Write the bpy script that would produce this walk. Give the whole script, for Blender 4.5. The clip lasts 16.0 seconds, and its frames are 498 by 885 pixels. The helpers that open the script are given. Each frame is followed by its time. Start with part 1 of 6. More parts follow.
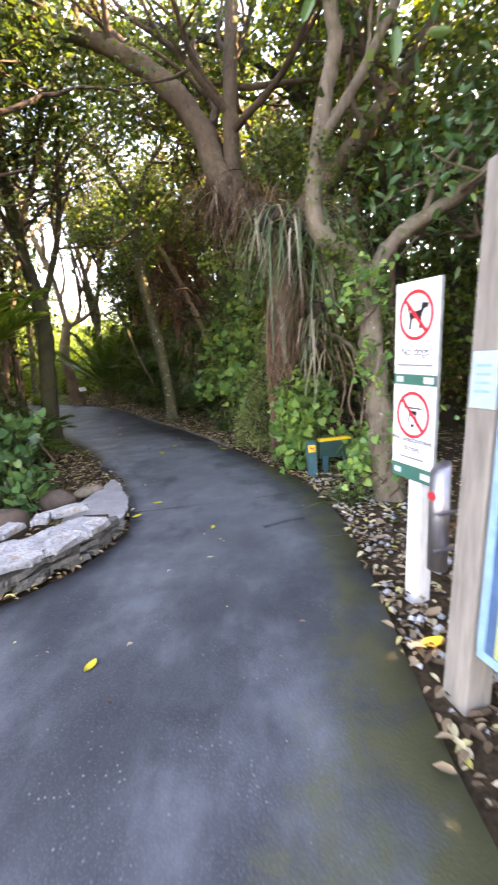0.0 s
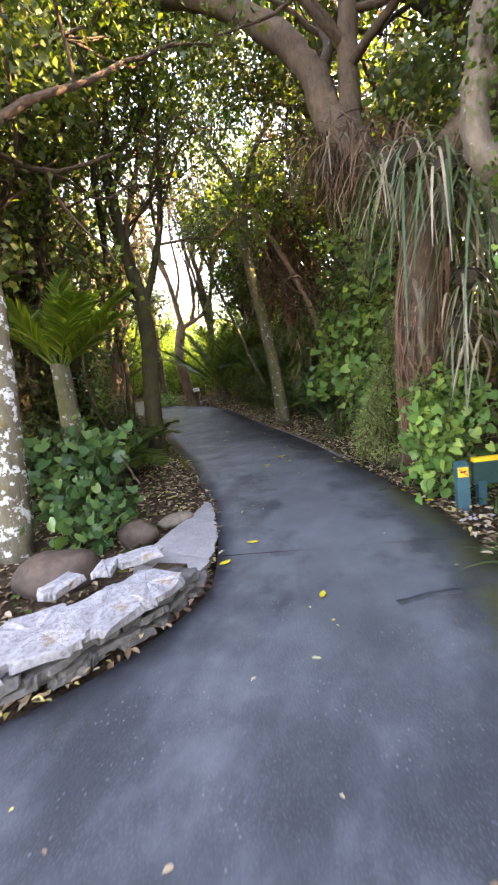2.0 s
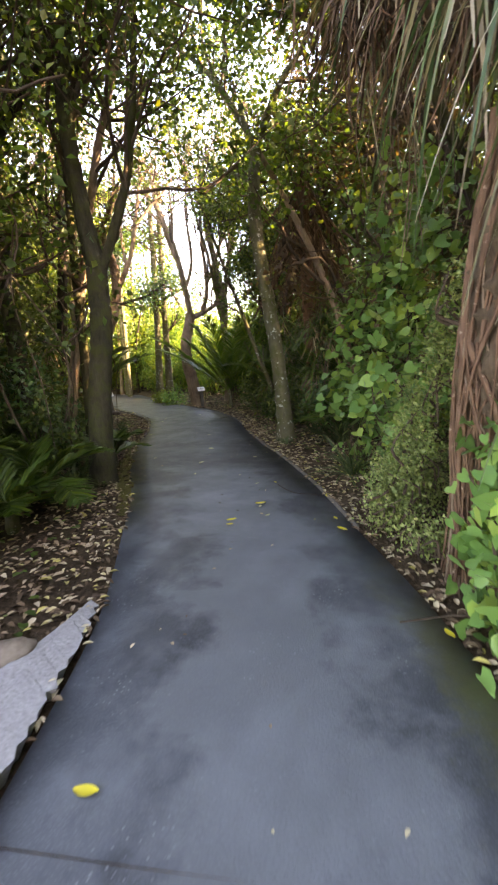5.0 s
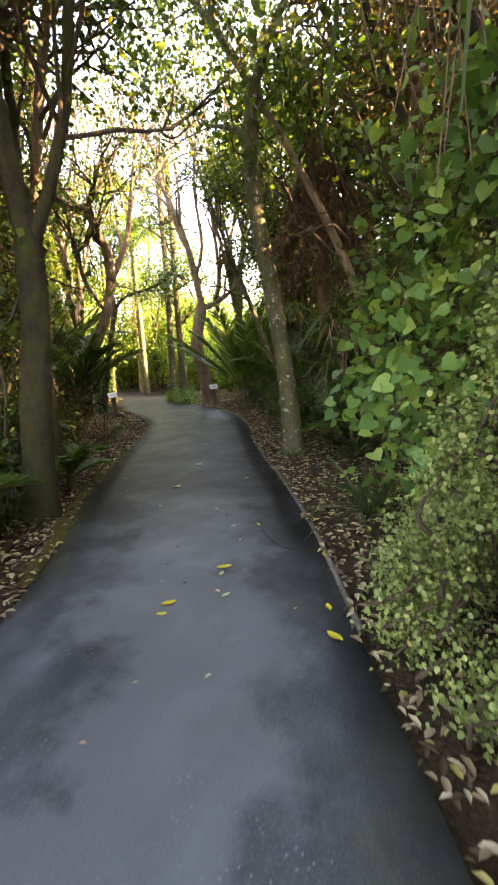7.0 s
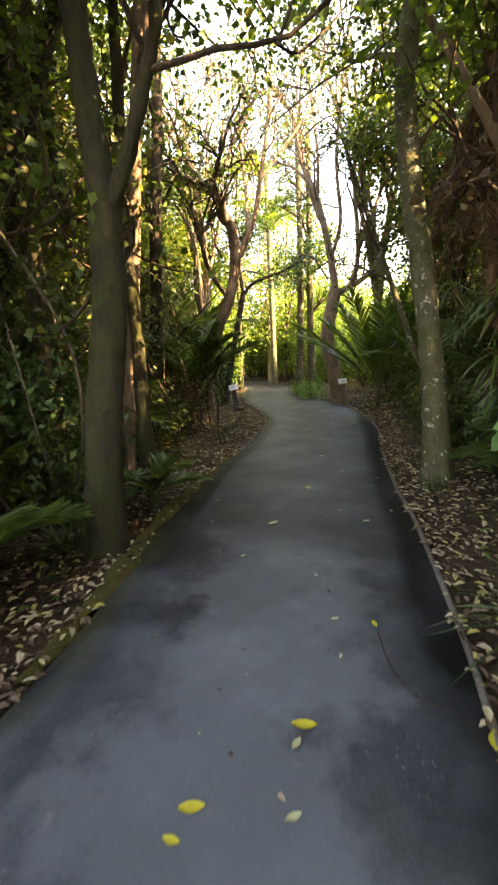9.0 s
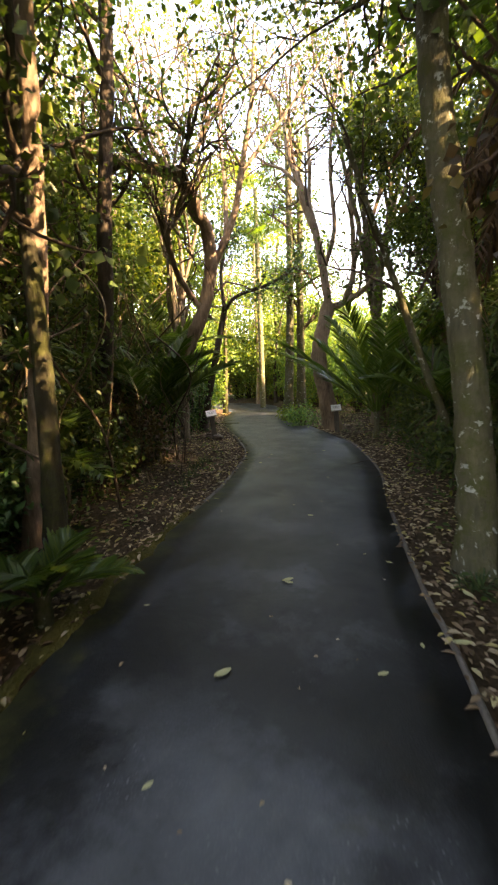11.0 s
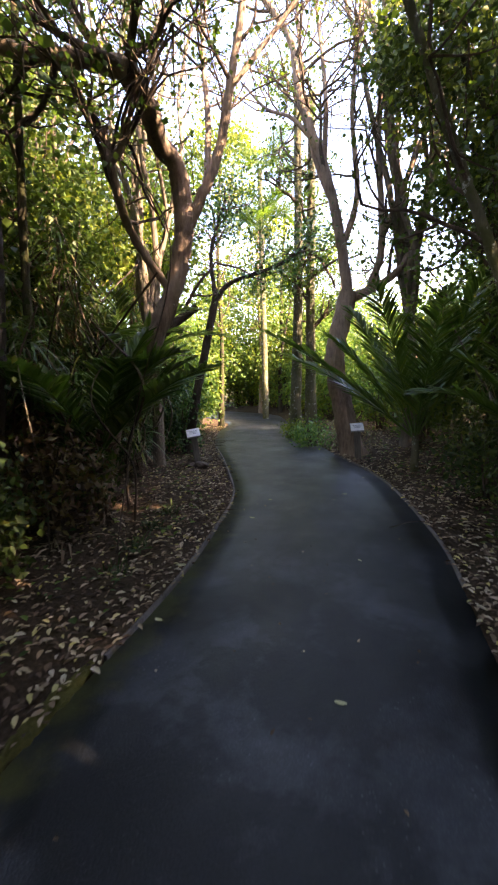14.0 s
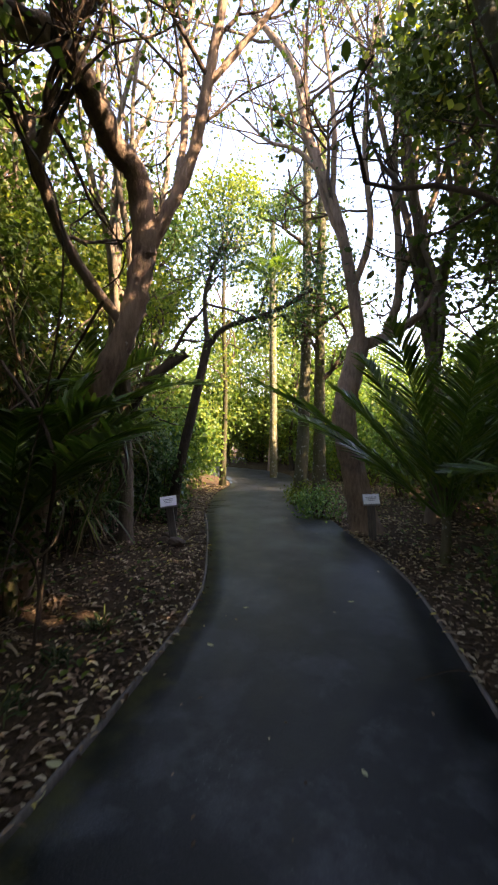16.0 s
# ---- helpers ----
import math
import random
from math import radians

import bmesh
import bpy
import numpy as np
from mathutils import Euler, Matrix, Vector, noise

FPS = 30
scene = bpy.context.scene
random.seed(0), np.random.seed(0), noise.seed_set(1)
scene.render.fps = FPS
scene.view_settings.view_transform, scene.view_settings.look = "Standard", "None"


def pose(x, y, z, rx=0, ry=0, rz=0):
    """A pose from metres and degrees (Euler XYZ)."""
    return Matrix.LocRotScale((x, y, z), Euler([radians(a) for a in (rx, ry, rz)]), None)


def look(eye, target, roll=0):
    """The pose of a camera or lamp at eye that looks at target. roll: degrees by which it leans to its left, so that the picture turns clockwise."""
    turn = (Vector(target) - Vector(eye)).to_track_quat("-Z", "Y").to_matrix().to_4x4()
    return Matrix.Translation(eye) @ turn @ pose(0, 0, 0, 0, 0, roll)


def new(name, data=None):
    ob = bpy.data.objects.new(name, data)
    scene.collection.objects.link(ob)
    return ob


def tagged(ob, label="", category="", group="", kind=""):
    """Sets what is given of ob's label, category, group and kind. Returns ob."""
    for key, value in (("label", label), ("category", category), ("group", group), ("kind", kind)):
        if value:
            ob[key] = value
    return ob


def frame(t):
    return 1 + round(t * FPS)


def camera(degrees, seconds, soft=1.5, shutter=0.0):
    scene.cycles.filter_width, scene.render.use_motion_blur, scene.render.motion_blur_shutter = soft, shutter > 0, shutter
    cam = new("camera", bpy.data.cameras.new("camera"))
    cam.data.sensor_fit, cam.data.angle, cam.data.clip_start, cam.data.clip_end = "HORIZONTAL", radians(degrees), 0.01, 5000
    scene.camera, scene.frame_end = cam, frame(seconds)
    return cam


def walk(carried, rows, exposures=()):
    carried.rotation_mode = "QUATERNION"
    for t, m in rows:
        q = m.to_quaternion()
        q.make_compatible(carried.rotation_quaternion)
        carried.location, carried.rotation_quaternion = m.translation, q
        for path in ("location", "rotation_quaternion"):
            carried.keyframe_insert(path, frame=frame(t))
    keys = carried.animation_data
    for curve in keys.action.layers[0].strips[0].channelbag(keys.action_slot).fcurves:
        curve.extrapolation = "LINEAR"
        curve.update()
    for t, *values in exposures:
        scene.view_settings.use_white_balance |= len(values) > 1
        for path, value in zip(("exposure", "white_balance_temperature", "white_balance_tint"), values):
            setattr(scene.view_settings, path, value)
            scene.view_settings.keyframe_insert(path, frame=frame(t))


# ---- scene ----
cam = camera(58.4, 16.0, 2.1, 0.5)
PATH = [
    (0, (-0.097, 0.35, 1.394), (-0.07, 2.315, 1.02), -4.0),
    (0.5, (-0.122, 0.587, 1.409), (-0.29, 2.543, 1.029), -4.2),
    (1, (-0.072, 0.86, 1.398), (-0.378, 2.799, 1.013), -5.5),
    (1.5, (-0.032, 1.15, 1.403), (-0.452, 3.071, 1.041), -6.5),
    (2, (-0.111, 1.454, 1.419), (-0.599, 3.362, 1.068), -6.9),
    (2.5, (-0.138, 1.828, 1.375), (-0.625, 3.734, 1.015), -6.5),
    (3, (-0.116, 2.188, 1.368), (-0.563, 4.099, 0.982), -6.1),
    (3.5, (-0.115, 2.559, 1.352), (-0.533, 4.474, 0.956), -5.8),
    (4, (-0.088, 2.939, 1.329), (-0.554, 4.844, 0.938), -5.4),
    (4.5, (-0.042, 3.279, 1.382), (-0.576, 5.169, 1.007), -4.6),
    (5, (-0.053, 3.659, 1.385), (-0.644, 5.538, 1.039), -2.8),
    (5.2, (-0.04, 3.797, 1.366), (-0.659, 5.669, 1.031), -2.3),
    (7.3, (0.01, 5.416, 1.384), (-0.749, 7.225, 0.996), -4.3),
    (7.5, (-0.013, 5.525, 1.371), (-0.798, 7.318, 0.962), -4.4),
    (8, (-0.118, 5.832, 1.403), (-1.079, 7.532, 0.975), -3.8),
    (8.5, (-0.232, 6.16, 1.437), (-1.389, 7.738, 1.023), -3.7),
    (8.7, (-0.302, 6.28, 1.455), (-1.533, 7.806, 1.058), -3.5),
    (10.8, (-1.108, 7.765, 1.534), (-2.308, 9.334, 1.221), -1.9),
    (11, (-1.197, 7.932, 1.524), (-2.406, 9.496, 1.221), -2.4),
    (11.5, (-1.385, 8.335, 1.565), (-2.619, 9.88, 1.266), -3.3),
    (12, (-1.663, 8.698, 1.562), (-2.89, 10.244, 1.239), -3.4),
    (12.5, (-1.928, 9.066, 1.559), (-3.143, 10.616, 1.213), -3.3),
    (13, (-2.121, 9.447, 1.578), (-3.349, 10.991, 1.248), -3.0),
    (13.5, (-2.362, 9.776, 1.595), (-3.585, 11.328, 1.285), -2.0),
    (14, (-2.592, 10.128, 1.588), (-3.823, 11.679, 1.304), -1.8),
    (14.5, (-2.751, 10.488, 1.613), (-3.982, 12.043, 1.354), -1.4),
    (15, (-2.947, 10.845, 1.62), (-4.17, 12.413, 1.408), -1.1),
    (15.5, (-3.081, 11.207, 1.622), (-4.331, 12.763, 1.496), -0.7),
    (16, (-3.168, 11.589, 1.669), (-4.472, 13.105, 1.62), -0.5),
]
EXPOSURES = [(0.0, 4.15, 8900, 30), (2.5, 4.25, 8900, 31), (5.0, 4.25, 9400, 28), (7.5, 4.3, 9900, 24), (8.5, 4.25, 10000, 23), (11.0, 3.8, 9500, 24), (13.0, 3.65, 7800, 30), (14.5, 3.5, 7200, 32), (16.0, 3.08, 7500, 30)]
walk(cam, [(t, look(eye, target, roll)) for t, eye, target, roll in PATH], EXPOSURES)

# ---- light ----
SUN_AZ, SUN_EL = radians(80), radians(31)   # azimuth from +y towards +x, height
world = bpy.data.worlds.new("sky")
scene.world = world
world.use_nodes = True
wn = world.node_tree
sky = wn.nodes.new("ShaderNodeTexSky")
sky.sky_type = "NISHITA"
sky.sun_disc = False
sky.sun_elevation = SUN_EL
sky.sun_rotation = SUN_AZ
wn.links.new(sky.outputs[0], wn.nodes["Background"].inputs[0])
wn.nodes["Background"].inputs[1].default_value = 0.15
sun = new("sun", bpy.data.lights.new("sun", "SUN"))
sun.data.energy, sun.data.angle, sun.data.color = 5.0, radians(0.5), (1.0, 0.84, 0.58)
sun_from = Vector((math.sin(SUN_AZ) * math.cos(SUN_EL), math.cos(SUN_AZ) * math.cos(SUN_EL), math.sin(SUN_EL)))
sun.matrix_world = look(sun_from * 60, (0, 0, 0))


# ---- materials ----
def material(name, build, rough=0.8, spec=0.3, metal=0.0):
    m = bpy.data.materials.new(name)
    m.use_nodes = True
    nt = m.node_tree
    b = nt.nodes["Principled BSDF"]
    b.inputs["Roughness"].default_value = rough
    b.inputs["Specular IOR Level"].default_value = spec
    b.inputs["Metallic"].default_value = metal
    build(nt, b)
    return m


def coords(nt, scale=(1, 1, 1)):
    tc = nt.nodes.new("ShaderNodeTexCoord")
    mp = nt.nodes.new("ShaderNodeMapping")
    mp.inputs["Scale"].default_value = scale
    nt.links.new(tc.outputs["Object"], mp.inputs["Vector"])
    return mp.outputs[0]


def noise_tex(nt, vec, scale, detail=4.0, rough=0.6):
    n = nt.nodes.new("ShaderNodeTexNoise")
    n.inputs["Scale"].default_value = scale
    n.inputs["Detail"].default_value = detail
    n.inputs["Roughness"].default_value = rough
    nt.links.new(vec, n.inputs["Vector"])
    return n.outputs["Fac"]


def ramp(nt, fac, stops):
    r = nt.nodes.new("ShaderNodeValToRGB")
    e = r.color_ramp.elements
    while len(e) < len(stops):
        e.new(0.5)
    for i, (p, c) in enumerate(stops):
        e[i].position = p
        e[i].color = (*c, 1) if len(c) == 3 else c
    nt.links.new(fac, r.inputs[0])
    return r.outputs[0]


def mix(nt, fac, a, b, mode="MIX"):
    n = nt.nodes.new("ShaderNodeMix")
    n.data_type, n.blend_type = "RGBA", mode
    for sock, v in ((n.inputs[0], fac), (n.inputs[6], a), (n.inputs[7], b)):
        if hasattr(v, "is_linked"):
            nt.links.new(v, sock)
        elif isinstance(v, tuple):
            sock.default_value = (*v, 1)
        else:
            sock.default_value = v
    return n.outputs[2]


def scalar(nt, op, a, b, c=None, clamp=False):
    """A math node on sockets or numbers."""
    n = nt.nodes.new("ShaderNodeMath")
    n.operation, n.use_clamp = op, clamp
    for sock, v in zip(n.inputs, (a, b, c)):
        if hasattr(v, "is_linked"):
            nt.links.new(v, sock)
        elif v is not None:
            sock.default_value = v
    return n.outputs[0]


def bump(nt, b, height, strength, dist=0.01):
    n = nt.nodes.new("ShaderNodeBump")
    n.inputs["Strength"].default_value = strength
    n.inputs["Distance"].default_value = dist
    nt.links.new(height, n.inputs["Height"])
    nt.links.new(n.outputs[0], b.inputs["Normal"])


def plain(name, lo, hi, scale=20.0, rough=0.7, spec=0.3, metal=0.0, relief=0.2, dist=0.004, stretch=(1, 1, 1)):
    """A two-tone surface: broad stains and fine grain, with relief."""
    def build(nt, b):
        v = coords(nt, stretch)
        big = noise_tex(nt, v, scale * 0.15, 3)
        fine = noise_tex(nt, v, scale * 2.0, 6)
        c1 = ramp(nt, big, [(0.3, lo), (0.7, hi)])
        dark = tuple(x * 0.72 for x in lo)
        c2 = ramp(nt, fine, [(0.3, dark), (0.65, hi)])
        nt.links.new(mix(nt, 0.45, c1, c2), b.inputs["Base Color"])
        bump(nt, b, fine, relief, dist)
    return material(name, build, rough, spec, metal)


def leaf_material(name, stops, through_fac=0.4, rough=0.45, glow=(1.15, 1.2, 0.5)):
    """Leaves: each has its own tint; light passes through them."""
    def build(nt, b):
        geo = nt.nodes.new("ShaderNodeNewGeometry")
        col = ramp(nt, geo.outputs["Random Per Island"], stops)
        v = coords(nt)
        n = noise_tex(nt, v, 1.1, 3)
        tint = ramp(nt, n, [(0.3, (0.72, 0.75, 0.7)), (0.7, (1.15, 1.1, 1.0))])
        col = mix(nt, 1.0, col, tint, "MULTIPLY")
        nt.links.new(col, b.inputs["Base Color"])
        tr = nt.nodes.new("ShaderNodeBsdfTranslucent")
        nt.links.new(mix(nt, 1.0, col, glow, "MULTIPLY"), tr.inputs[0])
        ms = nt.nodes.new("ShaderNodeMixShader")
        ms.inputs[0].default_value = through_fac
        nt.links.new(b.outputs[0], ms.inputs[1])
        nt.links.new(tr.outputs[0], ms.inputs[2])
        nt.links.new(ms.outputs[0], nt.nodes["Material Output"].inputs[0])
    return material(name, build, rough, 0.35)


def bark_material(name, lo, hi, spot=None, spot_at=0.62, moss=None, moss_at=0.55):
    def build(nt, b):
        v = coords(nt)
        vs = coords(nt, (1, 1, 0.22))
        grain = noise_tex(nt, vs, 26, 7, 0.7)
        big = noise_tex(nt, v, 2.2, 3)
        c = mix(nt, 0.5, ramp(nt, grain, [(0.3, lo), (0.7, hi)]), ramp(nt, big, [(0.3, lo), (0.75, hi)]))
        if moss:
            m = ramp(nt, noise_tex(nt, v, 4.5, 6, 0.7), [(moss_at, (0, 0, 0)), (moss_at + 0.12, (1, 1, 1))])
            c = mix(nt, m, c, moss)
        if spot:
            s = ramp(nt, noise_tex(nt, v, 13, 5, 0.65), [(spot_at, (0, 0, 0)), (spot_at + 0.05, (1, 1, 1))])
            c = mix(nt, s, c, spot)
        nt.links.new(c, b.inputs["Base Color"])
        lump = noise_tex(nt, v, 9, 4, 0.6)
        bump(nt, b, mix(nt, 0.4, grain, lump), 1.0, 0.04)
    return material(name, build, 0.9, 0.15)


def asphalt_build(nt, b):
    v = coords(nt)
    big = noise_tex(nt, coords(nt, (1.5, 0.8, 1)), 1.0, 5, 0.6)
    mid = noise_tex(nt, v, 3.0, 5, 0.6)
    vo = nt.nodes.new("ShaderNodeTexVoronoi")
    vo.inputs["Scale"].default_value = 85
    nt.links.new(v, vo.inputs["Vector"])
    grit = noise_tex(nt, v, 240, 3, 0.7)
    c = ramp(nt, big, [(0.34, (0.034, 0.036, 0.04)), (0.46, (0.058, 0.06, 0.065)), (0.54, (0.098, 0.101, 0.108)), (0.66, (0.145, 0.148, 0.156))])
    # soft cloudy blotches of damp
    cloud = ramp(nt, noise_tex(nt, v, 2.4, 3, 0.55), [(0.33, (0.68, 0.68, 0.68)), (0.42, (1.0, 1.0, 1.0)), (0.64, (1.12, 1.12, 1.12))])
    c = mix(nt, 1.0, c, cloud, "MULTIPLY")
    c = mix(nt, ramp(nt, mid, [(0.35, (0.15, 0.15, 0.15)), (0.65, (0.6, 0.6, 0.6))]), c, ramp(nt, vo.outputs["Distance"], [(0.0, (0.1, 0.103, 0.108)), (0.5, (0.03, 0.031, 0.034))]))
    # olive film of algae in broad drifts
    alg = ramp(nt, noise_tex(nt, v, 0.9, 6, 0.7), [(0.60, (0, 0, 0)), (0.70, (0.6, 0.6, 0.6))])
    c = mix(nt, alg, c, (0.055, 0.052, 0.03))
    # glints of wet aggregate painted as pale dots, strewn in drifts
    chip = nt.nodes.new("ShaderNodeTexVoronoi")
    chip.inputs["Scale"].default_value = 34
    nt.links.new(v, chip.inputs["Vector"])
    glint = ramp(nt, chip.outputs["Distance"], [(0.12, (1, 1, 1)), (0.2, (0, 0, 0))])
    drift = ramp(nt, noise_tex(nt, v, 2.2, 4, 0.7), [(0.5, (0, 0, 0)), (0.62, (1, 1, 1))])
    c = mix(nt, mix(nt, 1.0, glint, drift, "MULTIPLY"), c, (0.19, 0.19, 0.19))
    # canopy shade put into the colour beyond the first bend, with drying damp drifts
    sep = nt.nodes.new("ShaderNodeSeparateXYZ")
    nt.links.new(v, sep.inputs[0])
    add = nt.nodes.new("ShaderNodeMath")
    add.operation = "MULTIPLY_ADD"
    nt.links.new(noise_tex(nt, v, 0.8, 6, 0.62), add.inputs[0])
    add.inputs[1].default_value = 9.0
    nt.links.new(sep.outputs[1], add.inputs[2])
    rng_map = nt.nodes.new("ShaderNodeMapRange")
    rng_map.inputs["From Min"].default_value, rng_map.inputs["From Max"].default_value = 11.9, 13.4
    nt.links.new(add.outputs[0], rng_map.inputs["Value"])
    damp_shade = ramp(nt, noise_tex(nt, v, 1.5, 5, 0.65), [(0.4, (0.13, 0.14, 0.12)), (0.5, (0.2, 0.205, 0.195)), (0.56, (0.5, 0.5, 0.49)), (0.64, (0.75, 0.75, 0.74))])
    c = mix(nt, rng_map.outputs[0], c, mix(nt, 1.0, c, damp_shade, "MULTIPLY"))
    # dry pale drift mid-path with ragged rim, lightened too against the crowns' shade
    at = nt.nodes.new("ShaderNodeAttribute")
    at.attribute_name = "verge"
    u, y_at = at.outputs["Fac"], sep.outputs[1]
    rim = noise_tex(nt, v, 1.9, 6, 0.62)
    mid_path = scalar(nt, "SUBTRACT", 0.42, scalar(nt, "ABSOLUTE", scalar(nt, "SUBTRACT", u, 0.52), 0.0))
    dry = scalar(nt, "DIVIDE", scalar(nt, "MULTIPLY_ADD", rim, 0.9, scalar(nt, "ADD", mid_path, -0.58)), 0.12, clamp=True)
    for lo_y, hi_y in ((2.6, 4.6), (9.6, 8.0)):
        span = nt.nodes.new("ShaderNodeMapRange")
        span.inputs["From Min"].default_value, span.inputs["From Max"].default_value = lo_y, hi_y
        nt.links.new(y_at, span.inputs["Value"])
        dry = scalar(nt, "MULTIPLY", dry, span.outputs[0])
    c = mix(nt, scalar(nt, "MULTIPLY", dry, 0.6), c, (0.145, 0.147, 0.151))
    # moss stains feathering in from the verges, and rough tar along the wall's foot
    fray = noise_tex(nt, v, 5.0, 7, 0.72)
    patch = ramp(nt, noise_tex(nt, v, 2.6, 5, 0.65), [(0.38, (0.15, 0.15, 0.15)), (0.52, (1, 1, 1))])
    for sign, limit, width, lo_y, hi_y, colour, amount in ((1.0, 0.85, 0.1, 6.9, 5.6, (0.1, 0.094, 0.03), 0.75), (1.0, 0.8, 0.25, 6.9, 5.0, (0.055, 0.05, 0.032), 0.35),
                                                          (-1.0, -0.1, 0.1, 6.6, 7.6, (0.085, 0.08, 0.026), 0.85), (-1.0, -0.035, 0.02, 4.6, 4.2, (0.03, 0.03, 0.032), 0.8)):
        shifted = scalar(nt, "MULTIPLY_ADD", u, sign, scalar(nt, "MULTIPLY_ADD", fray, 0.34, -0.17 - limit))
        edge = scalar(nt, "DIVIDE", shifted, width, clamp=True)
        span = nt.nodes.new("ShaderNodeMapRange")
        span.inputs["From Min"].default_value, span.inputs["From Max"].default_value = lo_y, hi_y
        nt.links.new(y_at, span.inputs["Value"])
        c = mix(nt, scalar(nt, "MULTIPLY", scalar(nt, "MULTIPLY", edge, scalar(nt, "MULTIPLY", span.outputs[0], patch)), amount), c, colour)
    c = mix(nt, 1.0, c, (0.93, 1.0, 1.02), "MULTIPLY")
    nt.links.new(c, b.inputs["Base Color"])
    r = ramp(nt, mid, [(0.3, (0.42, 0.42, 0.42)), (0.5, (0.5, 0.5, 0.5)), (0.7, (0.58, 0.58, 0.58))])
    nt.links.new(r, b.inputs["Roughness"])
    hn = mix(nt, 0.5, vo.outputs["Distance"], grit)
    bump(nt, b, hn, 0.35, 0.006)


def ground_build(nt, b):
    v = coords(nt)
    c = ramp(nt, noise_tex(nt, v, 1.6, 5), [(0.3, (0.035, 0.024, 0.016)), (0.55, (0.075, 0.05, 0.03)), (0.75, (0.06, 0.06, 0.028))])
    c = mix(nt, 0.5, c, ramp(nt, noise_tex(nt, v, 34, 5, 0.7), [(0.35, (0.02, 0.014, 0.009)), (0.7, (0.15, 0.1, 0.06))]))
    nt.links.new(c, b.inputs["Base Color"])
    bump(nt, b, noise_tex(nt, v, 30, 6, 0.7), 1.0, 0.04)


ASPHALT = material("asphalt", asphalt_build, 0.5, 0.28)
SOIL = material("leaf_mould", ground_build, 0.95, 0.1)
BARK_DARK = bark_material("dark_bark", (0.022, 0.017, 0.013), (0.085, 0.066, 0.05), moss=(0.05, 0.055, 0.022), moss_at=0.6)
BARK_BROWN = bark_material("brown_bark", (0.07, 0.048, 0.035), (0.42, 0.3, 0.21), spot=(0.4, 0.35, 0.29), spot_at=0.68)
BARK_MOSS = bark_material("mossy_bark", (0.05, 0.045, 0.028), (0.16, 0.15, 0.09), spot=(0.36, 0.37, 0.33), spot_at=0.6, moss=(0.075, 0.078, 0.03), moss_at=0.47)
BARK_LICHEN = bark_material("lichen_bark", (0.07, 0.062, 0.04), (0.2, 0.18, 0.12), spot=(0.52, 0.54, 0.52), spot_at=0.54, moss=(0.12, 0.11, 0.03), moss_at=0.55)
BARK_OLD = bark_material("old_bark", (0.035, 0.026, 0.018), (0.17, 0.12, 0.08), moss=(0.065, 0.062, 0.026), moss_at=0.56)
BARK_PALE = bark_material("pale_bark", (0.07, 0.055, 0.042), (0.25, 0.2, 0.145), spot=(0.34, 0.32, 0.26), spot_at=0.64, moss=(0.075, 0.09, 0.03), moss_at=0.55)
BARK_RED = bark_material("fibrous_root_bark", (0.05, 0.03, 0.021), (0.3, 0.175, 0.115), spot=(0.4, 0.3, 0.22), spot_at=0.62)
BARK_OLIVE = bark_material("olive_bark", (0.018, 0.016, 0.01), (0.075, 0.066, 0.04), moss=(0.05, 0.052, 0.018), moss_at=0.46)
TWIG = bark_material("twig_bark", (0.03, 0.022, 0.015), (0.14, 0.1, 0.07))
LEAF_DARK = leaf_material("dark_leaf", [(0.0, (0.03, 0.052, 0.018)), (0.5, (0.062, 0.1, 0.03)), (0.9, (0.1, 0.145, 0.035)), (1.0, (0.17, 0.18, 0.04))], 0.4)
LEAF_MID = leaf_material("mid_leaf", [(0.0, (0.04, 0.075, 0.022)), (0.5, (0.08, 0.14, 0.034)), (0.9, (0.13, 0.19, 0.04)), (1.0, (0.2, 0.22, 0.045))], 0.5)
# sunlight put into the leaf colour as yellow
LEAF_SUN = leaf_material("sunlit_yellow_green_leaf", [(0.0, (0.07, 0.12, 0.025)), (0.5, (0.14, 0.2, 0.04)), (1.0, (0.3, 0.32, 0.06))], 0.6)
LEAF_RUST = leaf_material("rusty_leaf", [(0.0, (0.05, 0.032, 0.02)), (0.5, (0.12, 0.075, 0.045)), (1.0, (0.16, 0.13, 0.05))], 0.35)
LEAF_HEART = leaf_material("heart_leaf", [(0.0, (0.08, 0.19, 0.06)), (0.6, (0.15, 0.3, 0.09)), (1.0, (0.28, 0.4, 0.1))], 0.3, 0.35)
LEAF_BLUE = leaf_material("glossy_leaf", [(0.0, (0.03, 0.09, 0.035)), (0.6, (0.065, 0.15, 0.055)), (1.0, (0.11, 0.2, 0.06))], 0.25, 0.28)
# light on open foliage put into a brighter leaf colour
LEAF_LIT_GREEN = leaf_material("lit_green_leaf", [(0.0, (0.08, 0.16, 0.045)), (0.6, (0.15, 0.26, 0.07)), (1.0, (0.28, 0.34, 0.07))], 0.55)
FROND = leaf_material("palm_frond", [(0.0, (0.04, 0.085, 0.018)), (0.6, (0.075, 0.14, 0.028)), (1.0, (0.15, 0.2, 0.03))], 0.5, 0.3)
FROND_DRY = leaf_material("dry_frond", [(0.0, (0.05, 0.028, 0.02)), (0.6, (0.12, 0.07, 0.046)), (1.0, (0.2, 0.13, 0.085))], 0.25, 0.8)
STRAP = leaf_material("strap_leaf", [(0.0, (0.04, 0.08, 0.035)), (0.4, (0.09, 0.14, 0.07)), (0.6, (0.2, 0.18, 0.13)), (1.0, (0.44, 0.38, 0.31))], 0.3, 0.4)
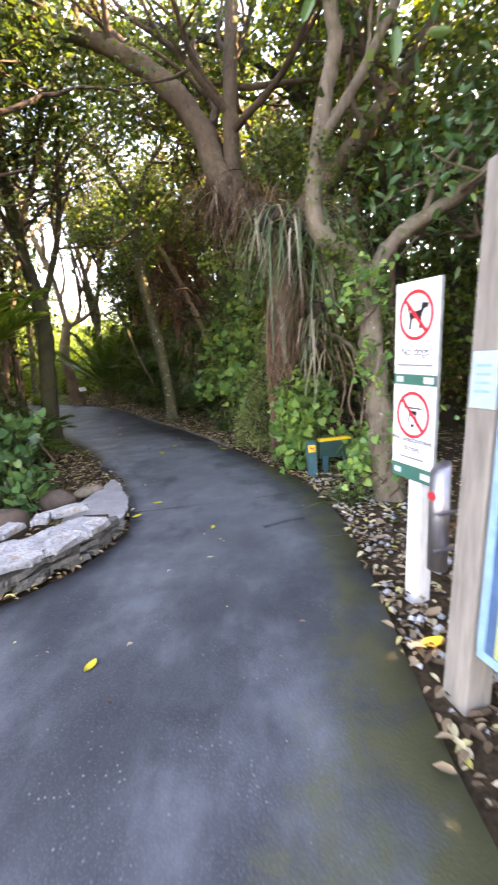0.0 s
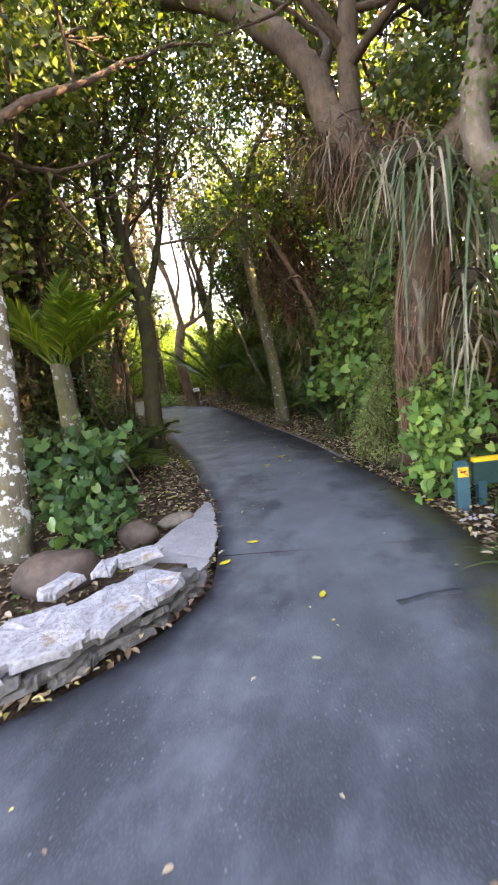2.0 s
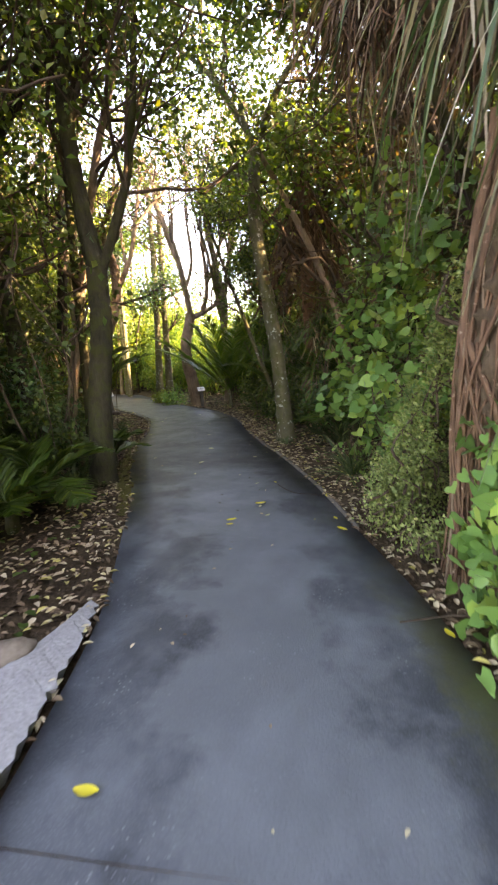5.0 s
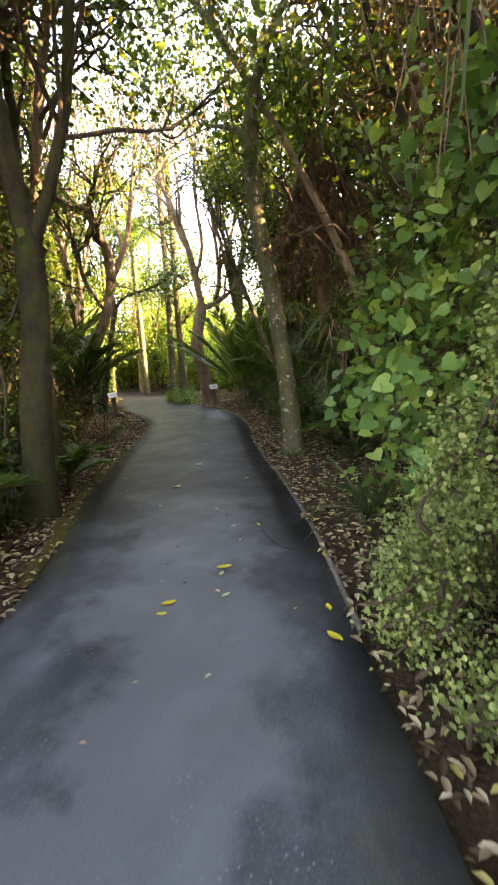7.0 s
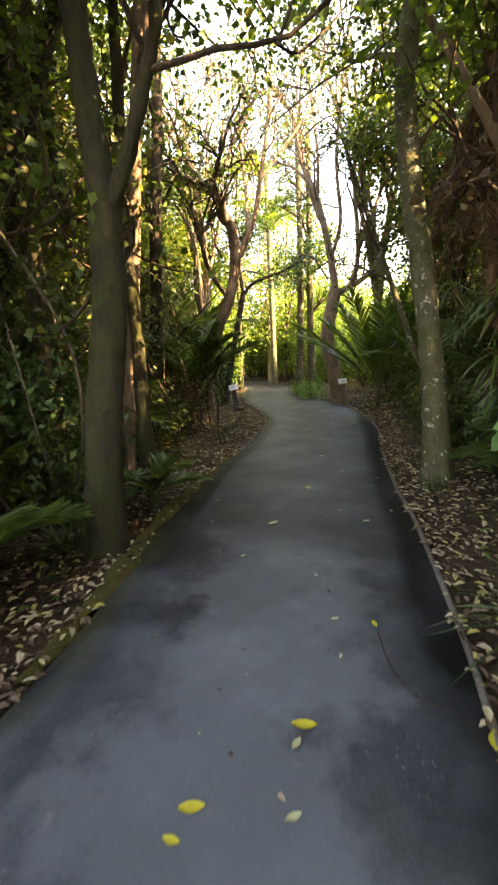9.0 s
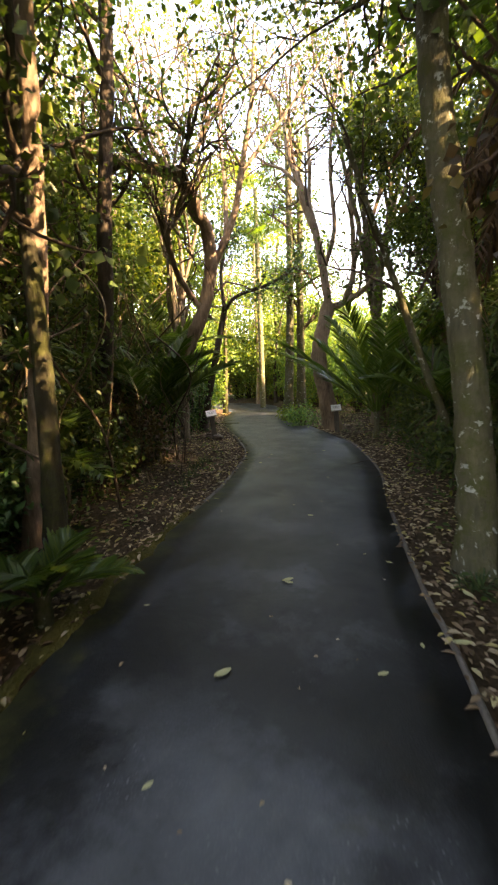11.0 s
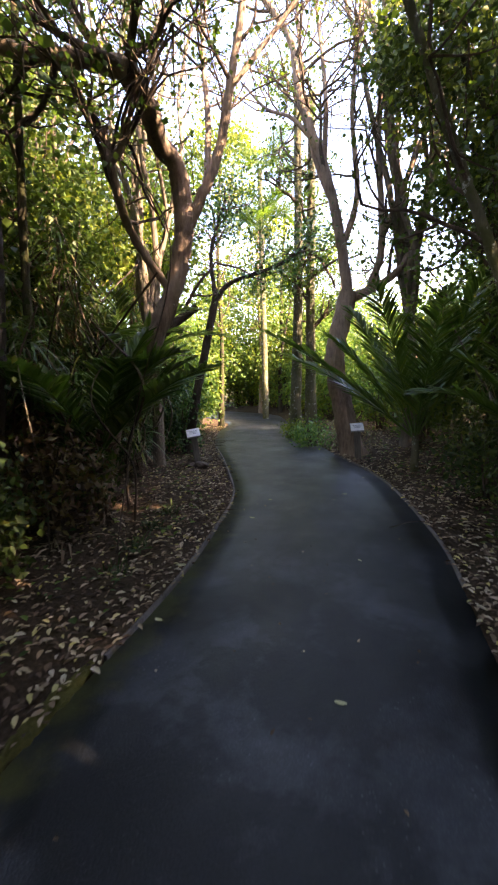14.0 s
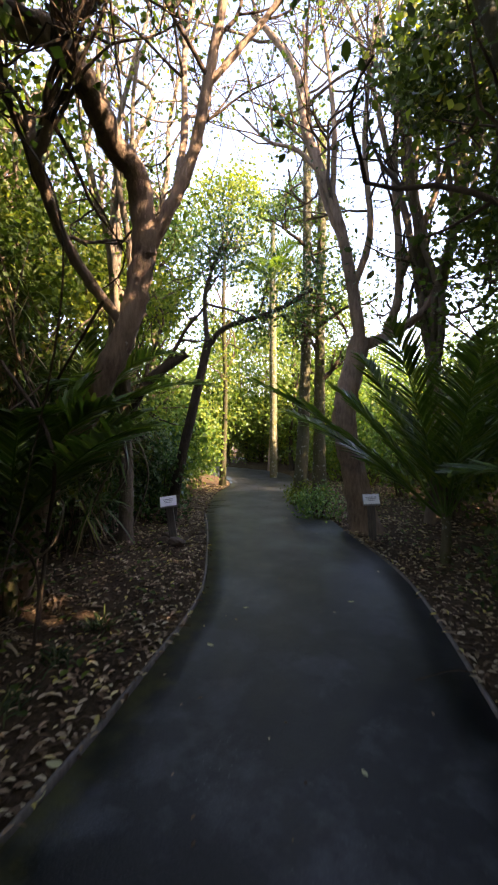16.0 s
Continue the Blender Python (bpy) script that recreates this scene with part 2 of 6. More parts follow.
GRASS = leaf_material("sedge_leaf", [(0.0, (0.03, 0.06, 0.02)), (0.6, (0.06, 0.1, 0.035)), (1.0, (0.13, 0.15, 0.06))], 0.3, 0.5)
KIEKIE = leaf_material("climbing_strap_leaf", [(0.0, (0.035, 0.07, 0.02)), (0.55, (0.075, 0.14, 0.035)), (0.9, (0.13, 0.2, 0.05)), (1.0, (0.3, 0.28, 0.09))], 0.4, 0.32)
STRAP_DEAD = leaf_material("dead_strap_leaf", [(0.0, (0.1, 0.065, 0.04)), (0.5, (0.26, 0.18, 0.12)), (1.0, (0.5, 0.4, 0.3))], 0.2, 0.7, (1, 1, 1))
LITTER = leaf_material("litter_leaf", [(0.0, (0.05, 0.03, 0.018)), (0.35, (0.15, 0.095, 0.058)), (0.6, (0.34, 0.24, 0.16)), (0.85, (0.56, 0.46, 0.33)), (1.0, (0.5, 0.42, 0.12))], 0.1, 0.8, (1, 1, 1))
LEAF_YELLOW = leaf_material("fallen_yellow_leaf", [(0.0, (0.5, 0.4, 0.03)), (1.0, (0.7, 0.58, 0.06))], 0.15, 0.5, (1, 1, 1))
LEAF_PALE = leaf_material("pale_creeper_leaf", [(0.0, (0.12, 0.18, 0.06)), (0.6, (0.21, 0.28, 0.1)), (1.0, (0.34, 0.38, 0.16))], 0.3, 0.5)
MOSS = plain("moss", (0.045, 0.042, 0.014), (0.13, 0.115, 0.03), 25, 0.95, 0.1, relief=1.0, dist=0.03)
STONE = plain("grey_stone", (0.02, 0.019, 0.018), (0.17, 0.163, 0.15), 16, 0.8, 0.3, relief=0.7, dist=0.012)


def capstone_build(nt, b):
    v = coords(nt)
    fine, big = noise_tex(nt, v, 42, 8, 0.72), noise_tex(nt, v, 7, 5, 0.65)
    c = ramp(nt, big, [(0.3, (0.26, 0.25, 0.245)), (0.5, (0.36, 0.355, 0.355)), (0.7, (0.48, 0.475, 0.475))])
    c = mix(nt, ramp(nt, fine, [(0.34, (0.8, 0.8, 0.8)), (0.5, (0, 0, 0))]), c, (0.11, 0.1, 0.095))
    c = mix(nt, ramp(nt, noise_tex(nt, v, 4.5, 4, 0.6), [(0.6, (0, 0, 0)), (0.66, (0.75, 0.75, 0.75))]), c, (0.3, 0.19, 0.09))
    nt.links.new(c, b.inputs["Base Color"])
    bump(nt, b, mix(nt, 0.5, fine, big), 1.0, 0.03)


STONE_CAP = material("pale_capstone", capstone_build, 0.85, 0.3)
STONE_OCHRE = plain("ochre_stone", (0.12, 0.09, 0.062), (0.26, 0.21, 0.16), 12, 0.85, 0.2, relief=0.7, dist=0.012)
CONCRETE = plain("concrete", (0.2, 0.19, 0.185), (0.38, 0.365, 0.355), 26, 0.85, 0.3, relief=0.8, dist=0.01)
BOULDER = plain("brown_boulder", (0.045, 0.032, 0.024), (0.13, 0.092, 0.066), 9, 0.7, 0.3, relief=0.6, dist=0.012)
PEBBLE = plain("grey_pebble", (0.16, 0.16, 0.17), (0.48, 0.48, 0.48), 9, 0.8, 0.3)
TIMBER = plain("weathered_timber", (0.07, 0.06, 0.05), (0.2, 0.175, 0.15), 22, 0.85, 0.2, relief=0.6, stretch=(1, 1, 0.15))
POST_PALE = plain("pale_post_timber", (0.13, 0.115, 0.1), (0.3, 0.265, 0.23), 20, 0.8, 0.2, relief=0.4, stretch=(1, 1, 0.12))
POST_WHITE = plain("white_post_paint", (0.5, 0.49, 0.48), (0.72, 0.71, 0.7), 20, 0.6, 0.3, relief=0.2, stretch=(1, 1, 0.15))
PANEL_WHITE = plain("white_sign_sheet", (0.76, 0.77, 0.79), (0.82, 0.83, 0.85), 6, 0.4, 0.4, relief=0.02)
PANEL_GREEN = plain("dark_green_sign_sheet", (0.02, 0.11, 0.085), (0.035, 0.15, 0.115), 6, 0.4, 0.4, relief=0.02)
PANEL_EDGE = plain("grey_panel_edge", (0.2, 0.21, 0.21), (0.32, 0.33, 0.33), 12, 0.5, 0.4, relief=0.05)
RED = plain("red_sign_ink", (0.55, 0.02, 0.03), (0.62, 0.03, 0.04), 8, 0.4, 0.4, relief=0.02)
BLACK = plain("black_sign_ink", (0.012, 0.012, 0.014), (0.022, 0.022, 0.026), 8, 0.4, 0.4, relief=0.02)
GREY_INK = plain("grey_sign_ink", (0.16, 0.16, 0.18), (0.24, 0.24, 0.26), 8, 0.5, 0.3, relief=0.02)
BOARD_BLUE = plain("blue_board_print", (0.035, 0.075, 0.16), (0.07, 0.15, 0.27), 5, 0.35, 0.5, relief=0.02)
BOARD_EDGE = plain("pale_blue_board_edge", (0.16, 0.3, 0.42), (0.24, 0.4, 0.52), 8, 0.4, 0.4, relief=0.02)
BOARD_LIGHT = plain("light_board_print", (0.4, 0.47, 0.52), (0.58, 0.64, 0.68), 8, 0.4, 0.4, relief=0.02)
BOARD_LIME = plain("lime_board_print", (0.32, 0.36, 0.1), (0.48, 0.5, 0.2), 8, 0.4, 0.4, relief=0.02)
PLAQUE = plain("grey_blue_plaque", (0.26, 0.35, 0.42), (0.36, 0.46, 0.52), 10, 0.4, 0.4, relief=0.05)
STEEL = plain("brushed_steel", (0.22, 0.21, 0.23), (0.36, 0.35, 0.38), 30, 0.42, 0.5, 0.9, 0.1, stretch=(1, 1, 0.1))
TEAL = plain("teal_post_paint", (0.015, 0.07, 0.085), (0.028, 0.11, 0.13), 16, 0.55, 0.4, relief=0.15)
DARK_TEAL = plain("dark_green_board_paint", (0.012, 0.045, 0.04), (0.02, 0.07, 0.06), 16, 0.6, 0.4, relief=0.15)
YELLOW = plain("yellow_sign_paint", (0.7, 0.42, 0.02), (0.8, 0.52, 0.04), 16, 0.5, 0.4, relief=0.05)


# ---- mesh helpers ----
def mesh_from(name, verts, faces, mat, smooth=False):
    """A mesh from an array of places and one array of faces, all of the same number of corners."""
    verts = np.asarray(verts, dtype=np.float32).reshape(-1, 3)
    faces = np.asarray(faces, dtype=np.int32)
    me = bpy.data.meshes.new(name)
    k = faces.shape[1]
    me.vertices.add(len(verts))
    me.vertices.foreach_set("co", verts.ravel())
    me.loops.add(faces.size)
    me.loops.foreach_set("vertex_index", faces.ravel())
    me.polygons.add(len(faces))
    me.polygons.foreach_set("loop_start", np.arange(0, faces.size, k, dtype=np.int32))
    me.polygons.foreach_set("loop_total", np.full(len(faces), k, dtype=np.int32))
    if smooth:
        me.polygons.foreach_set("use_smooth", np.ones(len(faces), dtype=bool))
    me.update(calc_edges=True)
    me.validate()
    me.materials.append(mat)
    return me


def under(name, me, parent, label=""):
    ob = new(name, me)
    ob.parent = parent
    if label:
        ob["label"] = label
    return ob


def part(name, bm, mat, parent, label="", smooth=False):
    me = bpy.data.meshes.new(name)
    bm.to_mesh(me)
    bm.free()
    me.materials.append(mat)
    if smooth:
        for p in me.polygons:
            p.use_smooth = True
    return under(name, me, parent, label)


def join(*chunks):
    """Joins (verts, faces) pairs."""
    vs, fs, n = [], [], 0
    for v, f in chunks:
        if len(v):
            vs.append(np.asarray(v, dtype=np.float32).reshape(-1, 3))
            fs.append(np.asarray(f, dtype=np.int64) + n)
            n += len(vs[-1])
    return np.concatenate(vs), np.concatenate(fs)


def spline(pts, n):
    """n places along a smooth curve through pts."""
    p = np.asarray(pts, dtype=float)
    if len(p) == 2:
        return p[0] + (p[1] - p[0]) * np.linspace(0, 1, n)[:, None]
    q = np.vstack([2 * p[0] - p[1], p, 2 * p[-1] - p[-2]])
    u = np.linspace(0, len(p) - 1.0001, n)
    i = u.astype(int)
    t = (u - i)[:, None]
    a, b, c, d = q[i], q[i + 1], q[i + 2], q[i + 3]
    return 0.5 * (2 * b + (c - a) * t + (2 * a - 5 * b + 4 * c - d) * t ** 2 + (3 * b - a - 3 * c + d) * t ** 3)


def tube(pts, r0, r1, sides=8, n=None, rough=0.12, rng=None, flare=0.0):
    """A tapered limb along pts, quads, with uneven girth."""
    n = n or max(4, 3 * len(pts))
    c = spline(pts, n)
    tan = np.gradient(c, axis=0)
    tan /= np.linalg.norm(tan, axis=1)[:, None] + 1e-9
    ref = np.array([0.31, 0.95, 0.05]) if abs(tan[0][2]) > 0.6 else np.array([0.0, 0.0, 1.0])
    a = np.cross(tan, ref)
    a /= np.linalg.norm(a, axis=1)[:, None] + 1e-9
    b = np.cross(tan, a)
    s = np.linspace(0, 1, n)
    rad = r0 + (r1 - r0) * s
    if flare:
        rad = rad * (1 + flare * np.exp(-s * 14))
    ang = np.linspace(0, 2 * math.pi, sides, endpoint=False)
    rr = np.ones((n, sides))
    if rng is not None and rough:
        rr += rough * rng.standard_normal((n, sides)) + rough * np.sin(ang[None, :] * 3 + 5 * s[:, None] + rng.random() * 6)
    v = c[:, None] + (a[:, None] * np.cos(ang)[None, :, None] + b[:, None] * np.sin(ang)[None, :, None]) * (rad[:, None] * rr)[:, :, None]
    idx = np.arange(n * sides).reshape(n, sides)
    nx = np.roll(idx, -1, axis=1)
    f = np.stack([idx[:-1], nx[:-1], nx[1:], idx[1:]], axis=-1).reshape(-1, 4)
    return v.reshape(-1, 3), f


DIAMOND = (np.array([(0, 0, 0), (0.42, 0.5, 0.12), (1, 0, -0.04), (0.42, -0.5, 0.12)]), np.array([(0, 2, 1), (0, 3, 2)]))
OVAL = (np.array([(0, 0, 0), (0.22, 0.36, 0.08), (0.62, 0.42, 0.09), (1, 0, -0.08), (0.62, -0.42, 0.09), (0.22, -0.36, 0.08)]),
        np.array([(0, 3, 2), (0, 2, 1), (0, 5, 4), (0, 4, 3)]))
HEART = (np.array([(0.1, 0, 0), (-0.08, 0.3, 0.06), (0.15, 0.5, 0.1), (0.55, 0.42, 0.06), (1, 0, -0.12), (0.55, -0.42, 0.06), (0.15, -0.5, 0.1), (-0.08, -0.3, 0.06)]),
         np.array([(0, 2, 1), (0, 3, 2), (0, 4, 3), (0, 5, 4), (0, 6, 5), (0, 7, 6)]))


def leaves(rng, places, size, width=0.5, shape=DIAMOND, hang=0.3, flat=0.5, vary=0.35, outward=None):
    """One leaf at each place. hang: how far the tips drop; flat: how far the blades face up."""
    c = np.asarray(places, dtype=float)
    n = len(c)
    d = rng.standard_normal((n, 3))
    if outward is not None:
        d = d * 0.6 + outward
    d[:, 2] -= hang
    d /= np.linalg.norm(d, axis=1)[:, None] + 1e-9
    up = rng.standard_normal((n, 3)) * (1 - flat)
    up[:, 2] += flat
    side = np.cross(up, d)
    side /= np.linalg.norm(side, axis=1)[:, None] + 1e-9
    nor = np.cross(d, side)
    ln = size * (1 + vary * (rng.random(n) * 2 - 1))
    tpl, fc = shape
    v = c[:, None] + ln[:, None, None] * (tpl[None, :, 0:1] * d[:, None] + 2 * width * tpl[None, :, 1:2] * side[:, None] + tpl[None, :, 2:3] * nor[:, None])
    f = (fc[None] + (np.arange(n) * len(tpl))[:, None, None]).reshape(-1, 3)
    return v.reshape(-1, 3), f


def clumps(rng, centre, radii, n, per, spread, hollow=0.5):
    """Places for leaves: n clumps in an ellipsoid, each of per leaves."""
    d = rng.standard_normal((n, 3))
    d /= np.linalg.norm(d, axis=1)[:, None]
    r = hollow + (1 - hollow) * rng.random(n) ** 0.6
    c = np.asarray(centre) + d * r[:, None] * np.asarray(radii)
    p = np.repeat(c, per, axis=0) + rng.standard_normal((n * per, 3)) * spread
    return p


def ribbons(rng, base, dirs, length, width, droop, seg=5, twist=0.3):
    """Strap leaves from base places along dirs, bending down. Quads."""
    base, dirs = np.asarray(base, float), np.asarray(dirs, float)
    n = len(base)
    dirs = dirs / (np.linalg.norm(dirs, axis=1)[:, None] + 1e-9)
    s = np.linspace(0, 1, seg + 1)
    ln = length * (0.7 + 0.5 * rng.random(n))
    dr = droop * (0.6 + 0.8 * rng.random(n))
    c = base[:, None] + dirs[:, None] * (s[None, :, None] * ln[:, None, None])
    c[:, :, 2] -= (dr * ln)[:, None] * s[None] ** 2
    side = np.cross(dirs, np.array([0, 0, 1.0]) + twist * rng.standard_normal((n, 3)))
    side /= np.linalg.norm(side, axis=1)[:, None] + 1e-9
    w = width * (np.sin(np.pi * (0.12 + 0.83 * s)) ** 0.7)
    l, r = c + side[:, None] * w[None, :, None] / 2, c - side[:, None] * w[None, :, None] / 2
    v = np.stack([l, r], axis=2).reshape(n, -1, 3)
    k = 2 * np.arange(seg)
    f1 = np.stack([k, k + 1, k + 3, k + 2], axis=-1)
    f = (f1[None] + (np.arange(n) * 2 * (seg + 1))[:, None, None]).reshape(-1, 4)
    return v.reshape(-1, 3), f


def frond(rng, base, heading, length, rise, droop, leaflet, n=42, width=0.024, lift=0.2):
    """A feather palm frond: rachis and leaflets; (rachis), (leaflets). heading in degrees from +x."""
    h = np.array([math.cos(radians(heading)), math.sin(radians(heading)), 0.0])
    s = np.linspace(0, 1, 14)
    c = np.asarray(base, float) + h * (length * math.cos(radians(rise)) * s)[:, None]
    c[:, 2] += length * math.sin(radians(rise)) * s - droop * length * s ** 2.2
    rach = tube(c[::3], 0.018, 0.004, 5, 12, 0)
    u = np.linspace(0.16, 0.99, n)
    p = np.stack([np.interp(u, s, c[:, i]) for i in range(3)], axis=1)
    t = np.gradient(p, axis=0)
    t /= np.linalg.norm(t, axis=1)[:, None]
    side = np.cross(t, (0, 0, 1.0))
    side /= np.linalg.norm(side, axis=1)[:, None] + 1e-9
    prof = np.sin(np.pi * np.clip(u * 0.9 + 0.12, 0, 1)) ** 0.6
    out = []
    for sg in (1, -1):
        d = side * sg * 0.8 + t * 0.8 + np.array([0, 0, lift]) + 0.05 * rng.standard_normal((n, 3))
        for a in range(0, n, 6):
            q = slice(a, min(a + 6, n))
            out.append(ribbons(rng, p[q], d[q], leaflet * float(prof[q].mean()), width, 0.16, 3, 0.3))
    return rach, join(*out)


def empty(name, place, label, category, group="", kind=""):
    e = new(name)
    e.empty_display_size = 0.1
    e.location = place
    return tagged(e, label, category, group, kind)


def local(chunk, e):
    v, f = chunk
    return np.asarray(v) - np.asarray(e.location), f


def box(bm, size, at=(0, 0, 0), turn=(0, 0, 0), bevel=0.0):
    m = Matrix.LocRotScale(at, Euler([radians(a) for a in turn]), size)
    r = bmesh.ops.create_cube(bm, size=1.0, matrix=m)
    if bevel:
        es = list({e for v in r["verts"] for e in v.link_edges})
        bmesh.ops.bevel(bm, geom=es, offset=bevel, segments=2, affect="EDGES", profile=0.6)
    return bm


def boxed(size, at=(0, 0, 0), turn=(0, 0, 0), bevel=0.0):
    return box(bmesh.new(), size, at, turn, bevel)


def rod(r, h, at=(0, 0, 0), turn=(0, 0, 0), sides=20, r2=None):
    bm = bmesh.new()
    m = Matrix.LocRotScale(at, Euler([radians(a) for a in turn]), None)
    bmesh.ops.create_cone(bm, cap_ends=True, segments=sides, radius1=r, radius2=r if r2 is None else r2, depth=h, matrix=m)
    return bm


def ring(r, w, depth, at, turn, sides=32):
    """A flat ring lying in its own xy plane."""
    bm = bmesh.new()
    m = Matrix.LocRotScale(at, Euler([radians(a) for a in turn]), None)
    vs = [[bm.verts.new(m @ Vector((q * math.cos(a), q * math.sin(a), z))) for a in [2 * math.pi * i / sides for i in range(sides)]]
          for q, z in ((r - w, 0), (r - w, depth), (r, depth), (r, 0))]
    for k in range(4):
        for i in range(sides):
            bm.faces.new((vs[k][i], vs[k][(i + 1) % sides], vs[(k + 1) % 4][(i + 1) % sides], vs[(k + 1) % 4][i]))
    return bm


def rock(rng, size, rough=0.16, sub=2, flat=False):
    """An irregular stone of about that size, centred."""
    bm = bmesh.new()
    bmesh.ops.create_icosphere(bm, subdivisions=sub, radius=0.5)
    o = Vector(rng.random(3) * 50)
    for v in bm.verts:
        p = v.co.copy()
        if flat:
            p = Vector([math.copysign(abs(q * 2) ** 0.5 / 2, q) for q in p])
        p *= 1 + rough * 2.2 * noise.noise(p * 2.2 + o) + rough * noise.noise(p * 6 + o)
        v.co = Vector((p.x * size[0], p.y * size[1], p.z * size[2]))
    return bm


# ---- plan ----
LEFT = [(-9, -9), (-7.5, -2), (-5.5, 0.8), (-3.6, 1.7), (-2.3, 2.35), (-1.66, 2.89), (-1.36, 3.3), (-1.19, 3.72), (-1.15, 4.1), (-1.39, 4.97), (-1.68, 5.75),
        (-2.25, 6.85), (-2.76, 7.82), (-3.45, 8.9), (-4.38, 10.6), (-5.1, 12.3), (-5.8, 13.6), (-6.5, 14.7), (-7.6, 15.85), (-9.7, 17.8), (-11.6, 20.0), (-13.3, 22.4), (-16.5, 24.2), (-23, 25)]
RIGHT = [(2.5, -9), (0.9, -3), (0.55, 0.0), (0.53, 1.35), (0.56, 1.92), (0.61, 2.49), (0.66, 3.07), (0.69, 4.0), (0.56, 5.0), (0.2, 6.1), (-0.3, 7.28), (-0.62, 8.05),
         (-0.95, 8.8), (-1.65, 10.2), (-2.1, 11.0), (-2.9, 12.6), (-3.3, 13.5), (-3.84, 14.6), (-5.1, 16.5), (-6.75, 18.2), (-9.6, 21.2), (-11.8, 24.0), (-14.8, 26.4), (-22.8, 27.6)]
LS, RS = spline([(*p, 0) for p in LEFT], 200)[:, :2], spline([(*p, 0) for p in RIGHT], 200)[:, :2]
OUTLINE = np.vstack([LS, RS[::-1]])


def off_path(x, y):
    """Metres from the path's edge, minus inside it."""
    p = np.stack([np.ravel(x), np.ravel(y)], axis=1)
    a, b = OUTLINE, np.roll(OUTLINE, -1, axis=0)
    ab = b - a
    best, inside = np.empty(len(p)), np.empty(len(p), dtype=bool)
    for i in range(0, len(p), 4000):
        q = p[i:i + 4000, None]
        t = np.clip(((q - a) * ab).sum(-1) / ((ab * ab).sum(-1) + 1e-9), 0, 1)
        best[i:i + 4000] = np.sqrt((((q - a) - t[..., None] * ab) ** 2).sum(-1)).min(1)
        cross = (a[:, 1] > q[..., 1]) != (b[:, 1] > q[..., 1])
        hit = cross & (q[..., 0] < ab[:, 0] * (q[..., 1] - a[:, 1]) / np.where(np.abs(ab[:, 1]) > 1e-9, ab[:, 1], 1e-9) + a[:, 0])
        inside[i:i + 4000] = hit.sum(1) % 2 == 1
    return np.where(inside, -best, best)


def wave(x, y):
    return (np.sin(1.7 * x + 0.9 * y) + np.sin(2.9 * y - 1.3 * x + 1) + 0.6 * np.sin(5.3 * x + 4.1 * y + 2)) / 2.6


def land(x, y, d=None):
    """The ground's height."""
    x, y = np.asarray(x, float), np.asarray(y, float)
    d = off_path(x, y).reshape(x.shape) if d is None else d
    rise = np.clip((d - 0.15) / 2.2, 0, 1)
    rise = rise * rise * (3 - 2 * rise)
    return np.where(d < 0.03, -0.07, -0.015 + 0.16 * rise + 0.035 * wave(x, y) * np.clip(d / 0.6, 0, 1))


def stretch_axis(lo, hi, step, far):
    core = np.arange(lo, hi + step, step)
    out = np.geomspace(step, far, 22)
    return np.concatenate([lo - out[::-1], core, hi + out])


gx, gy = stretch_axis(-22, 8, 0.26, 3000), stretch_axis(-8, 34, 0.26, 3000)
GX, GY = np.meshgrid(gx, gy, indexing="ij")
near = (np.abs(GX) < 40) & (np.abs(GY) < 60)
dist = np.full(GX.shape, 50.0)
dist[near] = off_path(GX[near], GY[near])
GZ = land(GX, GY, dist)
gi = np.arange(GX.size).reshape(GX.shape)
gf = np.stack([gi[:-1, :-1], gi[1:, :-1], gi[1:, 1:], gi[:-1, 1:]], axis=-1).reshape(-1, 4)
ground = tagged(new("ground", mesh_from("ground", np.stack([GX, GY, GZ], axis=-1), gf, SOIL, True)), "dark forest soil under leaf mould and twigs", "ground", kind="structure")

# the asphalt, a slab 7 cm thick with a slight camber
rows = 200
across = np.linspace(0, 1, 9)
pv = LS[:, None] * (1 - across)[None, :, None] + RS[:, None] * across[None, :, None]
pz = 0.012 * np.sin(np.pi * across)[None, :] + np.zeros((rows, 1))
top = np.dstack([pv, pz])
skirt_l, skirt_r = top[:, :1].copy(), top[:, -1:].copy()
skirt_l[:, :, 2], skirt_r[:, :, 2] = -0.08, -0.08
pall = np.concatenate([skirt_l, top, skirt_r], axis=1)
pi_ = np.arange(pall.shape[0] * pall.shape[1]).reshape(pall.shape[:2])
pf = np.stack([pi_[:-1, :-1], pi_[:-1, 1:], pi_[1:, 1:], pi_[1:, :-1]], axis=-1).reshape(-1, 4)
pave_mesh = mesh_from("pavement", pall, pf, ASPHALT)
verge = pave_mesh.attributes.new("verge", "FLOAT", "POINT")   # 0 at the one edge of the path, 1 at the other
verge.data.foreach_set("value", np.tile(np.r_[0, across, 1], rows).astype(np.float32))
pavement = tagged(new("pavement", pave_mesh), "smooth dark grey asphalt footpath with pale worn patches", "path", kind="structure")


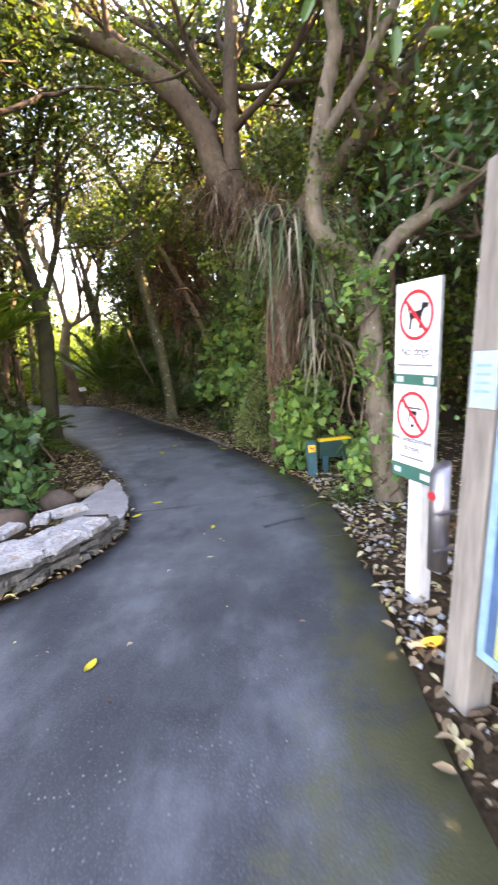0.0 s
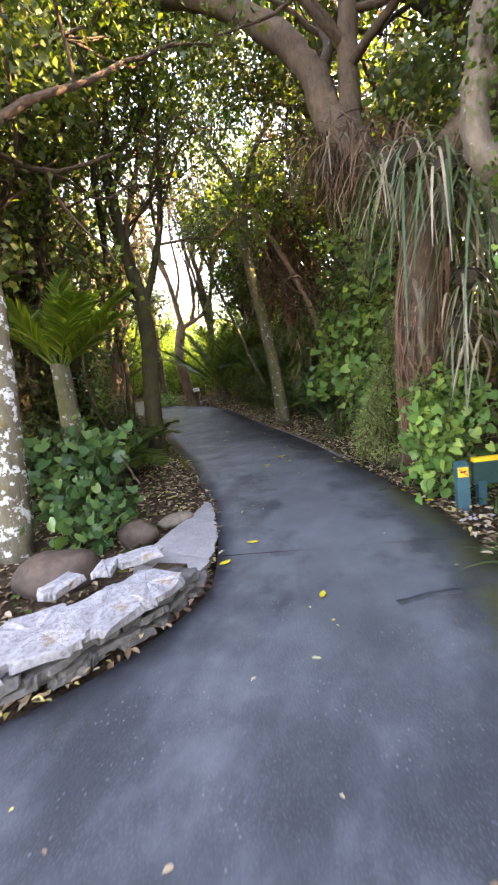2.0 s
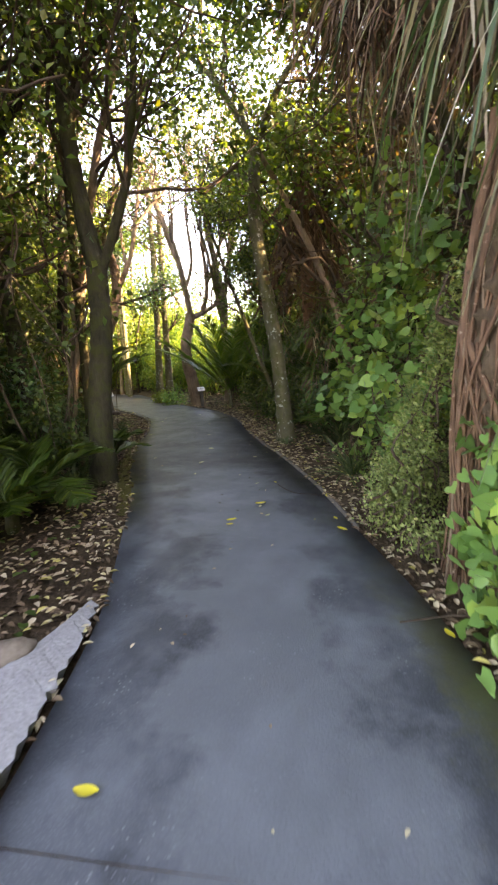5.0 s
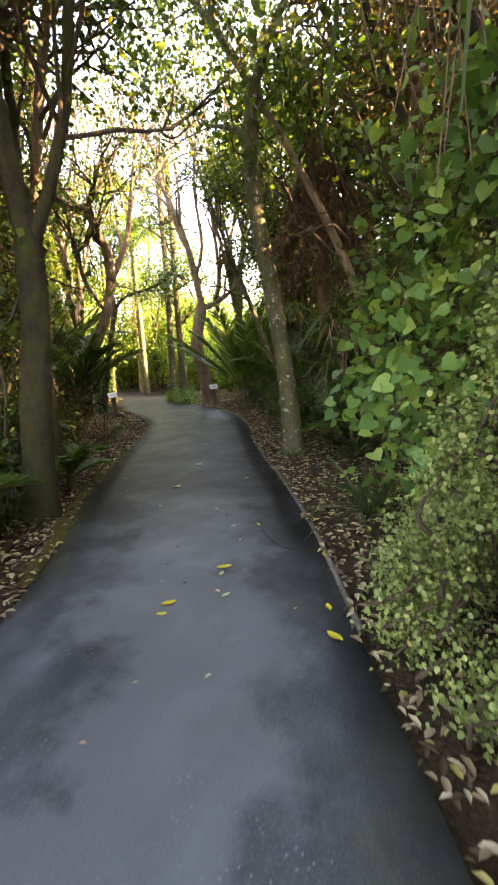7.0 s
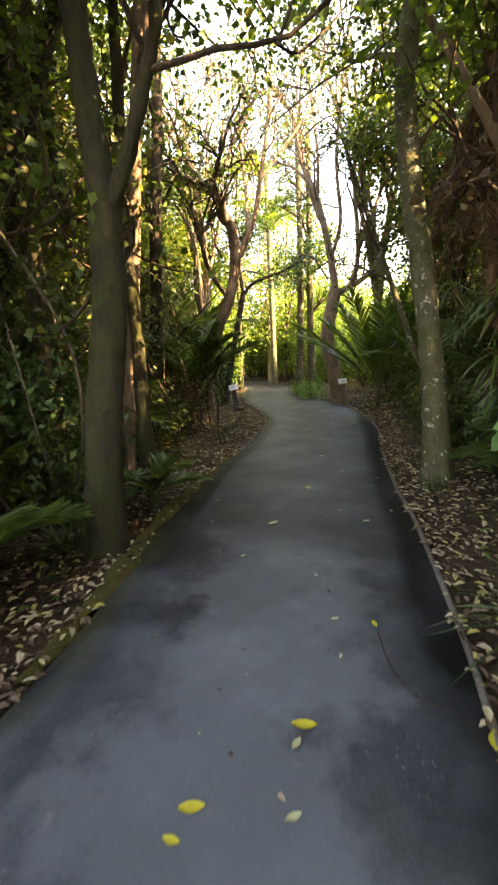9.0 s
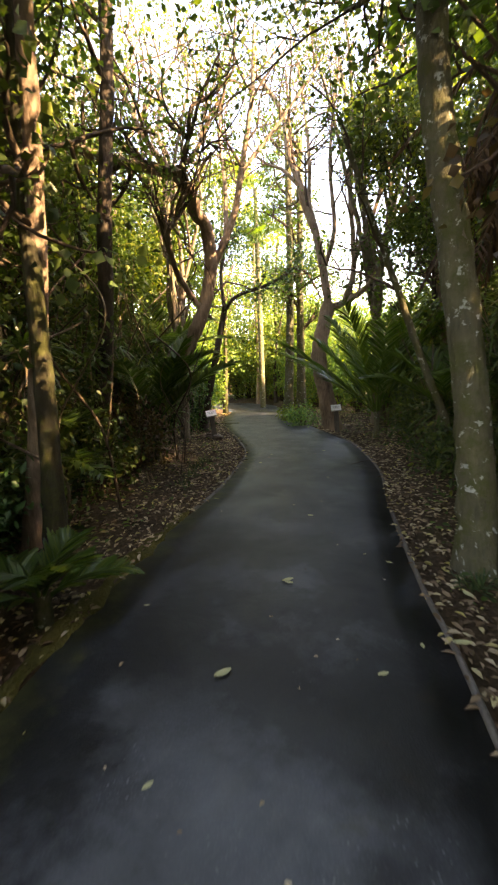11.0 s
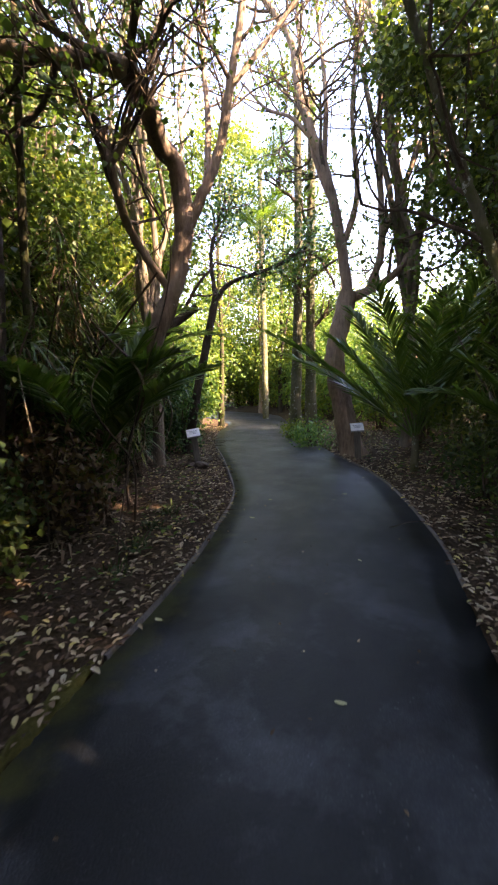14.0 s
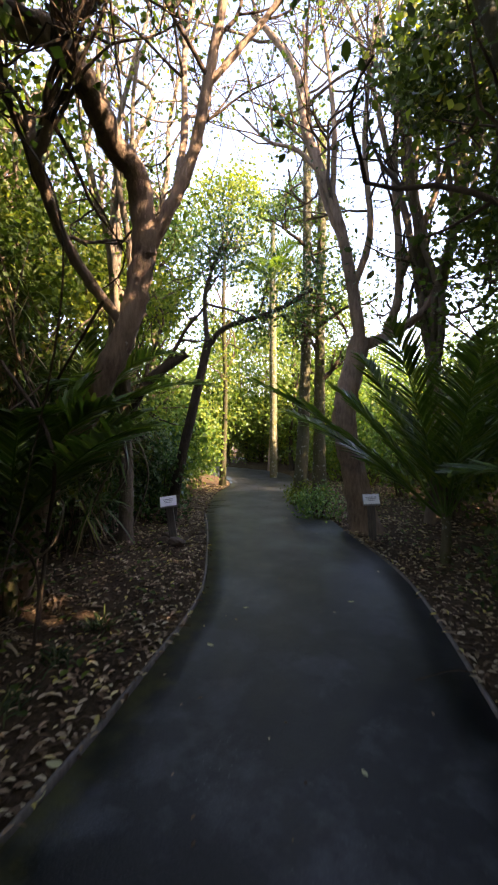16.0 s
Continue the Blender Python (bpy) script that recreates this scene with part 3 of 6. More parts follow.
# ---- trees ----
def sprout(rng, start, direction, length, r, level, twigs, tips, up=0.25, wander=0.35, kids=3):
    """A branch that forks; adds its tubes to twigs, its ends to tips."""
    n = 5
    p = [np.asarray(start, float)]
    d = np.asarray(direction, float)
    for _ in range(n):
        d = d + wander * rng.standard_normal(3) * 0.6 + np.array([0, 0, up * 0.3])
        d /= np.linalg.norm(d)
        p.append(p[-1] + d * length / n)
    twigs.append(tube(p, r, r * 0.45, 5 if level else 4, 7, 0))
    if level == 0:
        tips.append(p[-1])
        tips.append(p[3])
        return
    for k in range(kids):
        i = 2 + int(rng.integers(0, n - 1))
        q = p[min(i, n)]
        dd = d * 0.7 + rng.standard_normal(3) * 0.75
        sprout(rng, q, dd / np.linalg.norm(dd), length * (0.5 + 0.3 * rng.random()), r * 0.55, level - 1, twigs, tips, up, wander, kids)


def tree(label, trunk, r0, r1, limbs=(), bark=BARK_DARK, leaf=LEAF_DARK, seed=1, sprouts=6, length=1.6, level=1, kids=3, per=34, spread=0.17, size=0.085, width=0.34,
         shape=DIAMOND, hang=0.35, up=0.3, flare=0.5, name="tree", group="", from_limb=0.35, sides=12, crown=(), girth=0.055):
    """A trunk, limbs that fork into twigs, and leaves at the twigs' ends."""
    rng = np.random.default_rng(seed)
    e = empty(name, trunk[0], label, "tree", group)
    under("trunk", mesh_from("trunk", *local(tube(trunk, r0, r1, sides, 9 * len(trunk), girth, rng, flare), e), bark, True), e)
    twigs, tips = [], []
    for pts, a, b in limbs:
        under("limb", mesh_from("limb", *local(tube(pts, a, b, 9, 8 * len(pts), 0.09, rng), e), bark, True), e)
    for pts, a, b in (limbs if limbs else [(trunk, r0, r1)]):
        c = spline(pts, 30)
        for k in range(sprouts):
            i = int((from_limb + (1 - from_limb) * (k + rng.random()) / sprouts) * 29)
            t = c[min(i + 1, 29)] - c[max(i - 1, 0)]
            d = t / (np.linalg.norm(t) + 1e-9) * 0.6 + rng.standard_normal(3) * 0.7 + np.array([0, 0, 0.25])
            sprout(rng, c[i], d / np.linalg.norm(d), length * (0.6 + 0.7 * rng.random()), max(0.012, (a + (b - a) * i / 29) * 0.5), level, twigs, tips, up, kids=kids)
    if twigs:
        under("branchwork", mesh_from("branchwork", *local(join(*twigs), e), TWIG if bark is not BARK_PALE else BARK_PALE, True), e)["kind"] = "stuff"
    if (per and tips) or crown:
        chunk = []
        if per and tips:
            c = np.repeat(np.array(tips), per, axis=0)
            c = c + rng.standard_normal(c.shape) * spread
            chunk.append(leaves(rng, c, size, width, shape, hang, 0.45))
        for centre, radii, nn, pp, sp in crown:
            chunk.append(leaves(rng, clumps(rng, centre, radii, nn, pp, sp), size, width, shape, hang, 0.45))
        under("crown", mesh_from("crown", *local(join(*chunk), e), leaf), e)["kind"] = "stuff"
    return e


def shrub(label, place, radii, leaf, seed, n=60, per=26, spread=0.12, size=0.07, width=0.3, shape=DIAMOND, hang=0.3, name="shrub", group="undergrowth shrubs", stems=7, lift=0.0, hollow=0.35, flat=0.5):
    rng = np.random.default_rng(seed)
    z = float(land(np.array([place[0]]), np.array([place[1]]))[0])
    e = empty(name, (place[0], place[1], z), label, "shrub", group)
    tb = []
    for k in range(stems):
        a = rng.random() * 6.28
        q = np.array([math.cos(a) * radii[0], math.sin(a) * radii[1], 0]) * 0.6
        tb.append(tube([(0.05 * math.cos(a), 0.05 * math.sin(a), -0.1), q * 0.4 + (0, 0, radii[2] * 0.8 + lift), q + (0, 0, radii[2] * 1.5 + lift)], 0.018, 0.006, 5, 8, 0.1, rng))
    under("stemwork", mesh_from("stemwork", *join(*tb), TWIG, True), e)["kind"] = "stuff"
    pl = clumps(rng, (0, 0, radii[2] + lift), radii, n, per, spread, hollow)
    pl = pl[pl[:, 2] > 0.03]
    under("foliage", mesh_from("foliage", *leaves(rng, pl, size, width, shape, hang, flat), leaf), e)["kind"] = "stuff"
    return e


def palm(label, place, seed, n=9, length=1.8, rise=55, droop=0.45, leaflet=0.38, headings=None, name="nikau_palm", trunk_h=0.0, leaf=FROND, count=62, blade=0.03):
    rng = np.random.default_rng(seed)
    z = place[2] if len(place) > 2 else float(land(np.array([place[0]]), np.array([place[1]]))[0])
    e = empty(name, (place[0], place[1], z), label, "palm", "nikau palms")
    stem = tube([(0, 0, -0.1), (0.01, 0, trunk_h * 0.5 + 0.1), (0, 0, trunk_h + 0.25)], 0.07 if trunk_h < 1 else 0.13, 0.05 if trunk_h < 1 else 0.1, 10, 12, 0.03, rng)
    under("trunk", mesh_from("trunk", *stem, BARK_MOSS, True), e)
    heads = headings or [360 * k / n + 20 * rng.random() for k in range(n)]
    for h in heads:
        h, rs = h if isinstance(h, tuple) else (h, rise + 14 * rng.standard_normal())
        ra, lf = frond(rng, (0, 0, trunk_h + 0.15), h, length * (0.85 + 0.3 * rng.random()), rs, droop * (0.7 + 0.6 * rng.random()), leaflet, count, blade)
        under("frond", mesh_from("frond", *join(ra, lf), leaf), e)
    return e


def tuft(label, place, seed, n=60, length=0.7, width=0.014, droop=0.6, leaf=GRASS, up=1.0, name="sedge_tuft", category="grass", group="sedge tufts"):
    rng = np.random.default_rng(seed)
    z = float(land(np.array([place[0]]), np.array([place[1]]))[0])
    e = empty(name, (place[0], place[1], z), label, category, group)
    d = rng.standard_normal((n, 3))
    d[:, 2] = np.abs(d[:, 2]) * 0.6 + up
    b = np.c_[rng.standard_normal((n, 2)) * 0.05, np.full(n, -0.02)]
    under("tussock", mesh_from("tussock", *ribbons(rng, b, d, length, width, droop, 5), leaf), e)["kind"] = "stuff"
    return e


# forked dark tree beside the path's outer bend
tree("dark forked tree trunk with mossy base beside path", [(-3.5, 8.35, -0.1), (-3.53, 8.5, 1.0), (-3.5, 8.66, 1.9), (-3.52, 8.72, 2.65)], 0.15, 0.125,
     [([(-3.52, 8.72, 2.6), (-3.74, 8.82, 3.5), (-3.86, 8.9, 4.3), (-3.95, 9.0, 5.1)], 0.11, 0.09),
      ([(-3.5, 8.72, 2.55), (-3.3, 8.9, 3.2), (-3.12, 9.08, 4.1), (-3.0, 9.25, 5.6)], 0.07, 0.04),
      ([(-3.95, 9.0, 5.0), (-4.4, 8.7, 5.6), (-5.2, 8.4, 6.2), (-6.0, 8.3, 7.2)], 0.06, 0.03),
      ([(-3.95, 9.0, 5.0), (-3.9, 9.2, 5.8), (-4.1, 9.6, 7.0), (-4.0, 10.0, 8.5)], 0.07, 0.03),
      ([(-3.95, 9.0, 5.0), (-3.5, 9.3, 5.5), (-3.1, 9.5, 6.4), (-2.7, 9.9, 7.8)], 0.06, 0.03)],
     BARK_OLIVE, LEAF_MID, 11, sprouts=7, length=1.7, per=30, size=0.08, spread=0.26)
# companions further in
for k, (x, y, lean, r, h) in enumerate([(-5.1, 8.9, -0.4, 0.14, 7.5), (-4.6, 9.7, -0.1, 0.09, 7.0), (-5.7, 9.9, -0.9, 0.11, 7.5), (-4.4, 7.6, -0.7, 0.08, 6.5), (-6.6, 8.6, -0.6, 0.1, 7.2),
                                         (-5.2, 6.9, -0.9, 0.08, 6.8), (-7.9, 10.2, 0.3, 0.1, 7.5), (-6.3, 7.2, -0.4, 0.09, 7.0), (-8.6, 7.5, -0.2, 0.12, 8.0), (-7.0, 5.2, -0.2, 0.12, 8.0)]):
    tree("slender dark tree trunk among crowded undergrowth", [(x, y, -0.1), (x + lean * 0.1, y + 0.05, 1.3), (x + lean * 0.45, y + 0.1, 3.2), (x + lean, y + 0.25, h * 0.75), (x + lean * 1.3, y + 0.3, h)], r, r * 0.45,
         (), BARK_OLIVE, (LEAF_DARK, LEAF_MID, LEAF_SUN)[k % 3], 30 + k, sprouts=9, length=1.7, per=24, size=0.08, from_limb=0.5, spread=0.26)

# mossy slim trunk on the inside verge
tree("slim mossy trunk with grey lichen patches beside path", [(-1.78, 11.46, -0.1), (-1.86, 11.53, 0.9), (-2.03, 11.62, 2.14), (-2.24, 11.72, 3.4), (-2.3, 11.8, 4.3), (-2.25, 11.9, 5.2)], 0.135, 0.1,
     [([(-2.25, 11.9, 5.1), (-2.7, 12.0, 5.9), (-3.2, 12.1, 6.6), (-3.9, 12.1, 7.2)], 0.06, 0.03),
      ([(-2.25, 11.9, 5.1), (-1.9, 12.1, 6.0), (-1.4, 12.3, 6.8), (-1.0, 12.2, 7.8)], 0.07, 0.03),
      ([(-2.28, 11.8, 4.4), (-2.9, 12.5, 5.0), (-3.6, 13.2, 5.5), (-4.1, 13.8, 6.2)], 0.045, 0.02)],
     BARK_MOSS, LEAF_DARK, 51, sprouts=9, length=1.6, per=34, size=0.075, spread=0.26)

# gnarled tree with a snaking bare limb
tree("gnarled brown tree with snaking bare limbs", [(-7.75, 13.3, -0.1), (-7.5, 13.6, 1.2), (-7.2, 13.85, 1.85), (-6.9, 14.16, 2.8), (-6.8, 14.28, 3.5)], 0.135, 0.11,
     [([(-6.8, 14.28, 3.4), (-6.78, 14.2, 4.1), (-6.76, 13.9, 4.3), (-6.48, 13.52, 4.4), (-6.5, 13.3, 4.62), (-6.33, 13.15, 4.52), (-6.65, 13.0, 4.66), (-7.0, 12.9, 4.8), (-7.5, 12.6, 4.95), (-8.2, 12.3, 5.4)], 0.12, 0.075),
      ([(-6.92, 14.1, 2.7), (-6.98, 13.6, 3.3), (-6.76, 13.2, 3.86), (-6.82, 13.2, 4.2)], 0.05, 0.045),
      ([(-6.76, 13.2, 3.84), (-6.58, 13.2, 3.92), (-6.46, 13.2, 4.08)], 0.045, 0.04),
      ([(-6.5, 13.3, 4.55), (-7.1, 13.2, 5.3), (-7.4, 12.9, 6.3)], 0.06, 0.03),
      ([(-6.8, 14.28, 3.4), (-6.5, 14.6, 4.3), (-6.35, 14.75, 5.2), (-6.2, 14.9, 6.3), (-6.3, 15.2, 7.6)], 0.07, 0.035),
      ([(-6.6, 14.5, 4.0), (-6.9, 14.9, 5.0), (-7.2, 15.2, 6.3), (-7.1, 15.5, 7.6)], 0.045, 0.025),
      ([(-6.35, 14.75, 5.1), (-5.8, 15.2, 5.9), (-5.2, 15.6, 6.8)], 0.035, 0.02)],
     BARK_BROWN, LEAF_MID, 61, sprouts=7, length=1.3, per=4, size=0.06, width=0.4, spread=0.14, level=2, girth=0.09, crown=[((-6.6, 14.9, 6.9), (0.5, 0.5, 0.4), 8, 26, 0.12), ((-7.6, 12.9, 5.6), (0.5, 0.4, 0.3), 8, 30, 0.12)])
tree("straight reddish-brown trunk standing in thick undergrowth", [(-6.95, 11.7, -0.1), (-6.8, 11.8, 1.4), (-6.65, 11.85, 2.4), (-6.42, 11.78, 3.6), (-6.3, 11.9, 5.2), (-6.2, 12.0, 7.4)], 0.12, 0.08, (), BARK_DARK, LEAF_MID, 62, sprouts=5, length=1.0, per=18, from_limb=0.8)
tree("straight dark trunk behind ferns", [(-9.8, 12.0, -0.1), (-9.9, 12.1, 2.2), (-10.1, 12.3, 5.5), (-10.3, 12.5, 8.5)], 0.17, 0.1, (), BARK_DARK, LEAF_MID, 63, sprouts=10, length=2.0, per=30, from_limb=0.45)
# leaning dark tree and the limb that crosses behind it
tree("leaning dark trunk covered in small epiphytes", [(-9.65, 16.8, -0.1), (-9.45, 17.0, 1.2), (-9.25, 17.2, 2.4), (-9.1, 17.35, 3.3)], 0.1, 0.075,
     [([(-9.1, 17.35, 3.25), (-8.85, 17.6, 3.6), (-8.15, 18.2, 3.9), (-7.7, 18.7, 4.3)], 0.055, 0.03),
      ([(-9.1, 17.35, 3.25), (-9.3, 17.5, 4.3), (-9.2, 17.9, 5.4)], 0.05, 0.03)],
     BARK_DARK, LEAF_BLUE, 64, sprouts=6, length=0.9, per=40, size=0.07, spread=0.2)
tree("crooked dark branch rising through the palms", [(-10.9, 15.6, 0.0), (-10.3, 16.1, 1.4), (-9.9, 16.5, 2.5), (-9.3, 17.0, 3.1)], 0.13, 0.08, (), BARK_DARK, LEAF_MID, 65, sprouts=3, per=14)

# forked tree with many rising limbs by the far sign
tree("stout brown tree with forked limbs rising fanwise", [(-6.5, 18.5, -0.1), (-6.7, 18.4, 0.9), (-6.8, 18.25, 1.95), (-6.6, 18.45, 3.2)], 0.22, 0.17,
     [([(-6.6, 18.45, 3.1), (-6.75, 18.35, 4.3), (-6.98, 18.2, 5.5), (-7.33, 17.95, 6.65), (-7.48, 17.85, 7.7), (-8.0, 17.4, 8.6)], 0.11, 0.05),
      ([(-6.6, 18.45, 3.05), (-6.2, 18.85, 3.3), (-5.85, 19.1, 3.6), (-5.6, 19.4, 4.2)], 0.1, 0.05),
      ([(-6.3, 18.75, 3.3), (-6.12, 18.9, 4.1), (-6.2, 18.9, 6.2), (-6.0, 19.0, 8.2)], 0.08, 0.04),
      ([(-6.7, 18.38, 4.0), (-6.5, 18.6, 5.0), (-6.65, 18.7, 6.6), (-6.5, 18.8, 8.6)], 0.065, 0.03),
      ([(-6.8, 18.3, 4.7), (-7.2, 18.2, 5.8), (-7.5, 18.3, 7.2), (-7.6, 18.3, 8.8)], 0.06, 0.025),
      ([(-6.12, 18.9, 4.2), (-5.6, 19.1, 5.5), (-5.1, 19.4, 7.0), (-4.6, 19.8, 8.6)], 0.06, 0.025),
      ([(-6.98, 18.2, 5.4), (-6.95, 18.2, 6.8), (-7.15, 18.1, 8.8)], 0.055, 0.025),
      ([(-7.1, 18.1, 5.9), (-7.5, 17.9, 6.4), (-8.0, 17.8, 6.7), (-8.5, 17.7, 7.3)], 0.045, 0.02)],
     BARK_BROWN, LEAF_DARK, 66, sprouts=7, length=1.5, per=3, size=0.06, width=0.4, spread=0.14, level=2, crown=[((-5.0, 18.4, 7.2), (1.1, 1.0, 0.9), 34, 70, 0.17), ((-6.2, 18.5, 4.3), (0.5, 0.4, 0.4), 9, 16, 0.14)])
# twin mossy trunks
for k, (x, y, dx) in enumerate([(-8.95, 20.1, 0.05), (-8.62, 20.4, -0.05)]):
    tree("tall straight mossy trunk, one of a pair", [(x, y, -0.1), (x + dx, y + 0.1, 2.0), (x + dx * 1.4, y + 0.2, 4.5), (x + dx, y + 0.3, 8.5)], 0.15, 0.09, (), BARK_MOSS, LEAF_MID, 67 + k, sprouts=9, length=1.2, per=40, from_limb=0.45, size=0.09, flare=0.9)

# old rooted tree with perching lilies, on the inside of the bend
OLD = [(0.66, 6.6, -0.1), (0.58, 6.4, 0.7), (0.51, 6.2, 1.3), (0.55, 6.08, 1.9), (0.62, 6.05, 2.5), (0.66, 6.15, 3.0)]
old = tree("massive old tree wrapped in reddish roots and creepers", OLD, 0.19, 0.22,
     [([(0.66, 6.15, 2.8), (0.42, 6.4, 3.1), (0.12, 6.6, 3.3), (-0.18, 6.9, 3.8), (-0.37, 7.2, 4.54), (-0.86, 7.5, 5.26), (-1.48, 7.8, 5.87), (-2.58, 8.1, 6.46), (-4.24, 8.5, 7.17)], 0.21, 0.11),
      ([(0.2, 6.6, 3.2), (0.04, 6.85, 3.75), (0.06, 7.2, 4.8), (0.2, 7.6, 6.4)], 0.14, 0.09),
      ([(0.66, 6.15, 2.85), (1.2, 6.3, 3.5), (1.9, 6.5, 4.3), (2.7, 6.8, 5.4)], 0.17, 0.07)],
     BARK_OLD, LEAF_DARK, 71, sprouts=7, length=1.6, per=36, size=0.08, flare=0.35, sides=20, girth=0.1, from_limb=0.5, crown=[((0.95, 6.4, 3.75), (0.75, 0.5, 0.35), 24, 40, 0.14)])
rng = np.random.default_rng(72)
for k in range(190):
    a = rng.random() * 2 * math.pi
    z0 = 0.7 + 1.9 * rng.random()
    r = 0.17 + 0.07 * rng.random()
    w = rng.normal() * 1.5
    p = []
    for q, wide in ((1.0, 1.0), (0.72, 1.08), (0.45, 1.12), (0.22, 1.25), (-0.02, 1.6)):
        z = z0 * q
        cx, cy = np.interp(z, [0, 0.7, 1.3, 1.9, 2.5], [0.66, 0.58, 0.51, 0.55, 0.62]), np.interp(z, [0, 0.7, 1.3, 1.9, 2.5], [6.58, 6.4, 6.2, 6.08, 6.05])
        th = a + w * (1 - q) + 0.16 * rng.normal()
        p.append((cx + r * wide * math.cos(th), cy + r * wide * math.sin(th), z))
    under("root", mesh_from("root", *local(tube(p, 0.006 + 0.024 * rng.random() ** 4, 0.006, 5, 18, 0.22, rng), old), BARK_RED if rng.random() < 0.75 else BARK_BROWN, True), old)
for p, r in [([(1.06, 6.44, 2.35), (0.78, 6.32, 1.87), (0.98, 6.2, 1.47), (1.38, 6.2, 1.19)], 0.032), ([(0.58, 6.2, 1.79), (0.94, 6.04, 1.67), (1.26, 5.8, 1.47), (1.5, 5.72, 1.07)], 0.036),
             ([(1.18, 6.2, 1.47), (1.26, 6.04, 0.99), (1.14, 5.92, 0.5), (1.26, 5.88, 0.0)], 0.016), ([(1.34, 5.96, 1.39), (1.46, 5.88, 0.91), (1.38, 5.8, 0.45), (1.42, 5.72, 0.0)], 0.015),
             ([(0.98, 6.2, 1.6), (1.1, 6.05, 1.2), (1.02, 5.95, 0.85), (1.15, 5.9, 0.6)], 0.014), ([(1.2, 5.9, 1.5), (1.3, 5.75, 1.15), (1.2, 5.65, 0.8), (1.28, 5.6, 0.5)], 0.012),
             ([(0.44, 5.95, 2.1), (0.5, 5.86, 1.75), (0.48, 5.86, 1.5), (0.52, 5.88, 1.3)], 0.05), ([(0.8, 5.9, 0.5), (0.85, 5.78, 0.25), (0.78, 5.66, 0.0)], 0.015)]:
    under("root", mesh_from("root", *local(tube(p, r, r * 0.6, 7, 18, 0.1, rng), old), BARK_PALE if r > 0.03 else BARK_BROWN, True), old)
for k in range(130):   # loose aerial roots hanging from the limb's underside
    t = rng.random()
    x, y, z = 0.7 - 1.0 * t, 6.1 + 0.9 * t, 2.95 + 0.75 * t
    ln = 0.2 + 0.6 * rng.random() ** 2
    p = [(x, y - 0.25 * rng.random(), z), (x + 0.08 * rng.normal(), y - 0.15 - 0.1 * rng.random(), z - ln * 0.5), (x + 0.11 * rng.normal(), y - 0.15 - 0.1 * rng.random(), z - ln)]
    under("aerial_root", mesh_from("aerial_root", *local(tube(p, 0.003 + 0.008 * rng.random() ** 3, 0.003, 5, 8, 0.1, rng), old), (BARK_RED, BARK_BROWN, BARK_DARK)[k % 3], True), old)
t = rng.random(900)
mat_base = np.stack([0.95 - 1.3 * t, 6.1 + 0.9 * t, 2.95 + 0.8 * t], axis=1) + rng.standard_normal((900, 3)) * (0.16, 0.16, 0.1)
mat_way = rng.standard_normal((900, 3)) * (0.7, 0.7, 0.3) - (0, 0.2, 0.6)
under("root_mat", mesh_from("root_mat", *local(ribbons(rng, mat_base, mat_way, 0.34, 0.016, 0.6, 4), old), FROND_DRY), old, "matted dead leaves and fibrous roots")["kind"] = "stuff"
for k in range(40):   # long strands far down behind the limb
    x, y, z = rng.uniform(-0.3, 0.5), rng.uniform(7.4, 8.4), rng.uniform(3.6, 4.6)
    ln = rng.uniform(0.6, 1.5)
    p = [(x, y, z), (x + 0.05 * rng.normal(), y, z - ln * 0.5), (x + 0.08 * rng.normal(), y, z - ln)]
    under("aerial_root", mesh_from("aerial_root", *local(tube(p, 0.008, 0.004, 5, 8, 0.1, rng), old), (BARK_BROWN, BARK_PALE)[k % 2], True), old)


def perching_lily(place, seed, n=150, length=1.1):
    rng = np.random.default_rng(seed)
    e = empty("perching_lily", place, "drooping tuft of long strap leaves, some dead", "plant", "perching lilies")
    d = rng.standard_normal((n, 3))
    d[:, 2] = np.abs(d[:, 2]) * 0.4 + 0.35
    b = rng.standard_normal((n, 3)) * 0.09
    under("leaves", mesh_from("leaves", *ribbons(rng, b, d, length, 0.022, 1.75, 9, 0.2), STRAP), e)["kind"] = "stuff"
    hub = rock(rng, (0.2, 0.2, 0.2), 0.2)
    part("crown_base", hub, BARK_DARK, e, "matted brown roots")
    return e


for k, (p, n, ln) in enumerate([((0.5, 5.75, 2.95), 50, 0.6), ((0.7, 5.55, 2.75), 70, 0.62), ((0.3, 5.95, 2.95), 26, 0.5), ((0.93, 5.55, 2.75), 60, 0.6), ((-0.15, 6.75, 3.6), 24, 0.45), ((0.86, 5.75, 1.9), 40, 0.42), ((1.15, 5.8, 2.9), 50, 0.6), ((0.83, 5.85, 1.5), 30, 0.34)]):
    perching_lily(p, 80 + k, n, ln)

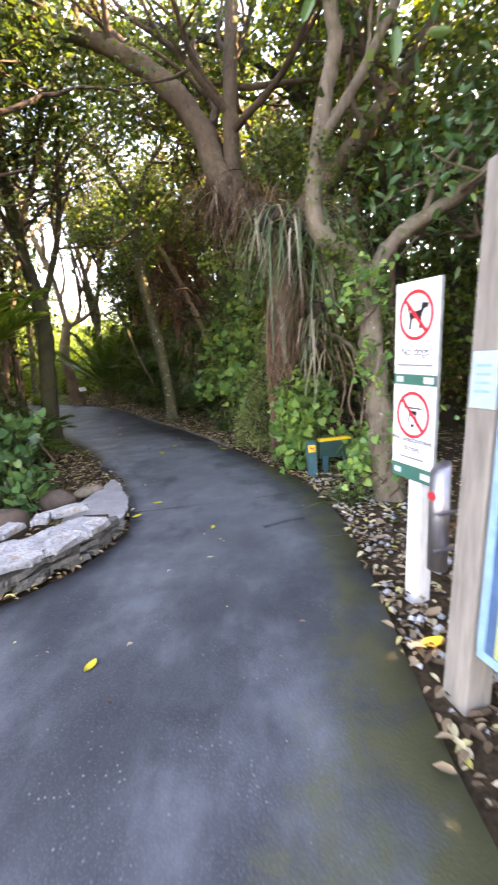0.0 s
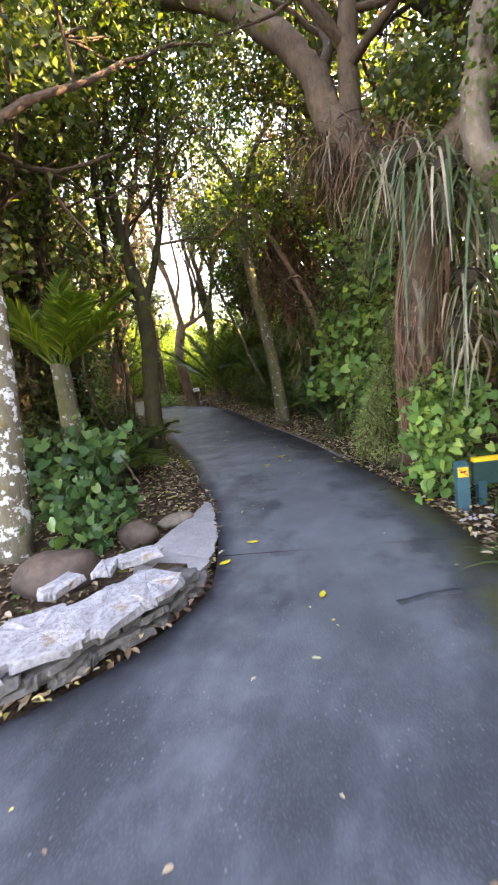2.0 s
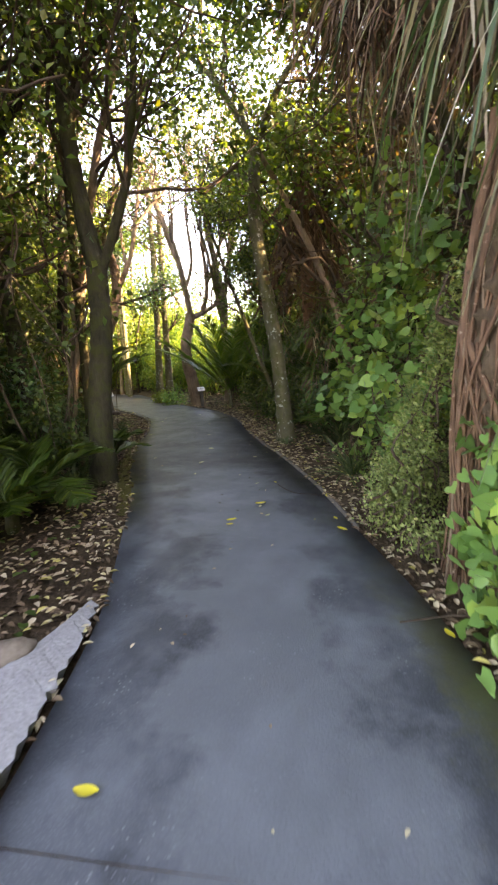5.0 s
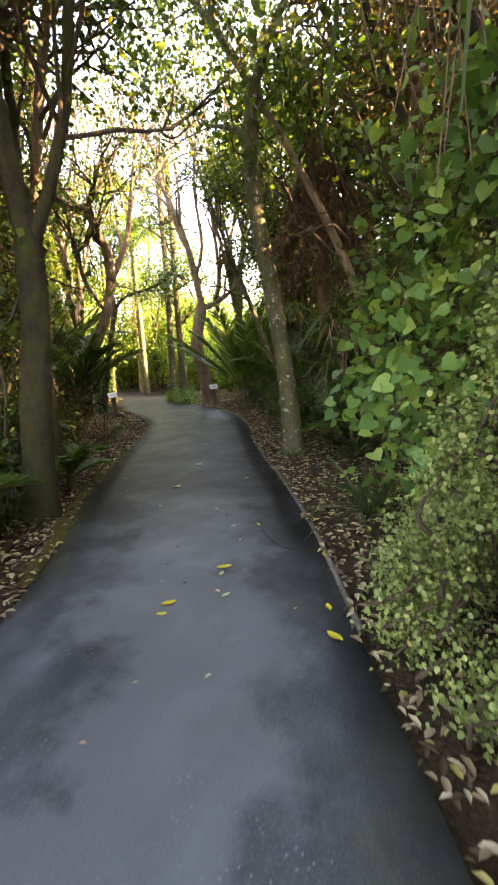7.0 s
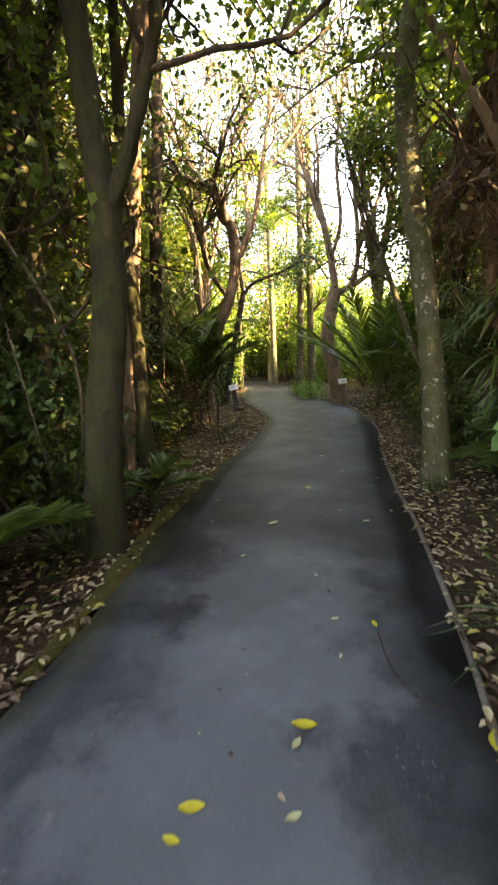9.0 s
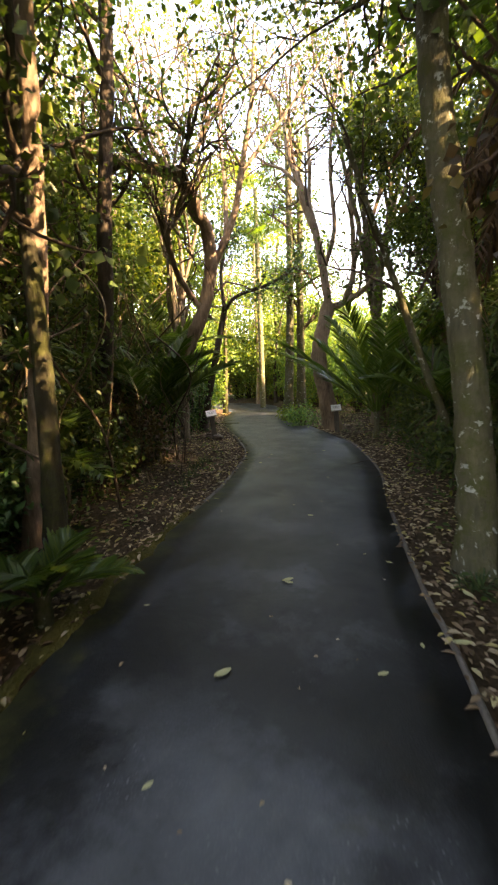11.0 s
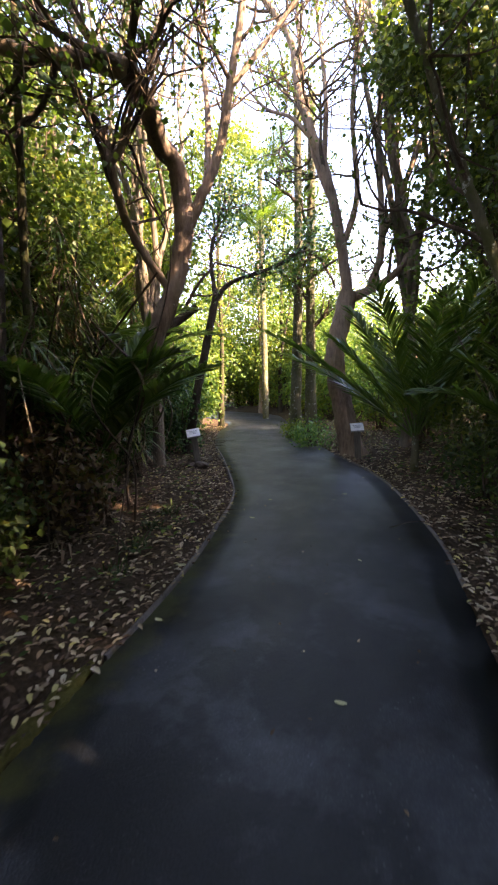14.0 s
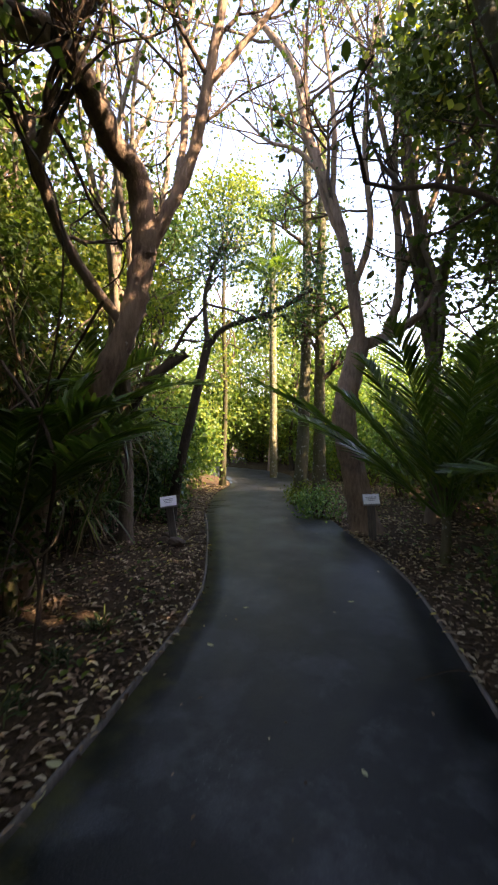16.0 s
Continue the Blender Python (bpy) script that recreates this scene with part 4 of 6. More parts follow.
# pale trunk behind the notice post, hung with creeper
tree("pale crooked tree trunk hung with green creeper", [(1.28, 4.4, -0.1), (1.2, 4.5, 0.95), (1.12, 4.7, 2.1), (0.75, 4.82, 2.55), (0.8, 4.95, 3.3), (1.05, 5.1, 4.3)], 0.12, 0.065,
     [([(1.15, 4.65, 1.95), (1.45, 4.75, 2.36), (1.9, 4.8, 2.65), (2.3, 4.84, 2.9), (3.0, 4.9, 3.6)], 0.085, 0.055),
      ([(1.05, 5.1, 4.2), (0.9, 5.2, 5.0), (0.4, 5.3, 5.8), (-0.2, 5.3, 6.4)], 0.07, 0.03),
      ([(0.8, 4.95, 3.3), (1.3, 5.1, 4.0), (1.8, 5.0, 4.9), (2.2, 4.7, 5.8)], 0.06, 0.03)],
     BARK_PALE, LEAF_BLUE, 73, sprouts=10, length=1.1, per=26, size=0.12, width=0.24, shape=OVAL, spread=0.22, girth=0.1)
# lichen-white trunk by the wall
tree("leaning trunk mottled white and yellow with lichen", [(-2.93, 4.3, -0.1), (-2.95, 4.5, 0.85), (-3.0, 4.7, 1.9), (-3.1, 4.9, 3.4), (-3.2, 5.0, 5.5)], 0.13, 0.09, (), BARK_LICHEN, LEAF_DARK, 74, sprouts=8, length=1.6, per=26, from_limb=0.6, flare=0.2)


def slab_stone(rng, size, chip=0.09):
    """A flat slab with a ragged outline, thin, centred."""
    bm = bmesh.new()
    n, o = 36, rng.random() * 90
    rings = []
    for z, k in ((-0.5, 0.93), (-0.35, 1.0), (0.42, 1.0), (0.5, 0.975)):
        row = []
        for i in range(n):
            a = 2 * math.pi * i / n
            c, s = math.cos(a), math.sin(a)
            x, y = math.copysign(abs(c) ** 0.42, c) * 0.5, math.copysign(abs(s) ** 0.42, s) * 0.5
            w = k * (1 + chip * 2.2 * noise.noise(Vector((c * 1.6 + o, s * 1.6, 0.3 * z))) + chip * noise.noise(Vector((c * 5, s * 5 + o, 1.4 * z))) + 0.7 * chip * noise.noise(Vector((c * 13, s * 13 + o, 2.0 * z))))
            row.append(bm.verts.new((x * w * size[0], y * w * size[1], (z + 0.22 * noise.noise(Vector((x * 5 + o, y * 5, 2)))) * size[2])))
        rings.append(row)
    for a, b in zip(rings, rings[1:]):
        for i in range(n):
            bm.faces.new((a[i], a[(i + 1) % n], b[(i + 1) % n], b[i]))
    for row, flip in ((rings[0], True), (rings[-1], False)):
        inner = [bm.verts.new((v.co.x * 0.55, v.co.y * 0.55, v.co.z + (0.05 if not flip else 0) * size[2] + 0.006 * noise.noise(v.co * 9 + Vector((o, 0, 0))))) for v in row]
        mid = bm.verts.new((0, 0, sum(q.co.z for q in inner) / n))
        for i in range(n):
            j = (i + 1) % n
            q = (row[i], row[j], inner[j], inner[i])
            bm.faces.new(q[::-1] if flip else q)
            q = (inner[i], inner[j], mid)
            bm.faces.new(q[::-1] if flip else q)
    return bm


# ---- the low stone wall, its slab and boulders ----
rng = np.random.default_rng(5)
wall = empty("stone_wall", (-1.5, 3.4, 0), "low dry-stacked grey stone wall with pale slab caps", "wall")
FACE = spline([(-4.2, 1.55, 0), (-3.2, 1.95, 0), (-2.3, 2.42, 0), (-1.7, 2.93, 0), (-1.4, 3.32, 0), (-1.22, 3.72, 0), (-1.18, 4.06, 0)], 60)
seg = np.r_[0, np.cumsum(np.linalg.norm(np.diff(FACE, axis=0), axis=1))]


def on_face(d):
    p = np.array([np.interp(d, seg, FACE[:, i]) for i in range(3)])
    q = np.array([np.interp(min(d + 0.05, seg[-1]), seg, FACE[:, i]) for i in range(3)]) - np.array([np.interp(max(d - 0.05, 0), seg, FACE[:, i]) for i in range(3)])
    a = math.atan2(q[1], q[0])
    return p, a, np.array([-math.sin(a), math.cos(a), 0])


for course in range(4):
    d = rng.random() * 0.1
    while d < seg[-1] - 0.05:
        ln = 0.12 + 0.2 * rng.random()
        hh = 0.03 + 0.034 * rng.random()
        top_here = 0.235 - 0.05 * (d / seg[-1])
        z = 0.02 + course * 0.054
        if z + hh / 2 < top_here:
            p, a, nrm = on_face(min(d + ln / 2, seg[-1]))
            st = part("stone", slab_stone(rng, (ln * 0.99, 0.22, hh), 0.12), STONE if rng.random() < 0.97 else STONE_OCHRE, wall)
            c = p + nrm * (0.07 + 0.1 * rng.random())
            st.matrix_local = Matrix.Translation(Vector(c) - Vector(wall.location) + Vector((0, 0, z))) @ Euler((radians(rng.normal() * 4), radians(rng.normal() * 4), a + radians(rng.normal() * 10))).to_matrix().to_4x4()
        d += ln + 0.004
for k, (d, ln, dp) in enumerate([(0.3, 0.6, 0.4), (0.85, 0.55, 0.42), (1.35, 0.5, 0.4), (1.82, 0.46, 0.4), (2.25, 0.44, 0.36), (2.65, 0.4, 0.36), (3.02, 0.4, 0.36), (3.38, 0.36, 0.32), (3.7, 0.3, 0.3)]):
    p, a, nrm = on_face(min(d, seg[-1] - 0.05))
    c = p + nrm * (dp / 2 + 0.005)
    cap = part("capstone", slab_stone(rng, (ln * 1.08, dp + 0.08, 0.055), 0.13), STONE_CAP, wall, "broad pale slab with chipped edge")
    cap.matrix_local = Matrix.Translation(Vector(c) - Vector(wall.location) + Vector((0, 0, 0.245 - 0.06 * d / seg[-1]))) @ Euler((radians(rng.normal() * 2), radians(1.5), a + radians(rng.normal() * 5))).to_matrix().to_4x4()
for k, (x, y, sx, sy) in enumerate([(-1.62, 4.02, 0.3, 0.16), (-1.95, 3.62, 0.26, 0.14), (-1.78, 3.85, 0.2, 0.12)]):
    c = part("capstone", slab_stone(rng, (sx, sy, 0.05), 0.16), STONE_CAP, wall, "small weathered slab")
    c.matrix_local = pose(x + 1.5, y - 3.4, 0.22, 0, 0, 40 + 30 * k)
core = bmesh.new()
ring_in = [on_face(x)[0] + on_face(x)[2] * 0.12 for x in np.linspace(0, seg[-1] - 0.02, 14)]
ring_out = [on_face(x)[0] + on_face(x)[2] * 0.34 for x in np.linspace(0, seg[-1] - 0.02, 14)]
loop = [core.verts.new((p[0] + 1.5, p[1] - 3.4, 0.15)) for p in ring_in + ring_out[::-1]]
core.faces.new(loop)
low = bmesh.ops.extrude_face_region(core, geom=core.faces[:])
for v in [g for g in low["geom"] if isinstance(g, bmesh.types.BMVert)]:
    v.co.z = -0.08
part("rubble_core", core, SOIL, wall, "packed earth core")

# the concrete slab that runs on from the wall, its path edge broken
slab = bmesh.new()
edge_out = spline([(-1.2, 4.02, 0), (-1.22, 4.35, 0), (-1.32, 4.75, 0), (-1.43, 5.05, 0), (-1.55, 5.4, 0), (-1.7, 5.72, 0)], 40)
edge_in = spline([(-1.72, 4.1, 0), (-1.75, 4.5, 0), (-1.74, 4.9, 0), (-1.72, 5.2, 0), (-1.73, 5.5, 0), (-1.76, 5.74, 0)], 40)
outer = [slab.verts.new((p[0] + 0.05 * noise.noise(Vector((i * 0.9, 1, 0))) + 0.035 * noise.noise(Vector((i * 2.3, 5, 0))), p[1], 0.115 - 0.1 * i / 39 + 0.012 * noise.noise(Vector((i * 1.1, 3, 0))))) for i, p in enumerate(edge_out)]
inner = [slab.verts.new((p[0], p[1], 0.12 - 0.09 * i / 39)) for i, p in enumerate(edge_in)]
for i in range(39):
    slab.faces.new((outer[i], outer[i + 1], inner[i + 1], inner[i]))
r = bmesh.ops.extrude_face_region(slab, geom=slab.faces[:])
for v in [g for g in r["geom"] if isinstance(g, bmesh.types.BMVert)]:
    v.co.z = -0.06
    v.co.x -= 0.07
me = bpy.data.meshes.new("concrete_slab")
bmesh.ops.recalc_face_normals(slab, faces=slab.faces[:])
slab.to_mesh(me)
slab.free()
me.materials.append(CONCRETE)
tagged(new("concrete_slab", me), "sloping grey concrete edging slab with broken rim", "slab")

for k, (x, y, sx, sy, sz, a, mat) in enumerate([(-2.25, 3.95, 0.58, 0.38, 0.32, 30, BOULDER), (-2.0, 4.68, 0.34, 0.25, 0.24, 10, BOULDER), (-1.82, 5.12, 0.38, 0.18, 0.13, 55, STONE_OCHRE), (-2.7, 3.5, 0.5, 0.4, 0.3, 70, BOULDER), (-3.3, 2.8, 0.5, 0.4, 0.3, 10, BOULDER)]):
    me = bpy.data.meshes.new("boulder")
    bm = rock(rng, (sx, sy, sz), 0.1, 3)
    bm.to_mesh(me)
    bm.free()
    for p in me.polygons:
        p.use_smooth = True
    me.materials.append(mat)
    ob = new("boulder", me)
    ob.matrix_world = pose(x, y, sz * 0.36 + 0.02, 0, 0, a)
    tagged(ob, "smooth brown boulder set behind the wall" if mat is BOULDER else "flat ochre rock at the slab's edge", "boulder", "boulders")


# ---- notices ----
def pictogram_panel(parent, z0, z1, w, drone):
    """A white sheet with a red barred ring, drawn in the panel's own plane (x across, z up, facing -y)."""
    h = z1 - z0
    p = part("panel", boxed((w, 0.006, h), (0, -0.003, (z0 + z1) / 2), bevel=0.002), PANEL_WHITE, parent, "white notice sheet with red barred ring")
    zc = z1 - 0.36 * h
    r = 0.4 * w
    part("ring", ring(r, r * 0.14, 0.003, (0, -0.0065, zc), (90, 0, 0)), RED, p, "red ring")
    part("bar", boxed((r * 1.8, 0.002, r * 0.15), (0, -0.0115, zc), (0, 45, 0)), RED, p, "red diagonal bar")
    sym = bmesh.new()
    if drone:
        box(sym, (r * 0.5, 0.002, r * 0.16), (0, -0.0075, zc + r * 0.1))
        box(sym, (r * 1.1, 0.002, r * 0.06), (0, -0.0075, zc + r * 0.3))
        box(sym, (r * 0.06, 0.002, r * 0.45), (-r * 0.2, -0.0075, zc - r * 0.1), (0, 15, 0))
        box(sym, (r * 0.06, 0.002, r * 0.45), (r * 0.2, -0.0075, zc - r * 0.1), (0, -15, 0))
        box(sym, (r * 0.16, 0.002, r * 0.16), (0, -0.0075, zc - r * 0.45), (0, 45, 0))
    else:
        box(sym, (r * 0.72, 0.002, r * 0.28), (-0.02 * r, -0.0075, zc + 0.02 * r), (0, -8, 0))
        box(sym, (r * 0.12, 0.002, r * 0.5), (-r * 0.3, -0.0075, zc - r * 0.3), (0, 12, 0))
        box(sym, (r * 0.12, 0.002, r * 0.5), (r * 0.26, -0.0075, zc - r * 0.28))
        box(sym, (r * 0.16, 0.002, r * 0.34), (r * 0.36, -0.0075, zc + r * 0.2), (0, 30, 0))
        box(sym, (r * 0.36, 0.002, r * 0.2), (r * 0.5, -0.0075, zc + r * 0.36), (0, 10, 0))
        box(sym, (r * 0.07, 0.002, r * 0.3), (-r * 0.42, -0.0075, zc + r * 0.2), (0, -25, 0))
    part("pictogram", sym, BLACK, p, "black silhouette")
    words = [("No unauthorised", 0.045, 0.7), ("drones", 0.045, 0.81)] if drone else [("No dogs", 0.062, 0.79)]
    for body, size, zz in words:
        t = bpy.data.curves.new("caption", "FONT")
        t.body, t.size, t.align_x, t.extrude = body, size, "CENTER", 0.001
        o = new("caption_curve", t)
        me = bpy.data.meshes.new_from_object(o)
        bpy.data.objects.remove(o)
        me.materials.clear()
        me.materials.append(BLACK)
        under("caption", me, p, "black words").matrix_local = pose(0, -0.0075, z1 - zz * h, 90)
    part("text_line", boxed((w * (0.6 if drone else 0.84), 0.002, 0.01), (0, -0.0075, z1 - 0.9 * h)), GREY_INK, p)
    return p


notice = empty("notice_post", (0.83, 2.66, 0), "white square post carrying two red-ringed notices", "sign")
part("post", boxed((0.1, 0.1, 1.9), (0, 0, 0.85), bevel=0.008), POST_WHITE, notice, "white painted post")
sheet_at = part("backing_board", boxed((0.325, 0.018, 1.064), (0, -0.062, 1.286), bevel=0.003), PANEL_EDGE, notice, "grey backing board")
for z0, z1, drone in ((1.34, 1.815, False), (0.835, 1.28, True)):
    pn = pictogram_panel(notice, z0, z1, 0.32, drone)
    pn.location.y = -0.0715
for z0, z1 in ((1.285, 1.336), (0.755, 0.831)):
    g = part("footer_band", boxed((0.32, 0.006, z1 - z0), (0, -0.0745, (z0 + z1) / 2)), PANEL_GREEN, notice, "dark green band")
    part("emblem", boxed((0.055, 0.002, 0.03), (-0.11, -0.0785, (z0 + z1) / 2)), BOARD_LIGHT, g, "pale emblem")
    part("emblem", boxed((0.07, 0.002, 0.034), (0.11, -0.0785, (z0 + z1) / 2)), BOARD_LIGHT, g, "pale emblem")
notice.matrix_world = pose(0.83, 2.66, -0.02, -1.0, 1.6, -71) @ Matrix.Scale(0.95, 4)

board = empty("information_board", (0.7, 1.88, 0), "blue printed information board between timber posts", "sign")
part("post", boxed((0.13, 0.12, 2.12), (-0.01, 0, 0.96), bevel=0.01), POST_PALE, board, "weathered square timber post")
part("post", boxed((0.13, 0.1, 2.06), (1.5, 0, 0.93), bevel=0.01), POST_PALE, board, "weathered square timber post")
pan = part("display_panel", boxed((1.36, 0.03, 1.15), (0.75, -0.03, 0.86), bevel=0.006), BOARD_BLUE, board, "blue printed panel")
for sx, sz, x, z in ((1.36, 0.035, 0.75, 1.44), (1.36, 0.035, 0.75, 0.285), (0.035, 1.12, 0.085, 0.8625), (0.035, 1.12, 1.415, 0.8625)):
    part("edge_strip", boxed((sx, 0.036, sz), (x, -0.031, z)), BOARD_EDGE, pan, "pale blue border")
part("picture", boxed((0.34, 0.004, 0.3), (0.34, -0.049, 1.2)), BOARD_LIGHT, pan, "pale map shape")
part("picture", boxed((1.2, 0.004, 0.2), (0.75, -0.049, 0.41)), BOARD_LIME, pan, "lime printed strip")
part("badge", ring(0.05, 0.012, 0.004, (0.25, -0.047, 0.68), (90, 0, 0)), RED, pan, "red ring")
for k in range(6):
    part("text_line", boxed((0.22, 0.003, 0.012), (0.26, -0.048, 0.98 - 0.035 * k)), BOARD_LIGHT, pan)
pl = part("plaque", boxed((0.115, 0.014, 0.2), (0.0, -0.058, 1.28), bevel=0.003), PLAQUE, board, "small grey-blue plaque")
for k in range(4):
    part("text_line", boxed((0.07, 0.003, 0.01), (0.0, -0.0655, 1.33 - 0.03 * k)), BOARD_EDGE, pl)
board.matrix_world = pose(0.72, 1.88, -0.02, -1.5, 4.4, 0) @ pose(0, 0, 0, 0, 0, -76)

tube_bin = empty("steel_tube_bin", (0.88, 2.3, 0.55), "brushed steel tube bin with slanted mouth, bracketed to post", "bin")
bm = rod(0.048, 0.48, sides=28)
for v in bm.verts:
    if v.co.z > 0.2:
        v.co.z += v.co.x * 0.7 + 0.02
part("tube", bm, STEEL, tube_bin, "brushed steel tube", True)
for z in (-0.12, 0.06):
    part("bracket", boxed((0.16, 0.02, 0.012), (0.0, -0.06, z)), STEEL, tube_bin, "steel bracket")
part("badge", ring(0.022, 0.022 - 0.002, 0.003, (-0.0495, 0.0, 0.13), (90, 0, -90)), RED, tube_bin, "round red and white sticker")
tube_bin.matrix_world = pose(0.815, 2.36, 0.56, -1, 3, 20)

bollard = empty("bollard", (0.68, 5.35, 0), "short teal timber bollard with yellow barred-dog plate", "bollard")
bm = boxed((0.1, 0.1, 0.44), (0, 0, 0.18), bevel=0.006)
for v in bm.verts:
    if v.co.z > 0.36 and v.co.y < 0:
        v.co.z -= 0.02
part("post", bm, TEAL, bollard, "teal painted post")
pt = part("plate", boxed((0.082, 0.005, 0.082), (0, -0.052, 0.325)), YELLOW, bollard, "yellow plate")
part("pictogram", boxed((0.05, 0.002, 0.012), (0, -0.0555, 0.328), (0, -12, 0)), BLACK, pt)
part("bar", boxed((0.09, 0.002, 0.008), (0, -0.0575, 0.325), (0, 42, 0)), RED, pt, "red diagonal bar")
bollard.matrix_world = pose(0.685, 5.36, 0.0, 0, -1, 4)
rail = empty("low_barrier_board", (0.95, 5.5, 0), "dark green board with yellow top strip beside bollard", "barrier")
part("board", boxed((0.42, 0.05, 0.2), (0, 0, 0.27), bevel=0.005), DARK_TEAL, rail, "dark green board")
part("top_strip", boxed((0.42, 0.06, 0.035), (0, 0, 0.388), bevel=0.004), YELLOW, rail, "yellow strip")
part("leg", boxed((0.07, 0.07, 0.3), (0.14, 0.0, 0.05), bevel=0.004), TEAL, rail)
part("leg", boxed((0.07, 0.07, 0.3), (-0.14, 0.0, 0.05), bevel=0.004), TEAL, rail)
rail.matrix_world = pose(0.99, 5.5, 0.0, 0, 0, 12)


def lectern(place, heading, lean, label, rocky):
    e = empty("interpretive_lectern", place, label, "sign", "plant name lecterns")
    part("post", boxed((0.11, 0.09, 0.72), (0, 0, 0.24), bevel=0.008), TIMBER, e, "weathered timber post")
    h = part("plate_holder", boxed((0.25, 0.2, 0.03), (0, -0.03, 0.615), (42, 0, 0), 0.004), PANEL_EDGE, e, "grey holder")
    pl = part("plate", boxed((0.235, 0.185, 0.006), (0, -0.0425, 0.629), (42, 0, 0)), PANEL_WHITE, e, "white tilted plate")
    for k in range(3):
        part("text_line", boxed((0.16 - 0.03 * k, 0.01, 0.002), (0, -0.04 - 0.03 * (k - 1) * 0.74 - 0.0022, 0.6325 - 0.03 * (k - 1) * 0.67), (42, 0, 0)), GREY_INK, pl)
    e.matrix_world = pose(*place, 0, lean, heading)
    return e


lectern((-6.17, 17.97, 0.0), 32, -2.5, "timber post lectern with white tilted nameplate", False)
lectern((-8.38, 15.9, 0.02), 48, -7, "leaning timber post lectern with white nameplate", True)
for k, (x, y, s) in enumerate([(-8.55, 15.95, 0.3), (-8.2, 15.8, 0.26), (-8.45, 15.75, 0.22)]):
    me = bpy.data.meshes.new("rock")
    bm = rock(rng, (s, s * 0.8, s * 0.55), 0.14, 3)
    bm.to_mesh(me)
    bm.free()
    me.materials.append(BOULDER)
    ob = new("rock", me)
    ob.matrix_world = pose(x, y, s * 0.15 + 0.02, 0, 0, 50 * k)
    tagged(ob, "dark rock packed round the lectern's foot", "rock", "rocks")


# ---- path edging boards and moss ----
def edging(name, line, label, h=0.032):
    c = spline([(*p, 0) for p in line], 60)
    t = np.gradient(c, axis=0)
    t /= np.linalg.norm(t, axis=1)[:, None]
    nrm = np.stack([-t[:, 1], t[:, 0], 0 * t[:, 0]], axis=1)
    prof = [(-0.012, -0.08), (-0.012, h), (0.012, h), (0.012, -0.08)]
    v = np.stack([c + nrm * a + np.array([0, 0, b]) for a, b in prof], axis=1)
    idx = np.arange(v.shape[0] * 4).reshape(-1, 4)
    nx = np.roll(idx, -1, axis=1)
    f = np.stack([idx[:-1], nx[:-1], nx[1:], idx[1:]], axis=-1).reshape(-1, 4)
    tagged(new(name, mesh_from(name, v, f, TIMBER)), label, "edging", kind="structure")


edging("edging_left", [(-4.75, 11.45), (-5.12, 12.3), (-5.82, 13.6), (-6.52, 14.7), (-7.62, 15.85), (-8.7, 16.9), (-9.7, 17.8)], "thin grey timber board along the path edge")
edging("edging_right", [(-0.28, 7.28), (-0.6, 8.05), (-0.93, 8.8), (-1.63, 10.2), (-2.08, 11.0), (-2.88, 12.6)], "thin dark timber board along the path edge", 0.024)
edging("edging_far", [(-3.3, 13.55), (-3.83, 14.6), (-5.09, 16.5), (-6.73, 18.2)], "thin dark timber board along the path edge", 0.024)


def moss_bed(line, width, seed, label):
    rng = np.random.default_rng(seed)
    c = spline([(*p, 0) for p in line], 90)
    t = np.gradient(c, axis=0)
    t /= np.linalg.norm(t, axis=1)[:, None]
    nrm = np.stack([-t[:, 1], t[:, 0], 0 * t[:, 0]], axis=1)
    s = np.linspace(-1, 1, 9)
    taper = np.sin(np.linspace(0.05, math.pi - 0.05, 90)) ** 0.4
    ww = width * taper * (0.75 + 0.25 * np.sin(np.arange(90) * 0.31 + seed) + 0.2 * np.sin(np.arange(90) * 0.83 + 2 * seed) + 0.1 * np.sin(np.arange(90) * 1.9))
    v = c[:, None] + nrm[:, None] * (ww[:, None, None] * s[None, :, None])
    v[:, :, 2] = 0.022 * (1 - s ** 2)[None] * taper[:, None] + 0.005 * rng.standard_normal((90, 9)) - 0.012 * np.abs(s)[None] ** 4 + 0.004
    idx = np.arange(90 * 9).reshape(90, 9)
    f = np.stack([idx[:-1, :-1], idx[:-1, 1:], idx[1:, 1:], idx[1:, :-1]], axis=-1).reshape(-1, 4)
    return tagged(new("moss", mesh_from("moss", v, f, MOSS, True)), label, "moss", kind="stuff")


moss_bed([(-2.5, 7.2), (-2.95, 8.0), (-3.6, 9.0), (-4.1, 9.95), (-4.5, 10.75), (-4.8, 11.4)], 0.12, 1, "olive moss creeping over the path edge")

# a raised asphalt seam, a joint and a crack
for name, line, w, h, label in (("asphalt_ridge", [(0.02, 3.83), (0.12, 3.88), (0.22, 3.93), (0.38, 3.98)], 0.03, 0.018, "lumpy asphalt ridge over a root"),
                                ("asphalt_joint", [(-1.2, 4.46), (-0.5, 4.56), (0.1, 4.66), (0.45, 4.71)], 0.002, 0.0145, "thin dark joint across the asphalt"),
                                ("asphalt_crack", [(-1.25, 8.49), (-1.1, 8.28), (-0.95, 8.16), (-0.78, 8.15), (-0.66, 8.05)], 0.0035, 0.0145, "crooked crack in the asphalt")):
    ch = tube([(x, y, 0.004 + (0.006 if w < 0.02 else 0)) for x, y in line], w, w * 0.6, 8, 40, 0.12, rng)
    v = np.array(ch[0])
    v[:, 2] = np.clip(v[:, 2], -0.02, h)
    tagged(new(name, mesh_from(name, v, ch[1], ASPHALT if w > 0.02 else SOIL, True)), label, "path mark", kind="structure")


